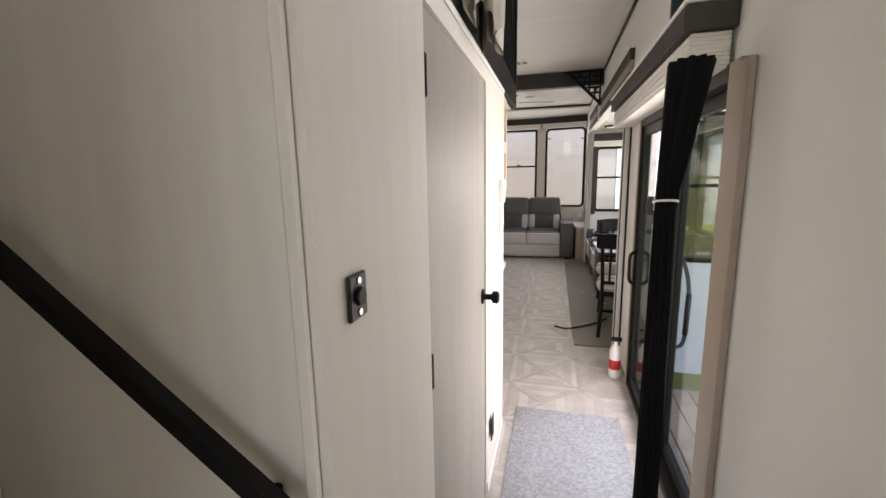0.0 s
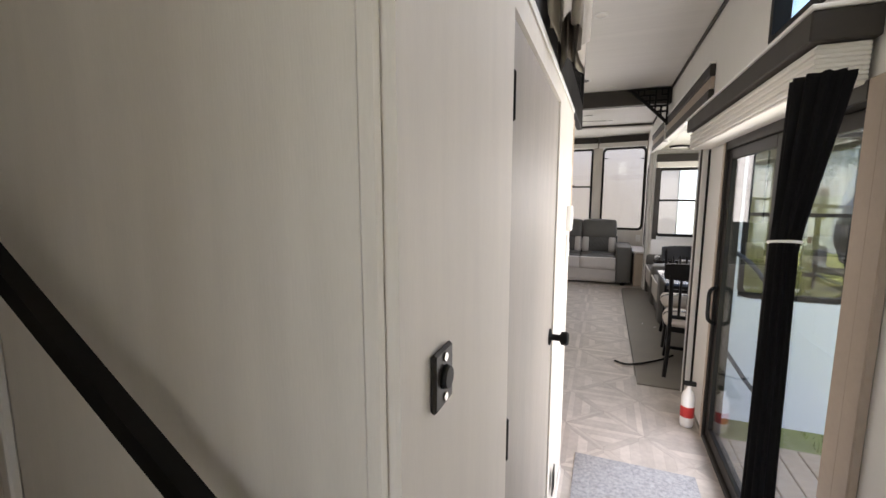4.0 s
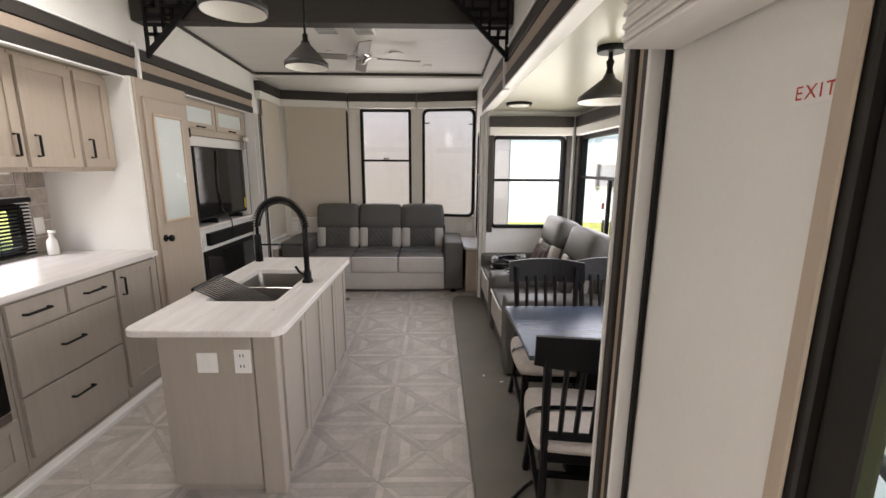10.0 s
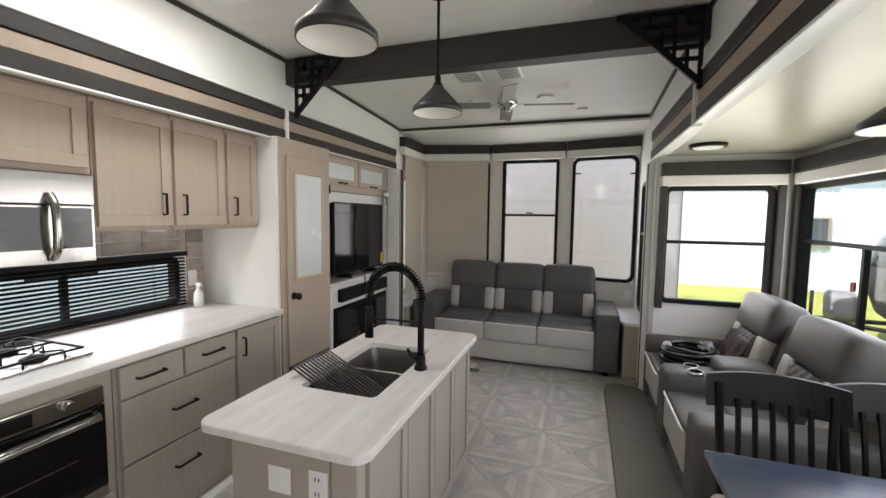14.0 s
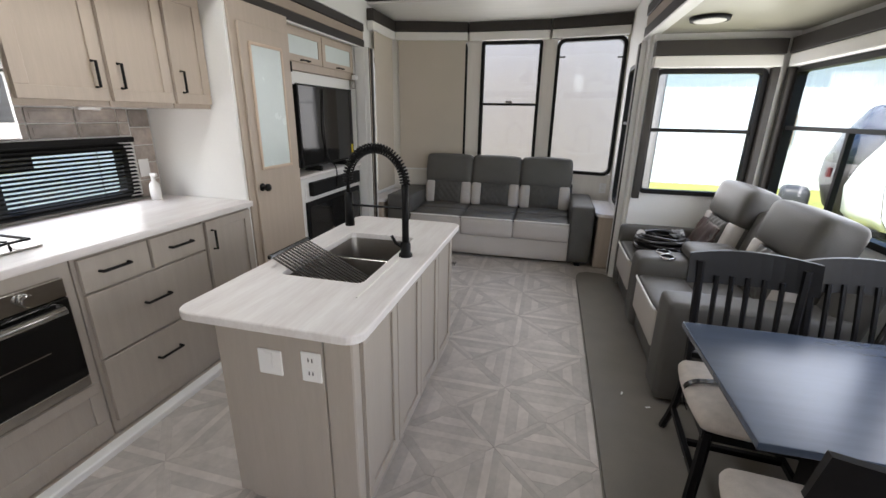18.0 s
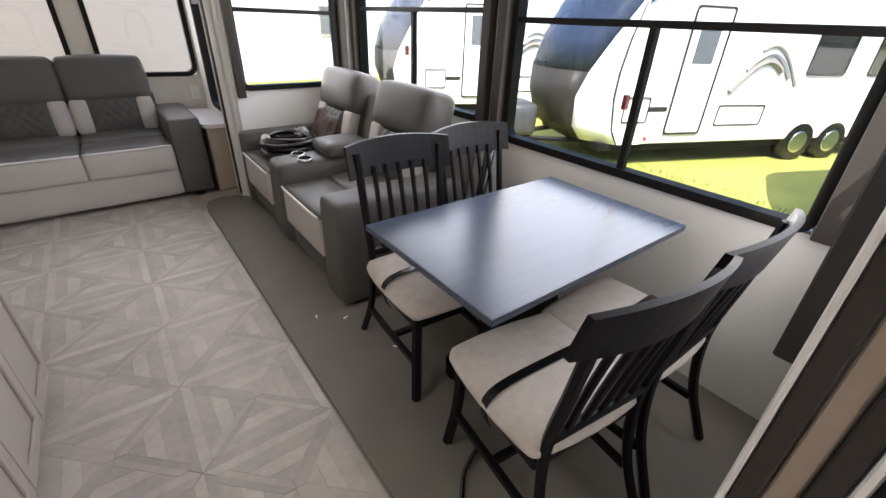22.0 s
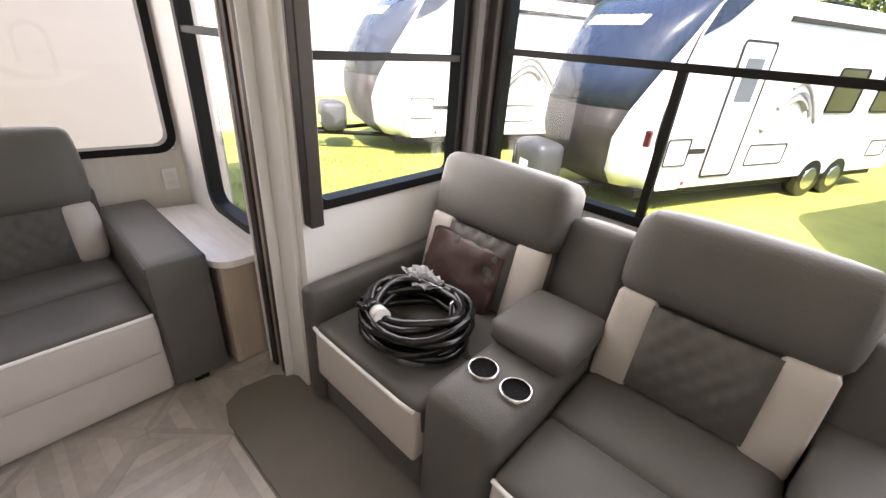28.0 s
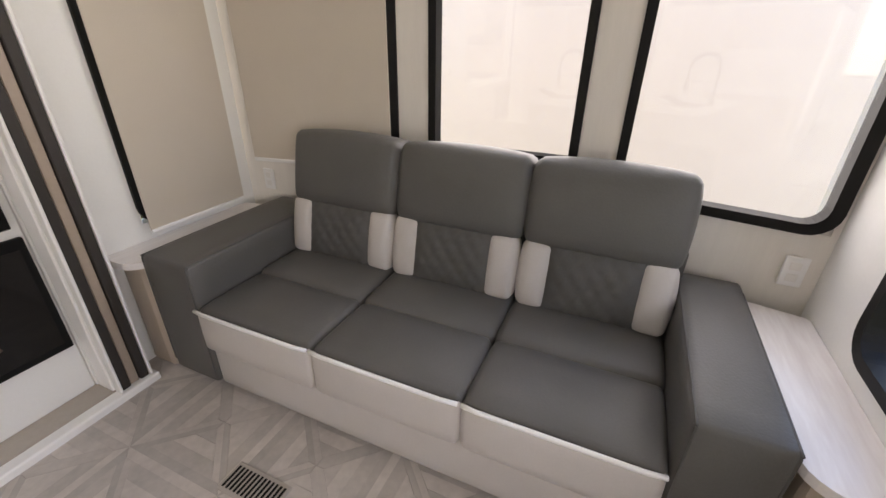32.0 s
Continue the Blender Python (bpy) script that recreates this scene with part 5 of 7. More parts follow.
# pantry
P = thing("pantry", (-2.25, 6.58, 0.03), "taupe pantry cabinet with a frosted glass door", "cabinet")
box("side_panel", "white", LDX + 0.002, FX - 0.012, 6.293, 6.315, 0.031, SLIDE_Z - 0.001, P)
box("body", "cab", LDX + 0.002, FX, 6.316, 6.90, 0.031, SLIDE_Z - 0.001, P, 0.004)
D = wbox("door", "cab", "x", FX, 6.365, 6.865, 0.06, 2.00, 0.002, 0.02, P, 0.003)
wbox("frosted_pane", "frost", "x", FX, 6.45, 6.75, 1.14, 1.88, 0.0205, 0.024, D, 0, "frosted glass pane")
for b in ((6.43, 6.77, 1.88, 1.90), (6.43, 6.77, 1.12, 1.14), (6.43, 6.45, 1.14, 1.88), (6.75, 6.77, 1.14, 1.88)):
    wbox("pane_bead", "cream", "x", FX, *b, 0.0205, 0.032, D, 0.004)
bm = lathe_bm([(0.026, 0), (0.026, 0.006), (0.010, 0.010), (0.010, 0.03), (0.024, 0.036), (0.026, 0.05), (0.020, 0.058), (0.001, 0.060)], (0, 0, 0), 20)
bmesh.ops.transform(bm, matrix=Matrix.Translation((FX + 0.02, 6.415, 1.012)) @ Matrix.Rotation(radians(90), 4, "Y"), verts=bm.verts)
part("knob", bm, "black", D, "black door knob", True)
for z in (0.3, 1.12, 1.80):
    wbox("hinge", "black", "x", FX, 6.863, 6.875, z - 0.035, z + 0.035, 0.002, 0.028, D)

# entertainment unit
E = thing("entertainment_unit", (-2.3, 7.68, 0.03), "pale entertainment wall unit with glass cabinets and mantel", "cabinet")
EX = -2.02
box("back_panel", "white", LDX + 0.002, LDX + 0.03, 6.905, 8.44, 0.031, SLIDE_Z - 0.001, E)
box("top_box", "cab", LDX + 0.031, EX, 6.905, 8.10, 1.80, SLIDE_Z - 0.001, E)
for a, b in ((6.935, 7.49), (7.505, 8.07)):
    shaker("glass_door", E, "cab", "x", EX, 1, a, b, 1.86, 2.09, ("h", (a + b) / 2, 1.875, 0.10), rail=0.05, panel="frost")
box("upper_panel", "white", LDX + 0.031, EX - 0.04, 6.905, 8.10, 1.70, 1.798, E)
box("side_column", "white", LDX + 0.031, EX + 0.01, 8.11, 8.226, 0.031, SLIDE_Z - 0.001, E)
box("mantel_shelf", "counter", LDX + 0.031, EX + 0.05, 6.905, 8.108, 0.975, 1.002, E, 0.006)
box("lower_panel", "white", LDX + 0.031, EX, 6.905, 8.108, 0.031, 0.973, E)
TV = thing("television", (-2.12, 7.58, 1.003), "black flat-screen television on the mantel", "television")
box("bezel", "black", -2.09, -2.045, 7.145, 8.10, 1.045, 1.71, TV, 0.004)
box("screen", "gloss", -2.0445, -2.042, 7.16, 8.085, 1.065, 1.695, TV, 0, label="glossy black screen")
box("stand_foot", "black", -2.16, -2.0, 7.35, 7.38, 1.003, 1.046, TV)
box("stand_foot", "black", -2.16, -2.0, 7.86, 7.89, 1.003, 1.046, TV)
box("corner_label", "yellowtag", -2.0418, -2.0412, 8.04, 8.08, 1.08, 1.19, TV, 0, label="yellow corner sticker")
F = thing("electric_fireplace", (EX, 7.6, 0.3), "black electric fireplace set below the mantel", "fireplace")
box("surround", "black", EX + 0.001, EX + 0.02, 7.09, 8.095, 0.27, 0.765, F)
box("glass", "gloss", EX + 0.0205, EX + 0.024, 7.12, 8.07, 0.30, 0.725, F, 0, label="dark glass front")
box("sound_bar", "black", EX + 0.001, EX + 0.045, 7.16, 8.07, 0.81, 0.925, F)
for k in range(7):
    cyl("log", "bark", (EX + 0.0245, 7.15 + 0.11 * k, 0.37), (EX + 0.0245, 7.30 + 0.10 * k, 0.40 + 0.03 * (k % 3)), 0.012, 0.010, F, 8)
tagged(part("television_cable", tube_bm(spline([(-2.035, 7.52, 1.68), (-2.03, 7.50, 1.35), (-2.03, 7.53, 1.12), (EX + 0.056, 7.55, 1.01), (EX + 0.056, 7.55, 0.84)], 8), 0.006, 6), "rubber", smooth=True), "black cable hanging down the television", "cable")
cb = thing("tv_bracket_lock", (EX + 0.03, 8.09, 1.66), "white and chrome swivel bracket beside the television", "bracket")
box("plate", "steel", EX - 0.005, EX + 0.025, 8.07, 8.105, 1.72, 1.86, cb)
box("arm", "plastic", EX + 0.026, EX + 0.06, 8.02, 8.09, 1.80, 1.84, cb)

t = thing("wall_outlet", (EX, 7.126, 0.784), "white outlet plate beside the fireplace", "outlet")
box("plate", "plastic", EX + 0.0005, EX + 0.006, 7.096, 7.156, 0.784, 0.884, t, 0.003)
box("socket", "shadewhite", EX + 0.006, EX + 0.008, 7.111, 7.141, 0.804, 0.864, t, 0.001)

# ---- island ----
I = thing("kitchen_island", (-0.86, 5.78, 0), "taupe kitchen island with a white marble-look top", "island")
box("body", "cabgrey", -1.135, -0.625, 5.10, 6.47, 0.04, 0.640, I, 0.006)
for b in ((-1.135, -1.112, 5.10, 6.47), (-0.725, -0.625, 5.10, 6.47), (-1.112, -0.725, 5.10, 5.42), (-1.112, -0.725, 6.115, 6.47)):
    box("upper_side", "cabgrey", *b, 0.6402, 0.818, I, 0.001)
box("plinth", "cabgrey", -1.11, -0.65, 5.12, 6.45, 0.0, 0.041, I, 0)
box("end_panel", "cabgrey", -1.13, -0.72, 5.086, 5.099, 0.06, 0.815, I, 0.002)
box("corner_post", "cabgrey", -0.715, -0.612, 5.084, 5.14, 0.0, 0.817, I, 0.005)
bm = bmesh.new()
top = round_rect(-1.25, -0.562, 5.035, 6.50, 0.06, 6)
SINK = (-1.105, -0.735, 5.43, 6.105)
hole = round_rect(*SINK, 0.03, 6)
loops = [[bm.verts.new((x, y, z)) for x, y in line] for line, z in ((hole, 0.85), (top, 0.85), (top, 0.820), (hole, 0.820))]
for k in range(4):
    a, b = loops[k], loops[(k + 1) % 4]
    for j in range(len(a)):
        bm.faces.new((a[j], a[(j + 1) % len(a)], b[(j + 1) % len(a)], b[j]))
bmesh.ops.recalc_face_normals(bm, faces=bm.faces[:])
edge = [e for e in bm.edges if all(v.co.z > 0.849 for v in e.verts) and len({v in set(loops[1]) for v in e.verts}) == 1 and all(v in loops[1] for v in e.verts)]
bmesh.ops.bevel(bm, geom=edge, offset=0.008, segments=3, affect="EDGES", profile=0.6)
part("worktop", bm, "counter", I, "white marble-look worktop")
ys = [5.15 + k * 0.328 for k in range(5)]
for a, b in zip(ys, ys[1:]):
    shaker("door", I, "cabgrey", "x", -0.625, 1, a + 0.004, b - 0.004, 0.07, 0.80, rail=0.05)
for x0, mat in ((-0.918, "switch"), (-0.761, "outlet")):
    o = thing("wall_" + mat, (x0, 5.085, 0.64), "white wall " + mat + " plate on the island end", mat)
    box("plate", "plastic", x0 - (0.046 if mat == "switch" else 0.037), x0 + (0.046 if mat == "switch" else 0.037), 5.078, 5.0855, 0.63 if mat == "outlet" else 0.632, 0.742 if mat == "outlet" else 0.728, o, 0.003)
    if mat == "outlet":
        for z in (0.665, 0.715):
            box("socket", "plastic", x0 - 0.018, x0 + 0.018, 5.0755, 5.078, z - 0.016, z + 0.016, o)
            for dx in (-0.007, 0.007):
                box("slot", "black", x0 + dx - 0.002, x0 + dx + 0.002, 5.075, 5.0757, z - 0.006, z + 0.008, o, 0)
    else:
        box("rocker", "plastic", x0 - 0.014, x0 + 0.014, 5.0745, 5.078, 0.66, 0.72, o)
K = thing("sink", (-0.95, 5.785, 0.70), "stainless steel double-bowl undermount sink", "sink")
for y0, y1 in ((5.435, 5.760), (5.780, 6.10)):
    bm = bmesh.new()
    x0, x1 = SINK[0] + 0.005, SINK[1] - 0.005
    rim, floor_ = round_rect(x0, x1, y0, y1, 0.03, 5), round_rect(x0 + 0.02, x1 - 0.02, y0 + 0.02, y1 - 0.02, 0.04, 5)
    a, b = [bm.verts.new((x, y, 0.825)) for x, y in rim], [bm.verts.new((x, y, 0.66)) for x, y in floor_]
    n = len(a)
    for k in range(n):
        bm.faces.new((a[k], b[k], b[(k + 1) % n], a[(k + 1) % n]))
    bm.faces.new(b)
    bmesh.ops.recalc_face_normals(bm, faces=bm.faces[:])
    for f in bm.faces:
        f.normal_flip()
    part("bowl", bm, "sinksteel", K)
    part("drain", lathe_bm([(0.03, 0.004), (0.034, 0.001), (0.03, 0.002), (0.001, 0.0)], ((x0 + x1) / 2, (y0 + y1) / 2, 0.661), 16), "chrome", K, smooth=True)
box("divider", "steel", SINK[0] + 0.006, SINK[1] - 0.006, 5.760, 5.780, 0.67, 0.826, K, 0.004)
# roll-up drying rack, one end sunk into the near bowl
Q = thing("drying_rack", (-1.05, 5.60, 0.852), "dark roll-up drying rack hanging into the sink", "rack")
for k in range(13):
    u = k / 12
    y = 5.50 + 0.275 * u
    part("rod", tube_bm([(-1.185, y, 0.893), (-0.76, y - 0.055, 0.715)], 0.0046, 6), "rodsteel", Q, "dark steel rod")
part("end_band", tube_bm([(-1.188, 5.485, 0.895), (-1.188, 5.785, 0.895)], 0.010, 6), "rubber", Q, "black silicone band")
part("end_band", tube_bm([(-0.758, 5.435, 0.714), (-0.758, 5.735, 0.714)], 0.010, 6), "rubber", Q, "black silicone band")
# spring faucet
N = thing("faucet", (-0.68, 5.80, 0.85), "black spring-neck kitchen faucet on the island", "faucet")
part("base", lathe_bm([(0.032, 0), (0.032, 0.012), (0.024, 0.02), (0.024, 0.06), (0.018, 0.07)], (-0.68, 5.80, 0.851), 20), "black", N, smooth=True)
cyl("column", "black", (-0.68, 5.80, 0.92), (-0.68, 5.80, 1.19), 0.016, 0.016, N)
part("lever", tube_bm([(-0.68, 5.80, 0.885), (-0.72, 5.775, 0.92), (-0.735, 5.765, 0.955)], 0.008, 6), "black", N)
arc = [(-0.68 - 0.14 + 0.14 * math.cos(a), 5.80, 1.19 + 0.155 * math.sin(a)) for a in [math.pi * k / 24 for k in range(25)]] + [(-0.96, 5.80, 1.14)]
part("hose", tube_bm(arc, 0.009, 8), "black", N, smooth=True)
coil = []
for i in range(34 * 8):
    u = i / (34 * 8)
    a = math.pi * u
    ca, sa = math.cos(a), math.sin(a)
    w = 2 * math.pi * 34 * u
    r0 = 0.021
    coil.append((-0.82 + (0.14 + r0 * math.cos(w)) * ca, 5.80 + r0 * math.sin(w), 1.19 + (0.155 + r0 * math.cos(w)) * sa))
part("spring", tube_bm(coil, 0.0042, 5), "black", N, smooth=True)
cyl("spray_head", "black", (-0.96, 5.80, 1.14), (-0.96, 5.80, 0.98), 0.018, 0.022, N)
part("holder_arm", tube_bm([(-0.68, 5.80, 1.08), (-0.955, 5.80, 1.08)], 0.006, 6), "black", N)
tagged(box("sink_mat_strip", "shadewhite", -0.70, -0.69, 5.30, 5.72, 0.8505, 0.854, bevel=0.001), "thin pale sink edge strip on the worktop", "strip")

# ---- drinks counter and loft ----
U = thing("drinks_cabinet", (-0.75, 3.53, 0), "cream base cabinet of the drinks counter", "cabinet")
box("body", "cream", -1.30, -0.262, 3.212, 3.86, 0.0, 0.826, U, 0.004)
for a, b in ((-1.28, -0.78), (-0.775, -0.28)):
    shaker("door", U, "cream", "y", 3.86, 1, a, b, 0.08, 0.80, ("v", b - 0.05 if a < -1 else a + 0.05, 0.7, 0.11))
bm = bmesh.new()
line = [(-1.32, 3.211), (-0.232, 3.211)] + [(-0.232 - 0.05 * (1 - math.cos(k * math.pi / 10)), 3.855 + 0.05 * math.sin(k * math.pi / 10)) for k in range(6)] + [(-1.32, 3.905)]
lo, hi = ([bm.verts.new((x, y, z)) for x, y in line] for z in (0.828, 0.862))
bm.faces.new(lo[::-1])
bm.faces.new(hi)
for k in range(len(line)):
    bm.faces.new((lo[k], lo[(k + 1) % len(line)], hi[(k + 1) % len(line)], hi[k]))
bmesh.ops.bevel(bm, geom=[e for e in bm.edges if abs(e.verts[0].co.z - e.verts[1].co.z) < 1e-6], offset=0.006, segments=2, affect="EDGES")
part("worktop", bm, "counter", U, "white marble-look worktop")
U = thing("drinks_upper_cabinet", (-0.75, 3.34, 1.37), "cream upper cabinet above the drinks counter", "cabinet")
box("body", "cream", -1.30, HX - 0.030, 3.212, 3.49, 1.375, 1.895, U, 0.003)
for y0, y1, z0, z1 in ((3.264, 3.315, 1.375, 1.895), (3.455, 3.49, 1.375, 1.895), (3.315, 3.455, 1.375, 1.412), (3.315, 3.455, 1.59, 1.655), (3.315, 3.455, 1.845, 1.895)):
    box("side_frame", "cream", HX - 0.0295, HX - 0.010, y0, y1, z0, z1, U, 0.002)
N2 = thing("notice_sheet", (HX - 0.029, 3.37, 1.42), "white printed notice sheet taped to the cabinet side", "notice")
NX = HX - 0.0295
box("sheet", "paper", NX, NX + 0.001, 3.392, 3.448, 1.418, 1.490, N2, 0)
box("picture", "green", NX + 0.0011, NX + 0.0016, 3.410, 3.430, 1.476, 1.484, N2, 0)
for k in range(9):
    box("text_line", "ink", NX + 0.0011, NX + 0.0015, 3.398, 3.442 - 0.007 * (k % 3), 1.4695 - 0.0053 * k, 1.4713 - 0.0053 * k, N2, 0)
L = thing("loft_floor", (-1.0, 2.6, 1.90), "loft floor with a black edge fascia above the hall wall", "loft")
box("deck", "white", LX + 0.002, HX - 0.03, 1.415, 3.90, 1.902, 2.02, L, 0)
box("edge_fascia", "black", HX - 0.029, HX + 0.004, 1.415, 3.925, 1.905, 2.05, L, 0.003)
box("end_fascia", "black", LX + 0.002, HX - 0.03, 3.901, 3.925, 1.905, 2.05, L, 0.003)
tagged(box("loft_trim", "trimwhite", HX + 0.0005, HX + 0.008, 1.40, 3.21, 1.885, 1.903), "white trim below the loft fascia", "trim", kind="structure")
B = thing("loft_railing", (HX - 0.012, 3.4, 2.05), "black metal loft railing with upright bars", "railing")
box("top_rail", "black", HX - 0.03, HX + 0.004, 2.62, 3.92, 2.63, 2.66, B)
for k in range(14):
    y = 2.66 + k * 0.095
    box("baluster", "black", HX - 0.020, HX - 0.006, y, y + 0.014, 2.05, 2.632, B, 0)
box("corner_post", "black", HX - 0.032, HX + 0.006, 3.885, 3.925, 2.05, CZ - 0.002, B)
# gathered linen curtain at the loft edge
bm = bmesh.new()
n = 64
rings = []
for j in range(7):
    z = 1.925 + 0.755 * j / 6
    ring = []
    for k in range(n):
        a = 2 * math.pi * k / n
        fold = 1 + 0.28 * math.sin(9 * a + 0.8 * j) + 0.12 * math.sin(17 * a)
        ring.append(bm.verts.new((HX + 0.035 + 0.05 * fold * math.cos(a), 2.36 + (0.19 - 0.03 * j / 6) * fold * math.sin(a), z + (0.03 * math.sin(5 * a) if j == 0 else 0))))
    rings.append(ring)
for a, b in zip(rings, rings[1:]):
    for k in range(n):
        bm.faces.new((a[k], a[(k + 1) % n], b[(k + 1) % n], b[k]))
tagged(part("loft_curtain", bm, "linen", smooth=True), "gathered grey-beige linen curtain at the loft edge", "curtain")

# ---- hall ----
D = thing("door_bath", (HX - 0.02, 2.1, 0), "grey wood-grain bathroom door, closed", "door", kind="structure")
box("leaf", "door", HX - 0.042, HX - 0.006, 1.826, 2.636, 0.012, 1.825, D, 0.003)
box("door_stop", "trimwhite", HX - 0.052, HX - 0.0425, 1.80, 2.66, 0.010, 1.85, D, 0)
for z in (1.005, 1.68):
    box("hinge", "black", HX - 0.045, HX + 0.003, 1.8205, 1.832, z - 0.045, z + 0.045, D)
bm = lathe_bm([(0.030, 0), (0.030, 0.006), (0.012, 0.010), (0.012, 0.038), (0.024, 0.044), (0.026, 0.062), (0.020, 0.070), (0.001, 0.072)], (0, 0, 0), 20)
bmesh.ops.transform(bm, matrix=Matrix.Translation((HX - 0.006, 2.575, 0.975)) @ Matrix.Rotation(radians(90), 4, "Y"), verts=bm.verts)
part("knob", bm, "black", D, "black door knob", True)
t = thing("latch_plate", (HX, 1.45, 1.27), "small bronze latch plate on the hall wall", "switch")
box("plate", "bronze", HX + 0.0005, HX + 0.008, 1.425, 1.478, 1.268, 1.335, t, 0.003)
cyl("button", "black", (HX + 0.008, 1.452, 1.302), (HX + 0.014, 1.452, 1.302), 0.014, 0.012, t)
for z in (1.279, 1.325):
    cyl("screw", "steel", (HX + 0.008, 1.452, z), (HX + 0.010, 1.452, z), 0.005, 0.005, t, 10)
for y, z, w, h, nm in ((3.10, 1.386, 0.045, 0.058, "thermostat"), (3.106, 1.238, 0.034, 0.072, "light_switch")):
    t = thing(nm, (HX, y, z - h), "white " + nm.replace("_", " ") + " plate on the hall wall", "switch")
    box("plate", "plastic", HX + 0.0005, HX + (0.022 if w > 0.04 else 0.008), y - w, y + w, z - h, z + h, t, 0.005, 2)
    if w > 0.04:
        box("dial_panel", "trimwhite", HX + 0.022, HX + 0.025, y + 0.002, y + 0.032, z - 0.03, z + 0.03, t, 0.002)
        box("dial_mark", "ink", HX + 0.025, HX + 0.0262, y + 0.008, y + 0.026, z + 0.002, z + 0.010, t, 0)
        box("dial_mark", "ink", HX + 0.025, HX + 0.0262, y + 0.008, y + 0.020, z - 0.014, z - 0.008, t, 0)
    else:
        box("rocker", "plastic", HX + 0.008, HX + 0.013, y - 0.016, y + 0.016, z - 0.036, z + 0.036, t, 0.003)
t = thing("wall_outlet", (HX, 2.75, 0.25), "bronze outlet plate low on the hall wall", "outlet")
box("plate", "bronze", HX + 0.0085, HX + 0.014, 2.72, 2.79, 0.22, 0.33, t, 0.003)
box("socket", "black", HX + 0.014, HX + 0.016, 2.74, 2.77, 0.24, 0.31, t)
# stairs
ST = thing("stairs", (-0.8, 1.0, 0), "steep stairs covered in grey-brown carpet", "stairs", kind="structure")
for k in range(8):
    x1 = -0.115 - 0.178 * k
    x0 = -1.758 if k == 7 else x1 - 0.178 - 0.03
    soft("step", "carpet", (x0, x1, 0.718, 1.357, 0.174 * k - 0.02 if k else 0.001, 0.174 * (k + 1)), ST, 0.025, 0.004, label="carpeted step")
H = thing("stair_handrail", (-0.5, 1.28, 1.2), "black metal stair handrail on the wall", "handrail")
part("rail", slab_bm("y", 1.31, [(-1.015, 1.640), (-1.015, 1.670), (-0.20, 1.068), (-0.20, 1.036)], -0.011, 0.011), "black", H)
for x, z in ((-0.97, 1.618), (-0.235, 1.075)):
    part("rail_bracket", tube_bm([(x, 1.312, z), (x - 0.02, 1.345, z - 0.03), (x - 0.03, 1.359, z - 0.02)], 0.010, 6), "black", H)
tagged(part("carpet_cap_far", soft_bm(-1.757, -0.865, 1.345, 1.43, 1.812, 1.912, 0.015, 0.002), "carpet", smooth=True), "carpeted cap on the low loft wall", "cap", kind="structure")
tagged(part("carpet_cap_near", soft_bm(-1.70, -1.02, 0.635, 0.742, 1.592, 1.70, 0.018, 0.003), "carpet", smooth=True), "carpeted cap on the low stair wall", "cap", kind="structure")
tagged(box("wall_joint", "trimwhite", -0.845, -0.835, 1.345, 1.359, 0.0, 1.805), "thin white wall joint strip", "trim", kind="structure")
tagged(box("trim_corner", "wall", HX - 0.034, HX - 0.012, 1.350, 1.3585, 0.0, 2.45, bevel=0.004), "pale corner trim at the stair opening", "trim", kind="structure")
tagged(box("crown_stair", "black", -1.758, -1.742, -0.6, 1.72, 2.515, 2.535), "thin black curtain track on the stair wall", "trim", kind="structure")
bm = bmesh.new()
rings = []
for j in range(8):
    u = j / 7
    rings.append([bm.verts.new((-1.715 + 0.030 * (0.5 + 0.7 * math.sin(math.pi * min(1, u * 1.2 + 0.1))) * (1 + 0.25 * math.sin(6 * a)) * math.cos(a), 1.66 + 0.045 * (0.5 + 0.6 * math.sin(math.pi * u)) * (1 + 0.2 * math.sin(6 * a + 1)) * math.sin(a), 2.40 + 0.12 * u)) for a in [2 * math.pi * k / 36 for k in range(36)]])
for a, b in zip(rings, rings[1:]):
    for k in range(36):
        bm.faces.new((a[k], a[(k + 1) % 36], b[(k + 1) % 36], b[k]))
tagged(part("tied_curtain", bm, "pinklinen", smooth=True), "small gathered pinkish curtain bundle on the track", "curtain")
for y, z in ((1.44, 2.128), (0.80, 1.86)):
    t = thing("light_switch", (-1.757, y, z - 0.05), "white light switch on the stair wall", "switch")
    box("plate", "plastic", -1.759, -1.750, y - 0.035, y + 0.035, z - 0.055, z + 0.055, t, 0.004)
    box("toggle", "plastic", -1.750, -1.743, y - 0.006, y + 0.006, z - 0.012, z + 0.012, t)

# patio door
D = thing("door_patio", (RX + 0.02, 3.24, 0), "bronze-framed glass sliding patio door", "door", kind="structure")
tagged(box("trim_patio_near", "tan", RX - 0.024, RX - 0.001, 2.345, 2.418, 0.0, 1.785, bevel=0.004), "tan trim board at the near edge of the patio door", "trim", kind="structure")
for b in ((2.42, 2.50, 0.0, 1.80), (3.86, 3.903, 0.0, 1.80), (2.50, 3.86, 1.745, 1.80), (2.50, 3.86, 0.0, 0.035)):
    box("frame_bar", "bronze" if b[0] > 2.43 else "tan", RX - 0.02, RX + 0.075, b[0], b[1], b[2], b[3], D, 0.004)
box("jamb_filler", "tan", RX - 0.008, RX + 0.058, 3.904, 3.919, 0.0, 1.80, D, 0)
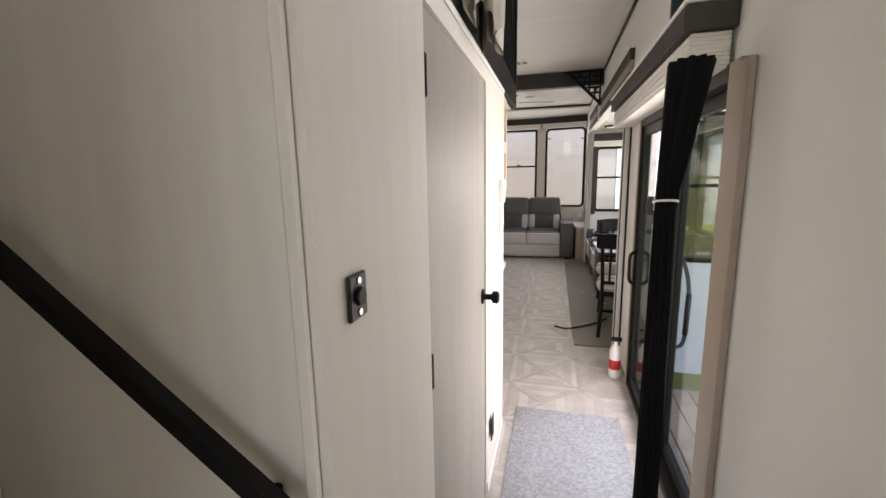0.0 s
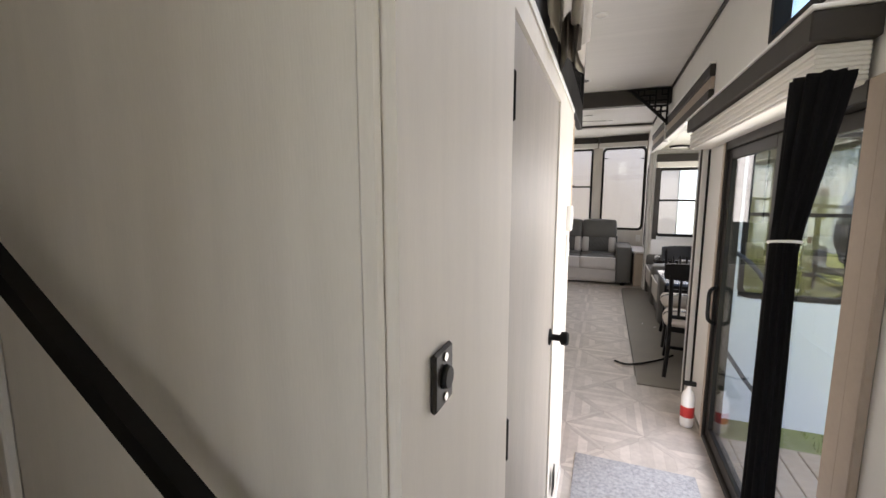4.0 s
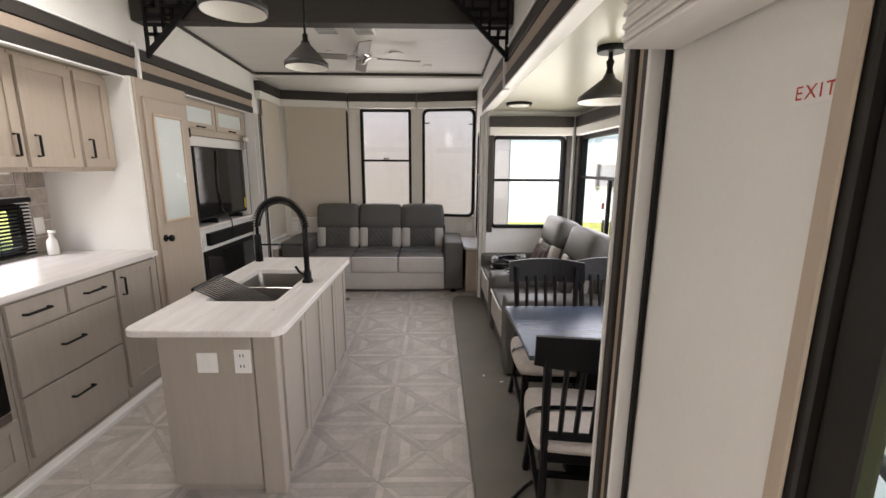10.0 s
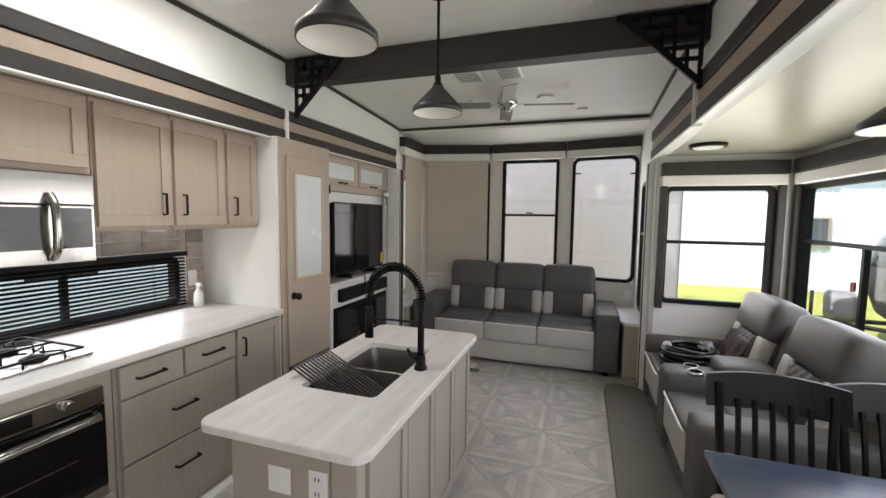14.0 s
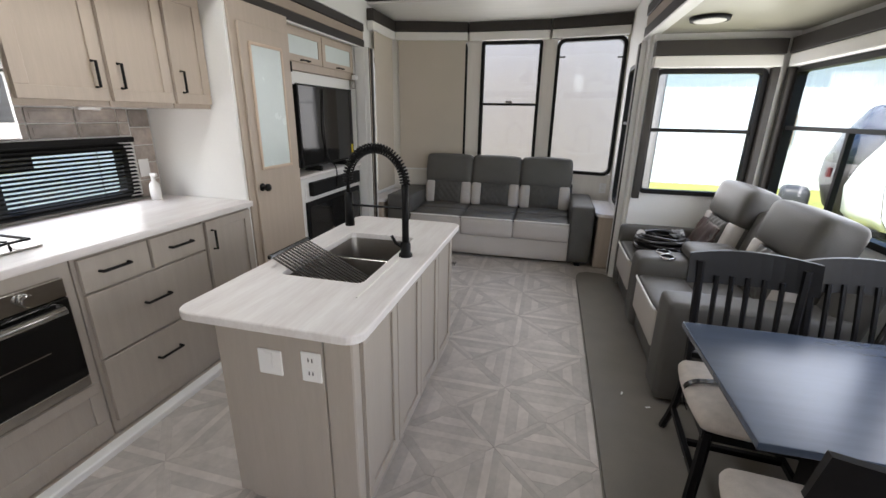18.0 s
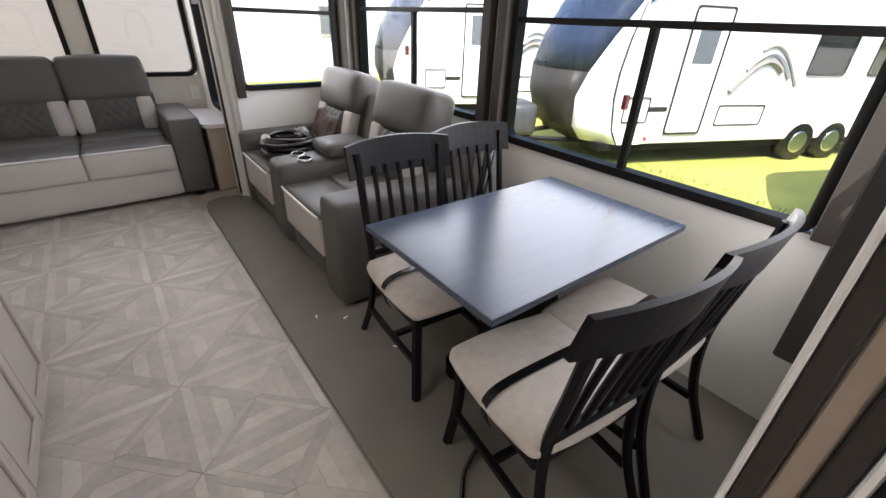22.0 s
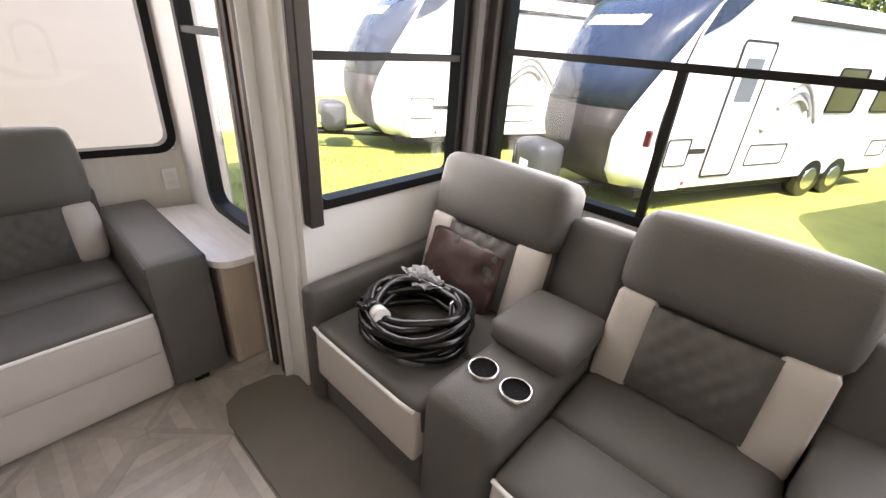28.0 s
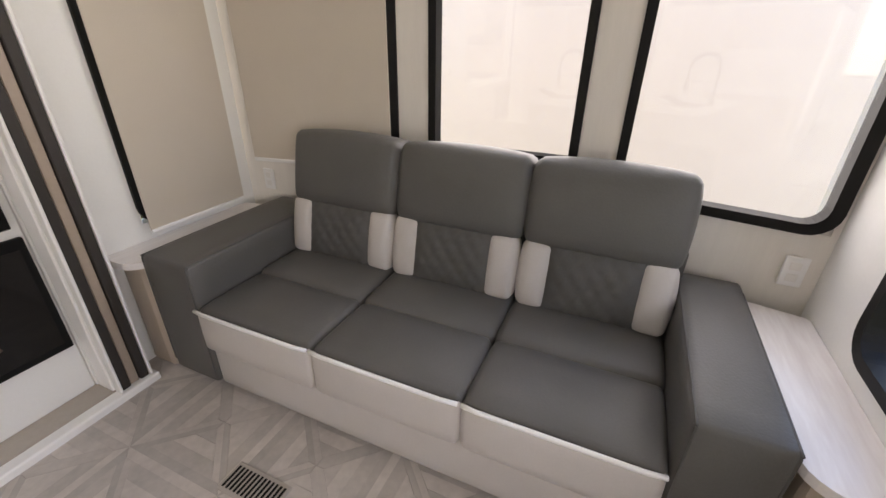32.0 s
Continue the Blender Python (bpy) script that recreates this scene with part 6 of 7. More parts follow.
for nm, y0, y1, x0 in (("fixed_panel", 2.505, 3.17, RX + 0.035), ("sliding_panel", 3.09, 3.857, RX - 0.005)):
    pn = box(nm, "bronze", x0, x0 + 0.03, y0, y0 + 0.06, 0.036, 1.744, D, 0.003)
    box("stile", "bronze", x0, x0 + 0.03, y1 - 0.06, y1, 0.036, 1.744, pn, 0.003)
    box("rail", "bronze", x0, x0 + 0.03, y0 + 0.06, y1 - 0.06, 0.036, 0.10, pn, 0.003)
    box("rail", "bronze", x0, x0 + 0.03, y0 + 0.06, y1 - 0.06, 1.69, 1.744, pn, 0.003)
    box("pane", "glass", x0 + 0.012, x0 + 0.016, y0 + 0.055, y1 - 0.055, 0.095, 1.695, pn, 0).visible_shadow = False
part("pull_handle", tube_bm(spline([(RX - 0.006, 3.845, 0.96), (RX - 0.045, 3.84, 0.935), (RX - 0.05, 3.838, 0.85), (RX - 0.045, 3.838, 0.765), (RX - 0.006, 3.842, 0.735)], 6), 0.011, 8), "black", D, smooth=True)
V = thing("door_valance", (0.54, 3.4, 1.80), "white pleated shade under a taupe valance over the patio door", "valance")
box("board", "dark", 0.475, RX - 0.002, 2.50, 4.33, 1.905, 1.985, V, 0.004)
for k in range(9):
    z = 1.79 + k * 0.0125
    box("pleat", "shadewhite", 0.50 - 0.006 * (k % 2), RX - 0.012, 2.52, 4.31, z, z + 0.012, V, 0.003)
box("rail_cap", "trimwhite", 0.47, RX - 0.002, 2.495, 4.335, 1.987, 2.0, V, 0.003)
bm = bmesh.new()
n = 72
rings = []
for j in range(25):
    z = 0.03 + 1.76 * j / 24
    if z < 1.365:
        u = (1.365 - z) / 1.33
        w, d = 0.029 + 0.014 * u ** 0.7, 0.026 + 0.010 * u
        cx, cy = 0.430 + 0.01 * u, 2.385 + 0.02 * u
    else:
        u = (z - 1.365) / 0.425
        w, d = 0.029 + 0.042 * u ** 1.3, 0.026 + 0.026 * u
        cx, cy = 0.430 + 0.045 * u, 2.385 + 0.01 * u
    rings.append([bm.verts.new((cx + d * (1 + 0.22 * math.sin(11 * a + 0.15 * j)) * math.cos(a), cy + w * (1 + 0.16 * math.sin(11 * a + 0.15 * j)) * math.sin(a), z)) for a in [2 * math.pi * k / n for k in range(n)]])
for a, b in zip(rings, rings[1:]):
    for k in range(n):
        bm.faces.new((a[k], a[(k + 1) % n], b[(k + 1) % n], b[k]))
CU = thing("door_curtain", (0.435, 2.385, 0.02), "gathered black curtain tied back at the patio door", "curtain")
part("cloth", bm, "curtain", CU, smooth=True)
part("tie_cord", tube_bm([(0.430 + 0.034 * math.cos(a), 2.385 + 0.037 * math.sin(a), 1.375 - 0.006 * math.sin(a)) for a in [2 * math.pi * k / 24 for k in range(25)]], 0.004, 6), "plastic", CU, "white tie cord")
part("tie_tail", tube_bm(spline([(0.44, 2.430, 1.368), (0.450, 2.50, 1.36), (0.456, 2.545, 1.335), (0.458, 2.555, 1.20), (0.456, 2.56, 0.9), (0.458, 2.56, 0.55)], 6), 0.0032, 6), "plastic", CU, "white cord")
# fire extinguisher on the wall by the patio door
X = thing("fire_extinguisher", (0.545, 3.985, 0), "white and red fire extinguisher standing by the patio door", "fire extinguisher")
part("cylinder", lathe_bm([(0.001, 0), (0.036, 0.002), (0.040, 0.02), (0.040, 0.20), (0.030, 0.235), (0.014, 0.25), (0.014, 0.275)], (0.545, 3.985, 0.001), 22), "plastic", X, smooth=True)
part("label_band", lathe_bm([(0.0405, 0.07), (0.0408, 0.072), (0.0408, 0.14), (0.0405, 0.142)], (0.545, 3.985, 0.001), 22), "red", X, "red label", True)
box("valve_lever", "black", 0.515, 0.585, 3.975, 3.995, 0.276, 0.305, X, 0.004)
# label and small notice on the wall by the slide-out
tagged(box("trim_patio", "cab", RX - 0.028, RX - 0.0205, 3.872, 3.902, 0.0, 1.785, bevel=0.003), "light tan trim bead at the patio door jamb", "trim", kind="structure")
K2 = thing("exit_sticker", (RX, 3.99, 1.64), "white sticker with red exit lettering on the wall", "sticker")
box("backing", "trimwhite", RX - 0.0015, RX - 0.0005, 3.920, 3.994, 1.629, 1.667, K2, 0)
curve = bpy.data.curves.new("exit_text", "FONT")
curve.body, curve.size, curve.align_x, curve.space_character = "EXIT", 0.028, "CENTER", 1.2
source = bpy.data.objects.new("exit_text", curve)
me = bpy.data.meshes.new_from_object(source)
bpy.data.objects.remove(source)
bm = bmesh.new()
bm.from_mesh(me)
bmesh.ops.transform(bm, matrix=Matrix(((0, 0, -1, RX - 0.002), (-1, 0, 0, 3.957), (0, 1, 0, 1.637), (0, 0, 0, 1))), verts=bm.verts)
part("lettering", bm, "red", K2, "red letters")
M2 = thing("floor_mat", (0.15, 2.3, 0), "grey carpet mat on the hall floor", "mat")
soft("carpet", "matgrey", (-0.11, 0.50, 1.75, 3.42, 0.001, 0.010), M2, 0.005, 0)

# ---- ceiling fittings ----
def pendant(x, y, ztop, zbot, label, loop, r=0.128):
    t = thing("pendant_lamp", (x, y, zbot), label, "lamp", "pendant lamps")
    cyl("canopy", "black", (x, y, ztop - 0.028), (x, y, ztop - 0.002), 0.055, 0.058, t)
    cyl("rod", "black", (x, y, zbot + 0.135), (x, y, ztop - 0.027), 0.007, 0.007, t, 10)
    part("neck", lathe_bm([(0.012, 0.185), (0.015, 0.18), (0.015, 0.15), (0.022, 0.145), (0.026, 0.125)], (x, y, zbot), 18), "black", t, smooth=True)
    if loop:
        part("loop", tube_bm([(x + 0.034 * math.cos(a), y, zbot + 0.255 + 0.08 * math.sin(a)) for a in [2 * math.pi * k / 20 for k in range(21)]], 0.0055, 6), "black", t)
    part("shade", lathe_bm([(0.024, 0.135), (0.032, 0.122), (r - 0.01, 0.036), (r, 0.028), (r, 0.0), (r - 0.004, 0.001)], (x, y, zbot), 40), "lampdark", t, "dark grey metal shade", True)
    part("lining", lathe_bm([(r - 0.004, 0.001), (r - 0.005, 0.026), (0.03, 0.112), (0.001, 0.112)], (x, y, zbot), 40), "lampwhite", t, "white lining", True)
    return t


pendant(-0.66, 5.06, CZ, 2.10, "dark metal cone pendant lamp with a ring hanger over the island", True, 0.119)
pendant(-0.66, 5.95, CZ, 2.10, "dark metal cone pendant lamp over the island", False, 0.124)
t = thing("dinette_lamp", (0.95, 5.52, 1.86), "dark metal cone lamp under the slide-out ceiling", "lamp")
cyl("canopy", "black", (0.95, 5.52, SLIDE_Z - 0.03), (0.95, 5.52, SLIDE_Z - 0.002), 0.065, 0.068, t)
part("stem", lathe_bm([(0.010, 0.235), (0.012, 0.20), (0.020, 0.19), (0.014, 0.16), (0.020, 0.13), (0.026, 0.125)], (0.95, 5.52, 1.86), 18), "black", t, smooth=True)
part("shade", lathe_bm([(0.024, 0.13), (0.032, 0.11), (0.142, 0.024), (0.146, 0.0), (0.142, 0.001)], (0.95, 5.52, 1.86), 36), "lampdark", t, "dark grey metal shade", True)
part("lining", lathe_bm([(0.142, 0.001), (0.138, 0.021), (0.03, 0.10), (0.001, 0.10)], (0.95, 5.52, 1.86), 36), "lampwhite", t, "white lining", True)
t = thing("ceiling_disc_light", (0.86, 7.38, SLIDE_Z - 0.02), "flat black-rimmed ceiling light in the slide-out", "lamp")
cyl("rim", "black", (0.86, 7.38, SLIDE_Z - 0.022), (0.86, 7.38, SLIDE_Z - 0.001), 0.115, 0.12, t, 32)
cyl("diffuser", "lampwhite", (0.86, 7.38, SLIDE_Z - 0.026), (0.86, 7.38, SLIDE_Z - 0.0225), 0.09, 0.095, t, 32)


def ceil_z(y):
    return CZ if y < 6.55 else CZ - 0.10 * (y - 6.55) / 1.9


def disc(x, y, r, label, nm="ceiling_light"):
    z = ceil_z(y)
    t = thing(nm, (x, y, z - 0.012), label, "light", "round ceiling fittings")
    part("ring", lathe_bm([(r, 0.012), (r, 0.004), (r - 0.012, 0), (r - 0.02, 0.004)], (x, y, z - 0.013), 28), "plastic", t, smooth=True)
    cyl("lens", "lampwhite", (x, y, z - 0.008), (x, y, z - 0.002), r - 0.02, r - 0.02, t, 24)
    return t


t = disc(-0.30, 5.88, 0.09, "round white ceiling air vent", "ceiling_vent")
for k in range(6):
    dy = -0.05 + 0.02 * k
    half = math.sqrt(0.066 ** 2 - dy ** 2)
    for s in (-1, 1):
        box("slat", "ink", -0.30 + (0.008 if s > 0 else -half), -0.30 + (half if s > 0 else -0.008), 5.88 + dy - 0.005, 5.88 + dy + 0.005, CZ - 0.0125, CZ - 0.009, t, 0)
for x, y, r in ((-0.01, 6.29, 0.06), (-0.30, 7.72, 0.07), (0.0, 8.13, 0.05), (-0.94, 7.69, 0.04), (-0.1, 4.2, 0.05), (0.2, 2.9, 0.05), (0.2, 1.6, 0.05)):
    disc(x, y, r, "round flush white ceiling light")
A = thing("air_vent_panel", (-0.66, 7.22, ceil_z(7.22) - 0.02), "white ceiling air-conditioner panel with two grilles", "vent")
zz = ceil_z(7.06)
for x0, x1 in ((-0.92, -0.72), (-0.60, -0.42)):
    g = box("grille", "plastic", x0, x1, 6.90, 7.22, zz - 0.022, zz - 0.006, A, 0.004)
    for k in range(8):
        box("louvre", "ink", x0 + 0.015, x1 - 0.015, 6.92 + 0.036 * k, 6.940 + 0.036 * k, zz - 0.0235, zz - 0.0222, g, 0)
FN = thing("ceiling_fan", (-0.60, 7.55, 2.42), "brushed nickel ceiling fan with four grey blades", "fan")
zf = ceil_z(7.55)
part("motor", lathe_bm([(0.06, 0.0), (0.065, -0.03), (0.085, -0.05), (0.09, -0.09), (0.06, -0.115), (0.03, -0.125), (0.03, -0.15), (0.001, -0.155)], (-0.60, 7.55, zf - 0.002), 28), "chrome", FN, smooth=True)
for k in range(4):
    m = Matrix.Translation((-0.60, 7.55, zf - 0.10)) @ Matrix.Rotation(radians(12 + 90 * k), 4, "Z") @ Matrix.Rotation(radians(10), 4, "X")
    bm = box_bm(0.14, 0.55, -0.055, 0.055, -0.004, 0.004, 0.003)
    bmesh.ops.transform(bm, matrix=m, verts=bm.verts)
    bl = part("blade", bm, "fanwood", FN, "grey fan blade")
    bm = box_bm(0.05, 0.17, -0.018, 0.018, 0.004, 0.010, 0.002)
    bmesh.ops.transform(bm, matrix=m, verts=bm.verts)
    part("blade_iron", bm, "chrome", FN)
# outlets beside the sofa, floor register
for x in (-1.87, 0.555):
    BK = BACK - rear_bow(x) - 0.005
    t = thing("wall_outlet", (x, BK, 0.66), "white wall outlet beside the sofa", "outlet", "sofa wall outlets")
    box("plate", "plastic", x - 0.036, x + 0.036, BK - 0.008, BK + 0.002, 0.655, 0.77, t, 0.003)
    for z in (0.69, 0.735):
        box("socket", "shadewhite", x - 0.017, x + 0.017, BK - 0.0105, BK - 0.0082, z - 0.015, z + 0.015, t)
t = thing("floor_register", (-1.03, 8.05, 0), "grey metal floor heat register", "vent")
box("frame", "regrey", -1.155, -0.91, 7.995, 8.11, 0.001, 0.008, t, 0.003)
for k in range(13):
    box("louvre", "black", -1.143 + 0.0175 * k, -1.134 + 0.0175 * k, 8.01, 8.095, 0.0082, 0.0095, t, 0)

# ---- outside ----
GZ = -0.85
bm = bmesh.new()
bmesh.ops.create_grid(bm, x_segments=60, y_segments=60, size=400)
for v in bm.verts:
    v.co.z = GZ
tagged(part("ground", bm, "grass"), "mown sunlit grass of the lot", "ground", kind="structure")
rnd = random.Random(3)
verts, faces = [], []
for k in range(15000):
    x, y = 1.9 + 5.5 * rnd.random() ** 1.3, rnd.uniform(0.0, 14.0)
    h, a, lean = rnd.uniform(0.03, 0.10), rnd.uniform(0, 6.3), rnd.uniform(-0.04, 0.04)
    w = 0.008
    i = len(verts)
    verts += [(x - w * math.cos(a), y - w * math.sin(a), GZ), (x + w * math.cos(a), y + w * math.sin(a), GZ), (x + lean * math.sin(a), y + lean, GZ + h)]
    faces.append((i, i + 1, i + 2))
me = bpy.data.meshes.new("grass_blades")
me.from_pydata(verts, [], faces)
me.materials.append(M["blade"])
tagged(new("grass_blades", me), "uneven grass blades on the lot", "grass", kind="stuff")
D = thing("deck_step", (1.25, 3.3, GZ), "pale wooden deck step outside the patio door", "deck")
for k in range(8):
    box("plank", "wood", 0.74 + 0.13 * k, 0.862 + 0.13 * k, 2.2, 4.3, -0.24, -0.20, D, 0.004)
for x in (0.80, 1.70):
    for y in (2.3, 4.2):
        box("post", "wood", x - 0.045, x + 0.045, y - 0.045, y + 0.045, GZ, -0.241, D, 0.004)
GB = thing("grab_handle", (0.72, 4.12, 0.3), "black folding grab handle outside the patio door", "handle")
part("bar", tube_bm(spline([(0.70, 3.98, 1.17), (0.80, 3.93, 1.09), (0.90, 3.90, 0.93), (0.955, 3.88, 0.70), (0.95, 3.88, 0.38), (0.905, 3.88, 0.31), (0.84, 3.90, 0.36), (0.70, 3.98, 0.57)], 8), 0.0125, 10), "rvdark", GB, smooth=True)
part("grip", tube_bm([(0.957, 3.88, 0.68), (0.951, 3.88, 0.40)], 0.018, 10), "rubber", GB, "black foam grip", True)
for z in (1.17, 0.57):
    box("mount", "black", 0.6905, 0.73, 3.955, 4.02, z - 0.05, z + 0.05, GB, 0.006)


def trailer(x, yc, cap, length=8.0, label="", swap=1):
    """A parked travel trailer whose nose points to -x."""
    t = thing("travel_trailer", (x, yc, GZ), label, "trailer", "trailers across the lot")
    w, z0, z1 = 1.22, GZ + 0.42, GZ + 3.15
    box("body", "rvwhite", x + 1.55, x + length, yc - w, yc + w, z0, z1, t, 0.05, 3)
    prof = [(0.55, z0), (0.22, z0 + 0.25), (0.05, z0 + 0.75), (0.06, z0 + 1.15), (0.22, z0 + 1.65), (0.52, z0 + 2.15), (0.98, z0 + 2.55), (1.55, z1 - 0.02)]
    bow = lambda u, px: 0.85 * max(0, abs(u) - 0.2) ** 2 * (1.55 - px)
    sweep = (0.58, 0.64, 0.70, 0.78, 0.88, 0.97, 1.0, 1.0)   # half width of the dark cap at each height of the nose
    for nm, a, b, side, mat, lab in (("nose_cap", 3, 7, 0, cap, "dark front cap"), ("nose_lower", 0, 3, 0, "rvchar", "charcoal lower front cap"),
                                     ("nose_wing", 0, 6, -1, "rvwhite", "white swept nose corner"), ("nose_wing", 0, 6, 1, "rvwhite", "white swept nose corner")):
        bm = bmesh.new()
        rings = []
        for (px, pz), h in list(zip(prof, sweep))[a:b + 1]:
            us = [h * (2 * k / 10 - 1) for k in range(11)] if side == 0 else [side * (h + (1 - h) * k / 5) for k in range(6)]
            rings.append([bm.verts.new((x + px + bow(u, px), yc + u * w * (0.93 + 0.07 * px / 1.55), pz)) for u in us])
        for p, q in zip(rings, rings[1:]):
            for k in range(len(p) - 1):
                bm.faces.new((p[k], p[k + 1], q[k + 1], q[k]) if side >= 0 else (p[k + 1], p[k], q[k], q[k + 1]))
        bmesh.ops.remove_doubles(bm, verts=bm.verts[:], dist=1e-4)
        ob = part(nm, bm, mat, t, lab, True)
        ob.modifiers.new("thick", "SOLIDIFY").thickness = 0.02
    rim = [(px, pz, h) for (px, pz), h in zip(prof, sweep)][3]
    part("cap_seam", tube_bm([(x + rim[0] + bow(u, rim[0]) - 0.004, yc + u * w * 0.933, rim[1] + 0.05 * (1 - (u / rim[2]) ** 2)) for u in [rim[2] * (2 * k / 16 - 1) for k in range(17)]], 0.012, 6), "black", t, "black seam of the nose cap")
    for u in (-0.30, 0.30):
        part("cap_crease", tube_bm([(x + px + bow(u * h, px) - 0.002, yc + u * h * w * 0.95, pz) for (px, pz), h in list(zip(prof, sweep))[3:8]], 0.014, 6), cap, t)
    for s in (-1, 1):
        edge = [(x + px + bow(1, px), pz) for px, pz in prof]
        for nm, line, mat, lab, d in (("nose_side", edge + [(x + 1.56, z0)], "rvwhite", "white side of the nose", 0.98),
                                      ("nose_side_dark", edge[5:8] + [(x + 1.95, z1 - 0.03), (x + 1.50, z0 + 2.35)], cap, "dark swept side of the nose cap", 1.004)):
            bm = bmesh.new()
            bm.faces.new([bm.verts.new((p, yc + s * w * d, q)) for p, q in line])
            ob = part(nm, bm, mat, t, lab)
            ob.modifiers.new("thick", "SOLIDIFY").thickness = 0.02
    for k in range(10):
        u = -0.45 + 0.09 * k
        bm = box_bm(x + 0.585, x + 0.60, yc + u * 1.25, yc + u * 1.25 + 0.085, GZ + 2.66, GZ + 2.80, 0.002)
        for v in bm.verts:
            v.co.x += 0.73 * max(0, abs(v.co.y - yc) / w - 0.2) ** 2 + 1.15 * (v.co.z - GZ - 2.66)
        part("lettering_bar", bm, "trimwhite", t, "white lettering bar")
    y = yc - w * swap
    o = -0.004 if swap > 0 else 0.004
    for a, b, c, d in ((4.7, 5.6, 1.6, 2.3), (6.2, 7.0, 1.6, 2.3)):
        wn_ = box("side_window", "gloss", x + a, x + b, min(y, y + o * 4), max(y, y + o * 4), GZ + c, GZ + d, t, 0.004)
        part("window_rim", ring_bm("y", y + o * 4, round_rect(x + a - 0.02, x + b + 0.02, GZ + c - 0.02, GZ + d + 0.02, 0.07), round_rect(x + a + 0.015, x + b - 0.015, GZ + c + 0.015, GZ + d - 0.015, 0.05), 0, o * 3), "frame", wn_)
    dr = box("entry_door", "rvwhite", x + 1.98, x + 2.68, min(y, y + o * 6), max(y, y + o * 6), GZ + 0.62, GZ + 2.55, t, 0.006)
    box("door_window", "tintgrey", x + 2.13, x + 2.53, min(y + o * 6, y + o * 8), max(y + o * 6, y + o * 8), GZ + 1.75, GZ + 2.35, dr, 0.002)
    part("door_edge", ring_bm("y", y + o * 6, round_rect(x + 1.945, x + 2.715, GZ + 0.585, GZ + 2.585, 0.06), round_rect(x + 1.98, x + 2.68, GZ + 0.62, GZ + 2.55, 0.05), 0, o * 2), "rvchar", dr)
    for a, b, c, d in ((1.05, 1.55, 0.80, 1.22), (3.0, 4.05, 0.72, 1.08), (6.9, 7.6, 0.72, 1.05)):
        part("hatch", ring_bm("y", y + o, round_rect(x + a, x + b, GZ + c, GZ + d, 0.04), round_rect(x + a + 0.02, x + b - 0.02, GZ + c + 0.02, GZ + d - 0.02, 0.03), 0, o * 3), "rvchar", t)
    for k in range(3):
        pts = [(x + 3.1 + 0.22 * k + 1.0 * u, y + o * 2, GZ + 1.30 + 0.12 * k + 0.50 * math.sin(2.4 * u + 0.5 * k) ) for u in [i / 14 for i in range(15)]]
        part("swoosh", tube_bm(pts, 0.055 - 0.012 * k, 6), "gold" if k != 1 else "rvgrey", t, "grey swoosh graphic")
    for k, dx in enumerate((5.2, 6.05)):
        wl = cyl("wheel", "rubber", (x + dx, yc - w - 0.01, GZ + 0.36), (x + dx, yc - w + 0.22, GZ + 0.36), 0.36, 0.36, t, 24)
        cyl("rim", "chrome", (x + dx, yc - w - 0.03, GZ + 0.36), (x + dx, yc - w - 0.008, GZ + 0.36), 0.20, 0.22, wl, 20)
    box("underframe", "black", x + 0.8, x + length - 0.2, yc - w * 0.9, yc + w * 0.9, z0 - 0.14, z0 - 0.002, t, 0.01)
    part("tongue", tube_bm([(x + 0.9, yc - 0.6, z0 - 0.07), (x - 1.0, yc, z0 - 0.07)], 0.05, 6), "black", t)
    part("tongue", tube_bm([(x + 0.9, yc + 0.6, z0 - 0.07), (x - 1.0, yc, z0 - 0.07)], 0.05, 6), "black", t)
    cyl("jack", "black", (x - 0.75, yc, GZ), (x - 0.75, yc, GZ + 0.95), 0.035, 0.035, t, 10)
    soft("propane_cover", "rvdark", (x - 0.55, x - 0.05, yc - 0.36, yc + 0.36, z0 - 0.02, z0 + 0.55), t, 0.10, 0.02, label="dark grey propane cover")
    box("label_plate", "paper", x - 0.572, x - 0.566, yc - 0.12, yc + 0.10, z0 + 0.12, z0 + 0.26, t, 0.002, label="white warning label")
    box("hatch_stripe", "rvchar", x + 1.56, x + 1.92, min(y + o, y + o * 2), max(y + o, y + o * 2), GZ + 0.98, GZ + 1.06, t, 0)
    box("awning_rail", "rvchar", x + 2.8, x + length - 0.4, min(y, y + o * 12), max(y, y + o * 12), GZ + 2.86, GZ + 2.93, t, 0.01)
    cyl("tail_light", "red", (x + 1.62, y - 0.02 * swap, GZ + 0.52), (x + 1.62, y + 0.02 * swap, GZ + 0.52), 0.035, 0.035, t, 10)
    for a in (2.4, 5.4):
        box("roof_unit", "black", x + a, x + a + 0.8, yc - 0.35, yc + 0.35, z1 - 0.01, z1 + 0.22, t, 0.05, 2)
    return t


for cap, tip, label in (("rvblue", (6.24, 9.93), "white travel trailer with a dark blue nose cap"), ("rvblue", (5.47, 14.63), "white travel trailer with a blue nose behind the lot"),
                        ("rvblue", (5.9, 4.8), "white travel trailer with a dark blue nose near the dinette"), ("rvblue", (5.8, -0.2), "white travel trailer with a dark nose by the patio side"),
                        ("rvgrey", (5.6, -5.2), "white travel trailer with a grey nose")):
    trailer(0, 0, cap, label=label).matrix_basis = pose(*tip, GZ, 0, 0, -23)
# cream trailer close behind the rear windows, its colour darkened against sun glare
t = thing("neighbour_trailer", (-1.6, 11.6, GZ), "plain cream trailer parked close behind, its colour darkened against sun glare", "trailer")
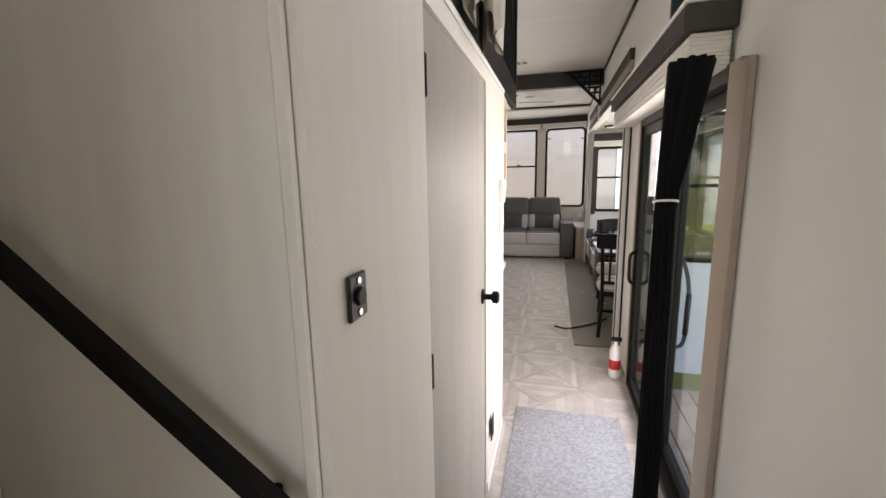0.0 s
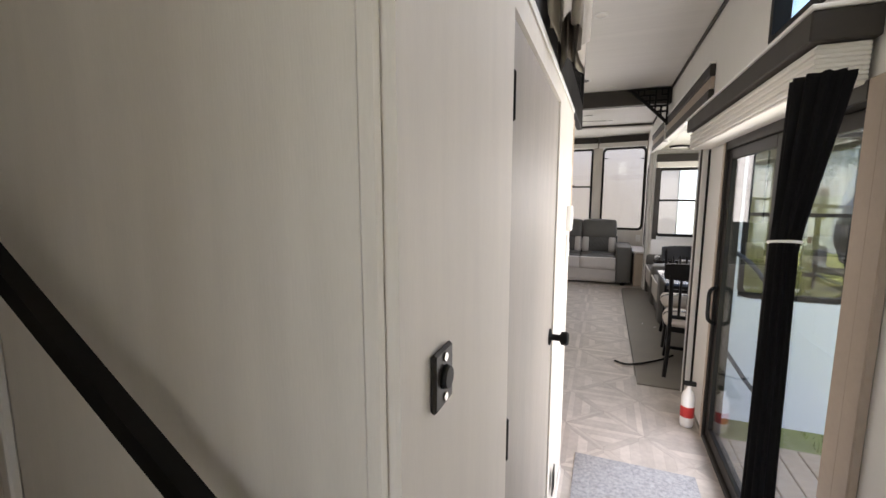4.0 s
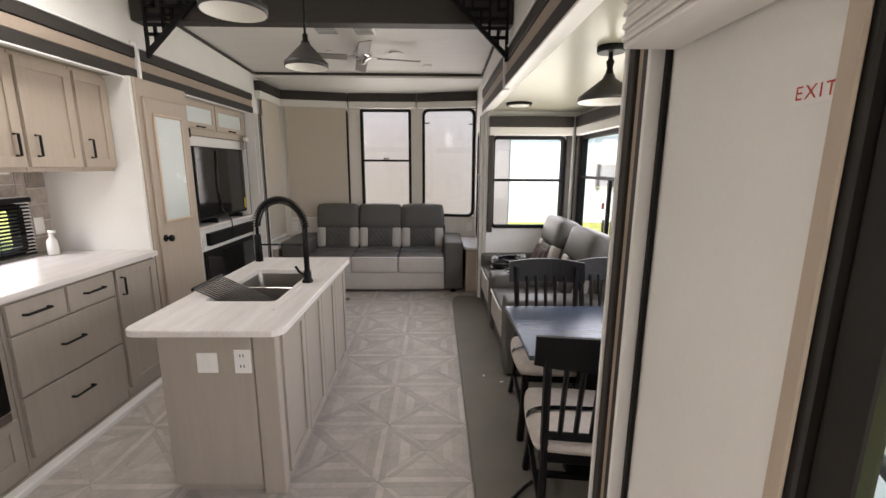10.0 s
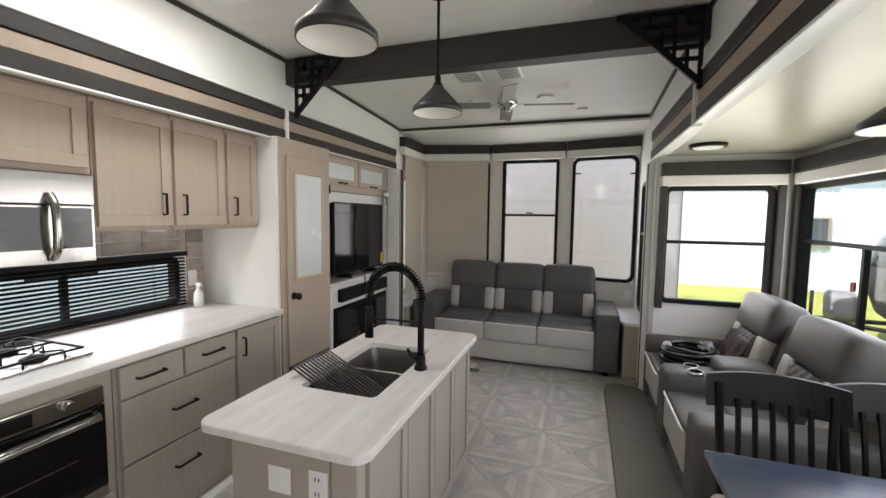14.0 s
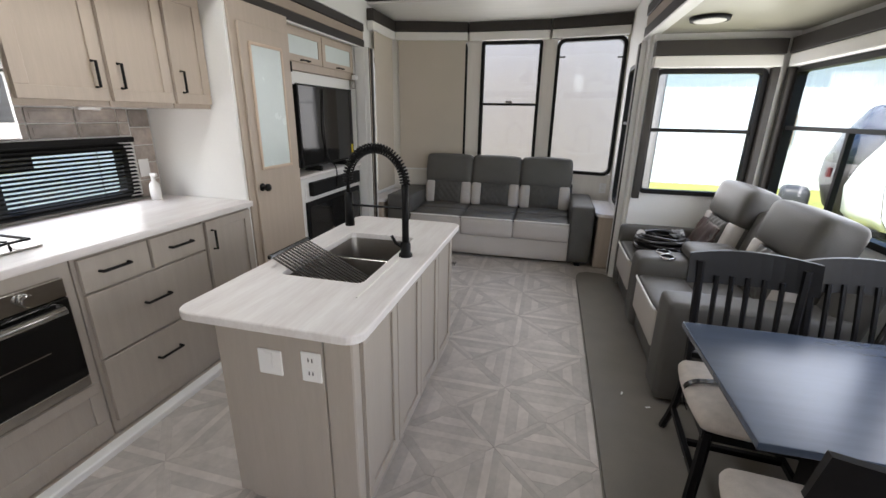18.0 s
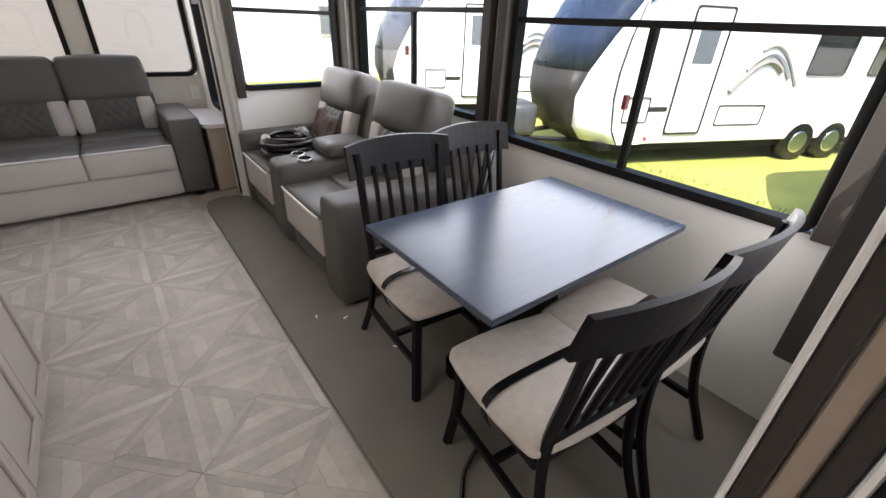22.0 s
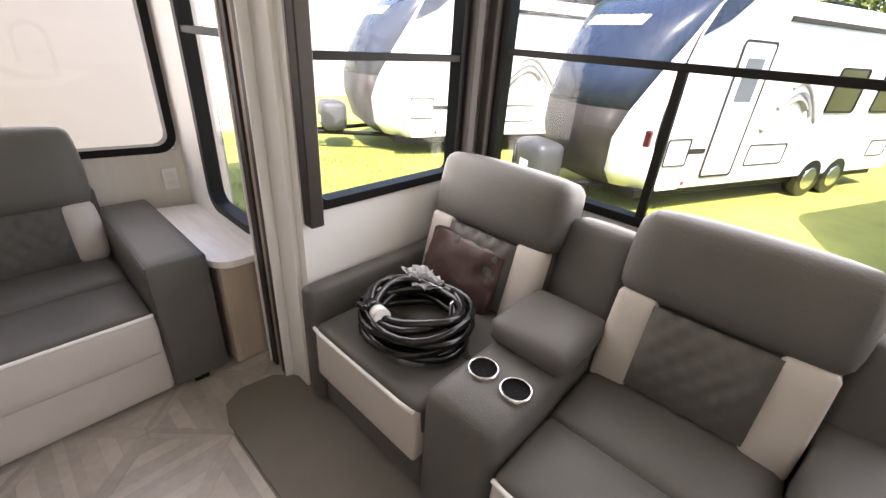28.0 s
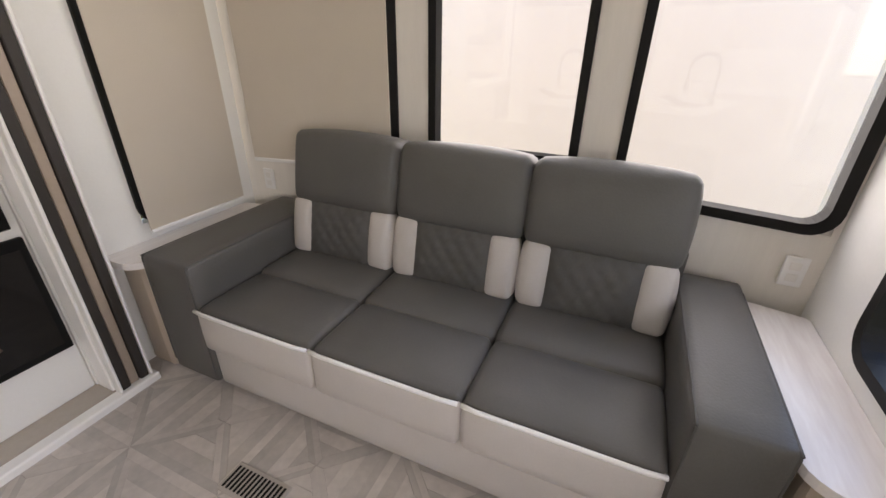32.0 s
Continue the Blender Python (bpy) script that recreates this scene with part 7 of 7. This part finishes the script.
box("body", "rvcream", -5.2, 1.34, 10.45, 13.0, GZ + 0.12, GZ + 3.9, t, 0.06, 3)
box("skirt", "black", -5.0, 1.2, 10.55, 12.9, GZ, GZ + 0.13, t, 0.01)
# trailer added to fill the kitchen window's view with bluish white
t = thing("far_side_trailer", (-8.0, 5.5, GZ), "white trailer added beyond the kitchen window, blue skylight in its colour", "trailer")
box("body", "skytinted", -9.5, -7.0, 0.5, 10.0, GZ + 0.4, GZ + 3.2, t, 0.06, 3)
for y in (2.0, 4.6, 7.4):
    box("side_window", "gloss", -7.0, -6.99, y, y + 0.9, GZ + 1.5, GZ + 2.1, t, 0.004)
# ribbed steel building
t = thing("metal_building", (4.0, 25.5, GZ), "long white ribbed steel building", "building")
box("wall", "ribbed", -9.0, 17.0, 21.5, 29.5, GZ, GZ + 4.6, t, 0.02)
for k in range(104):
    x = -8.9 + 0.248 * k
    box("rib", "ribbed", x, x + 0.03, 21.482, 21.499, GZ, GZ + 4.6, t, 0)
box("roof", "rvgrey", -9.4, 17.4, 21.0, 30.0, GZ + 4.6, GZ + 4.75, t, 0.02)
for x in (7.0, 11.5):
    wd = box("window", "tintgrey", x, x + 0.9, 21.44, 21.454, GZ + 1.6, GZ + 2.5, t, 0)
    for b in ((x - 0.06, x, GZ + 1.54, GZ + 2.56), (x + 0.9, x + 0.96, GZ + 1.54, GZ + 2.56), (x, x + 0.9, GZ + 2.5, GZ + 2.56), (x, x + 0.9, GZ + 1.54, GZ + 1.6)):
        box("frame", "tan", b[0], b[1], 21.42, 21.453, b[2], b[3], wd, 0)


def tree(h=8.0):
    t = thing("tree", (0, 0, 0), "broad green leafy tree beyond the lot", "tree", "trees beyond the lot")
    rnd = random.Random(11)
    bm = cyl_bm((0, 0, 0), (0.1, 0, h * 0.5), 0.22, 0.12, 10)
    part("trunk", bm, "bark", t, smooth=True)
    tips = []
    for k in range(11):
        a, z = k * 2.4, h * (0.25 + 0.045 * k)
        e = (1.9 * math.cos(a) * rnd.uniform(0.6, 1.1), 1.9 * math.sin(a) * rnd.uniform(0.6, 1.1), z + rnd.uniform(0.8, 1.8))
        part("limb", tube_bm(spline([(0.05, 0, z), (e[0] * 0.5, e[1] * 0.5, z + 0.5), e], 4), 0.05, 6), "bark", t)
        tips += [Vector(e), Vector(e) * 0.7 + Vector((0, 0, z * 0.3 + 0.4))]
    tips += [Vector((0, 0, h * 0.9)), Vector((0.5, 0.4, h * 0.8))]
    verts, faces = [], []
    for k in range(5200):
        c = rnd.choice(tips)
        d = Vector((rnd.gauss(0, 1), rnd.gauss(0, 1), rnd.gauss(0, 0.8)))
        p = c + d * 0.55
        n1 = Vector((rnd.uniform(-1, 1), rnd.uniform(-1, 1), rnd.uniform(-1, 1))).normalized()
        n2 = n1.orthogonal().normalized()
        s = rnd.uniform(0.07, 0.16)
        i = len(verts)
        verts += [p - n1 * s, p + n2 * s * 0.6, p + n1 * s, p - n2 * s * 0.6]
        faces.append((i, i + 1, i + 2, i + 3))
    me = bpy.data.meshes.new("crown")
    me.from_pydata([tuple(v) for v in verts], [], faces)
    me.materials.append(M["leaf"])
    cr = new("crown", me)
    cr.parent = t
    return t


tr = tree()
tr.matrix_basis = pose(19, 10, GZ)
for k, (x, y) in enumerate(((15.5, 10.5), (16.5, 14), (14.5, 17.5), (20, 5), (18, 15), (22, 19), (21, 0), (19, -5), (18, -10), (24, 8), (25, -2), (16, -16), (26, 14), (10, -20), (-14, 4), (-15, 12), (-13, -4))):
    copy_thing(tr, pose(x, y, GZ, 0, 0, 40 * k))

# ---- pieces: backsplash tiles and parquet floor tiles ----
bs = tagged(box("backsplash", "joint", LDX + 0.001, LDX + 0.004, LY0 + 0.005, 6.288, 0.946, 0.969, bevel=0), "stone-look backsplash behind the worktop", "backsplash", kind="structure")
mesh_for = {}
TY, TZ = 0.235, 0.1
spots = [(6.145, 6.287, 0.948 + 0.109 * j, 1.057 + 0.109 * j) for j in range(5)]
for j in range(4):
    spots += [(4.43, 4.575 - 0.06 * (j % 2), 0.972 + 0.091 * j, 1.063 + 0.091 * j), (4.575 - 0.06 * (j % 2), 4.716, 0.972 + 0.091 * j, 1.063 + 0.091 * j)]
for i in range(8):
    y0, y1 = 4.43 + TY * i, min(4.43 + TY * (i + 1), 6.143)
    if y0 > 5.2:
        spots += [(y0, y1, 1.336, 1.414), (y0, y1, 1.414, 1.495)]
    elif y1 > 4.72:
        spots.append((max(y0, 4.718), y1, 1.336, 1.366))
for y0, y1, z0, z1 in spots:
    key = (round(y1 - y0, 3), round(z1 - z0, 3))
    if key not in mesh_for:
        b = box_bm(0.0045, 0.011, 0.003, key[0] - 0.003, 0.003, key[1] - 0.003, 0.003)
        b2 = box_bm(0.0105, 0.0135, 0.020, key[0] - 0.020, 0.018, key[1] - 0.018, 0.0015)
        me = bpy.data.meshes.new("tile")
        b.to_mesh(me)
        tmp = bpy.data.meshes.new("t2")
        b2.to_mesh(tmp)
        b.from_mesh(tmp)
        b.to_mesh(me)
        b.free()
        b2.free()
        me.materials.append(M["splash"])
        mesh_for[key] = me
    o = new("tile", mesh_for[key])
    o.location = (LDX, y0, z0)
    o.parent = bs
    o.matrix_parent_inverse = bs.matrix_world.inverted()


def clip(poly, limit):
    out = []
    for a, b in zip(poly, poly[1:] + poly[:1]):
        if a[0] <= limit:
            out.append(a)
        if (a[0] <= limit) != (b[0] <= limit):
            t = (limit - a[0]) / (b[0] - a[0])
            out.append((limit, a[1] + t * (b[1] - a[1])))
    return out


def parquet(size, limit):
    """One square parquet tile: border strips, two crossing diagonals and planked corner triangles."""
    s, e = size / 2, 0.034
    i = s - e
    polys = []
    for r in range(4):
        turn = lambda p, r=r: [(x, y) for x, y in p] if r == 0 else [(-y, x) for x, y in p] if r == 1 else [(-x, -y) for x, y in p] if r == 2 else [(y, -x) for x, y in p]
        polys.append(turn([(-s, -s), (s, -s), (i, -i), (-i, -i)]))
        w = 0.034
        for k in range(3):
            a, b = w + (i - w) * k / 3, w + (i - w) * (k + 1) / 3
            polys.append(turn([(-(a - w), -a), (-(b - w), -b), (b - w, -b), (a - w, -a)]))
        d = w
        polys.append(turn([(0.0, 0.0), (0.0, -d), (i - d, -i), (i, -i)]))
        polys.append(turn([(0.0, 0.0), (i, -i), (i, -i + d), (d, 0.0)]))
    bm = bmesh.new()
    for p in polys:
        c = (sum(x for x, _ in p) / len(p), sum(y for _, y in p) / len(p))
        q = []
        for x, y in p:
            v = Vector((x - c[0], y - c[1]))
            v *= 1 - 0.0011 / max(0.004, v.length)
            q.append((c[0] + v.x, c[1] + v.y))
        q = clip(q, limit)
        if len(q) < 3:
            continue
        lo, hi = [bm.verts.new((x, y, -0.005)) for x, y in q], [bm.verts.new((x, y, 0.0)) for x, y in q]
        n = len(q)
        bm.faces.new(hi)
        for k in range(n):
            bm.faces.new((lo[k], lo[(k + 1) % n], hi[(k + 1) % n], hi[k]))
    bmesh.ops.recalc_face_normals(bm, faces=bm.faces[:])
    me = bpy.data.meshes.new("floor_tile")
    bm.to_mesh(me)
    bm.free()
    me.materials.append(M["tile"])
    return me


fl = bpy.data.objects["floor_base"]
whole, cut = parquet(0.47, 9), parquet(0.47, 0.10)
for i in range(6):
    x = 0.045 - 0.47 * (i - 1)
    for j in range(21):
        y = -0.55 + 0.5 * 0.47 + 0.47 * j
        y += 0.07
        if i == 0 and (y > 4.6 and y < 7.9):
            continue
        if x < HX - 0.3 and y < 3.0:
            continue
        o = new("floor_tile", cut if i == 0 else whole)
        o.location = (x, y, 0.0)
        if i:
            o.rotation_euler = (0, 0, math.pi / 2 * ((i + j) % 4))
        o.parent = fl
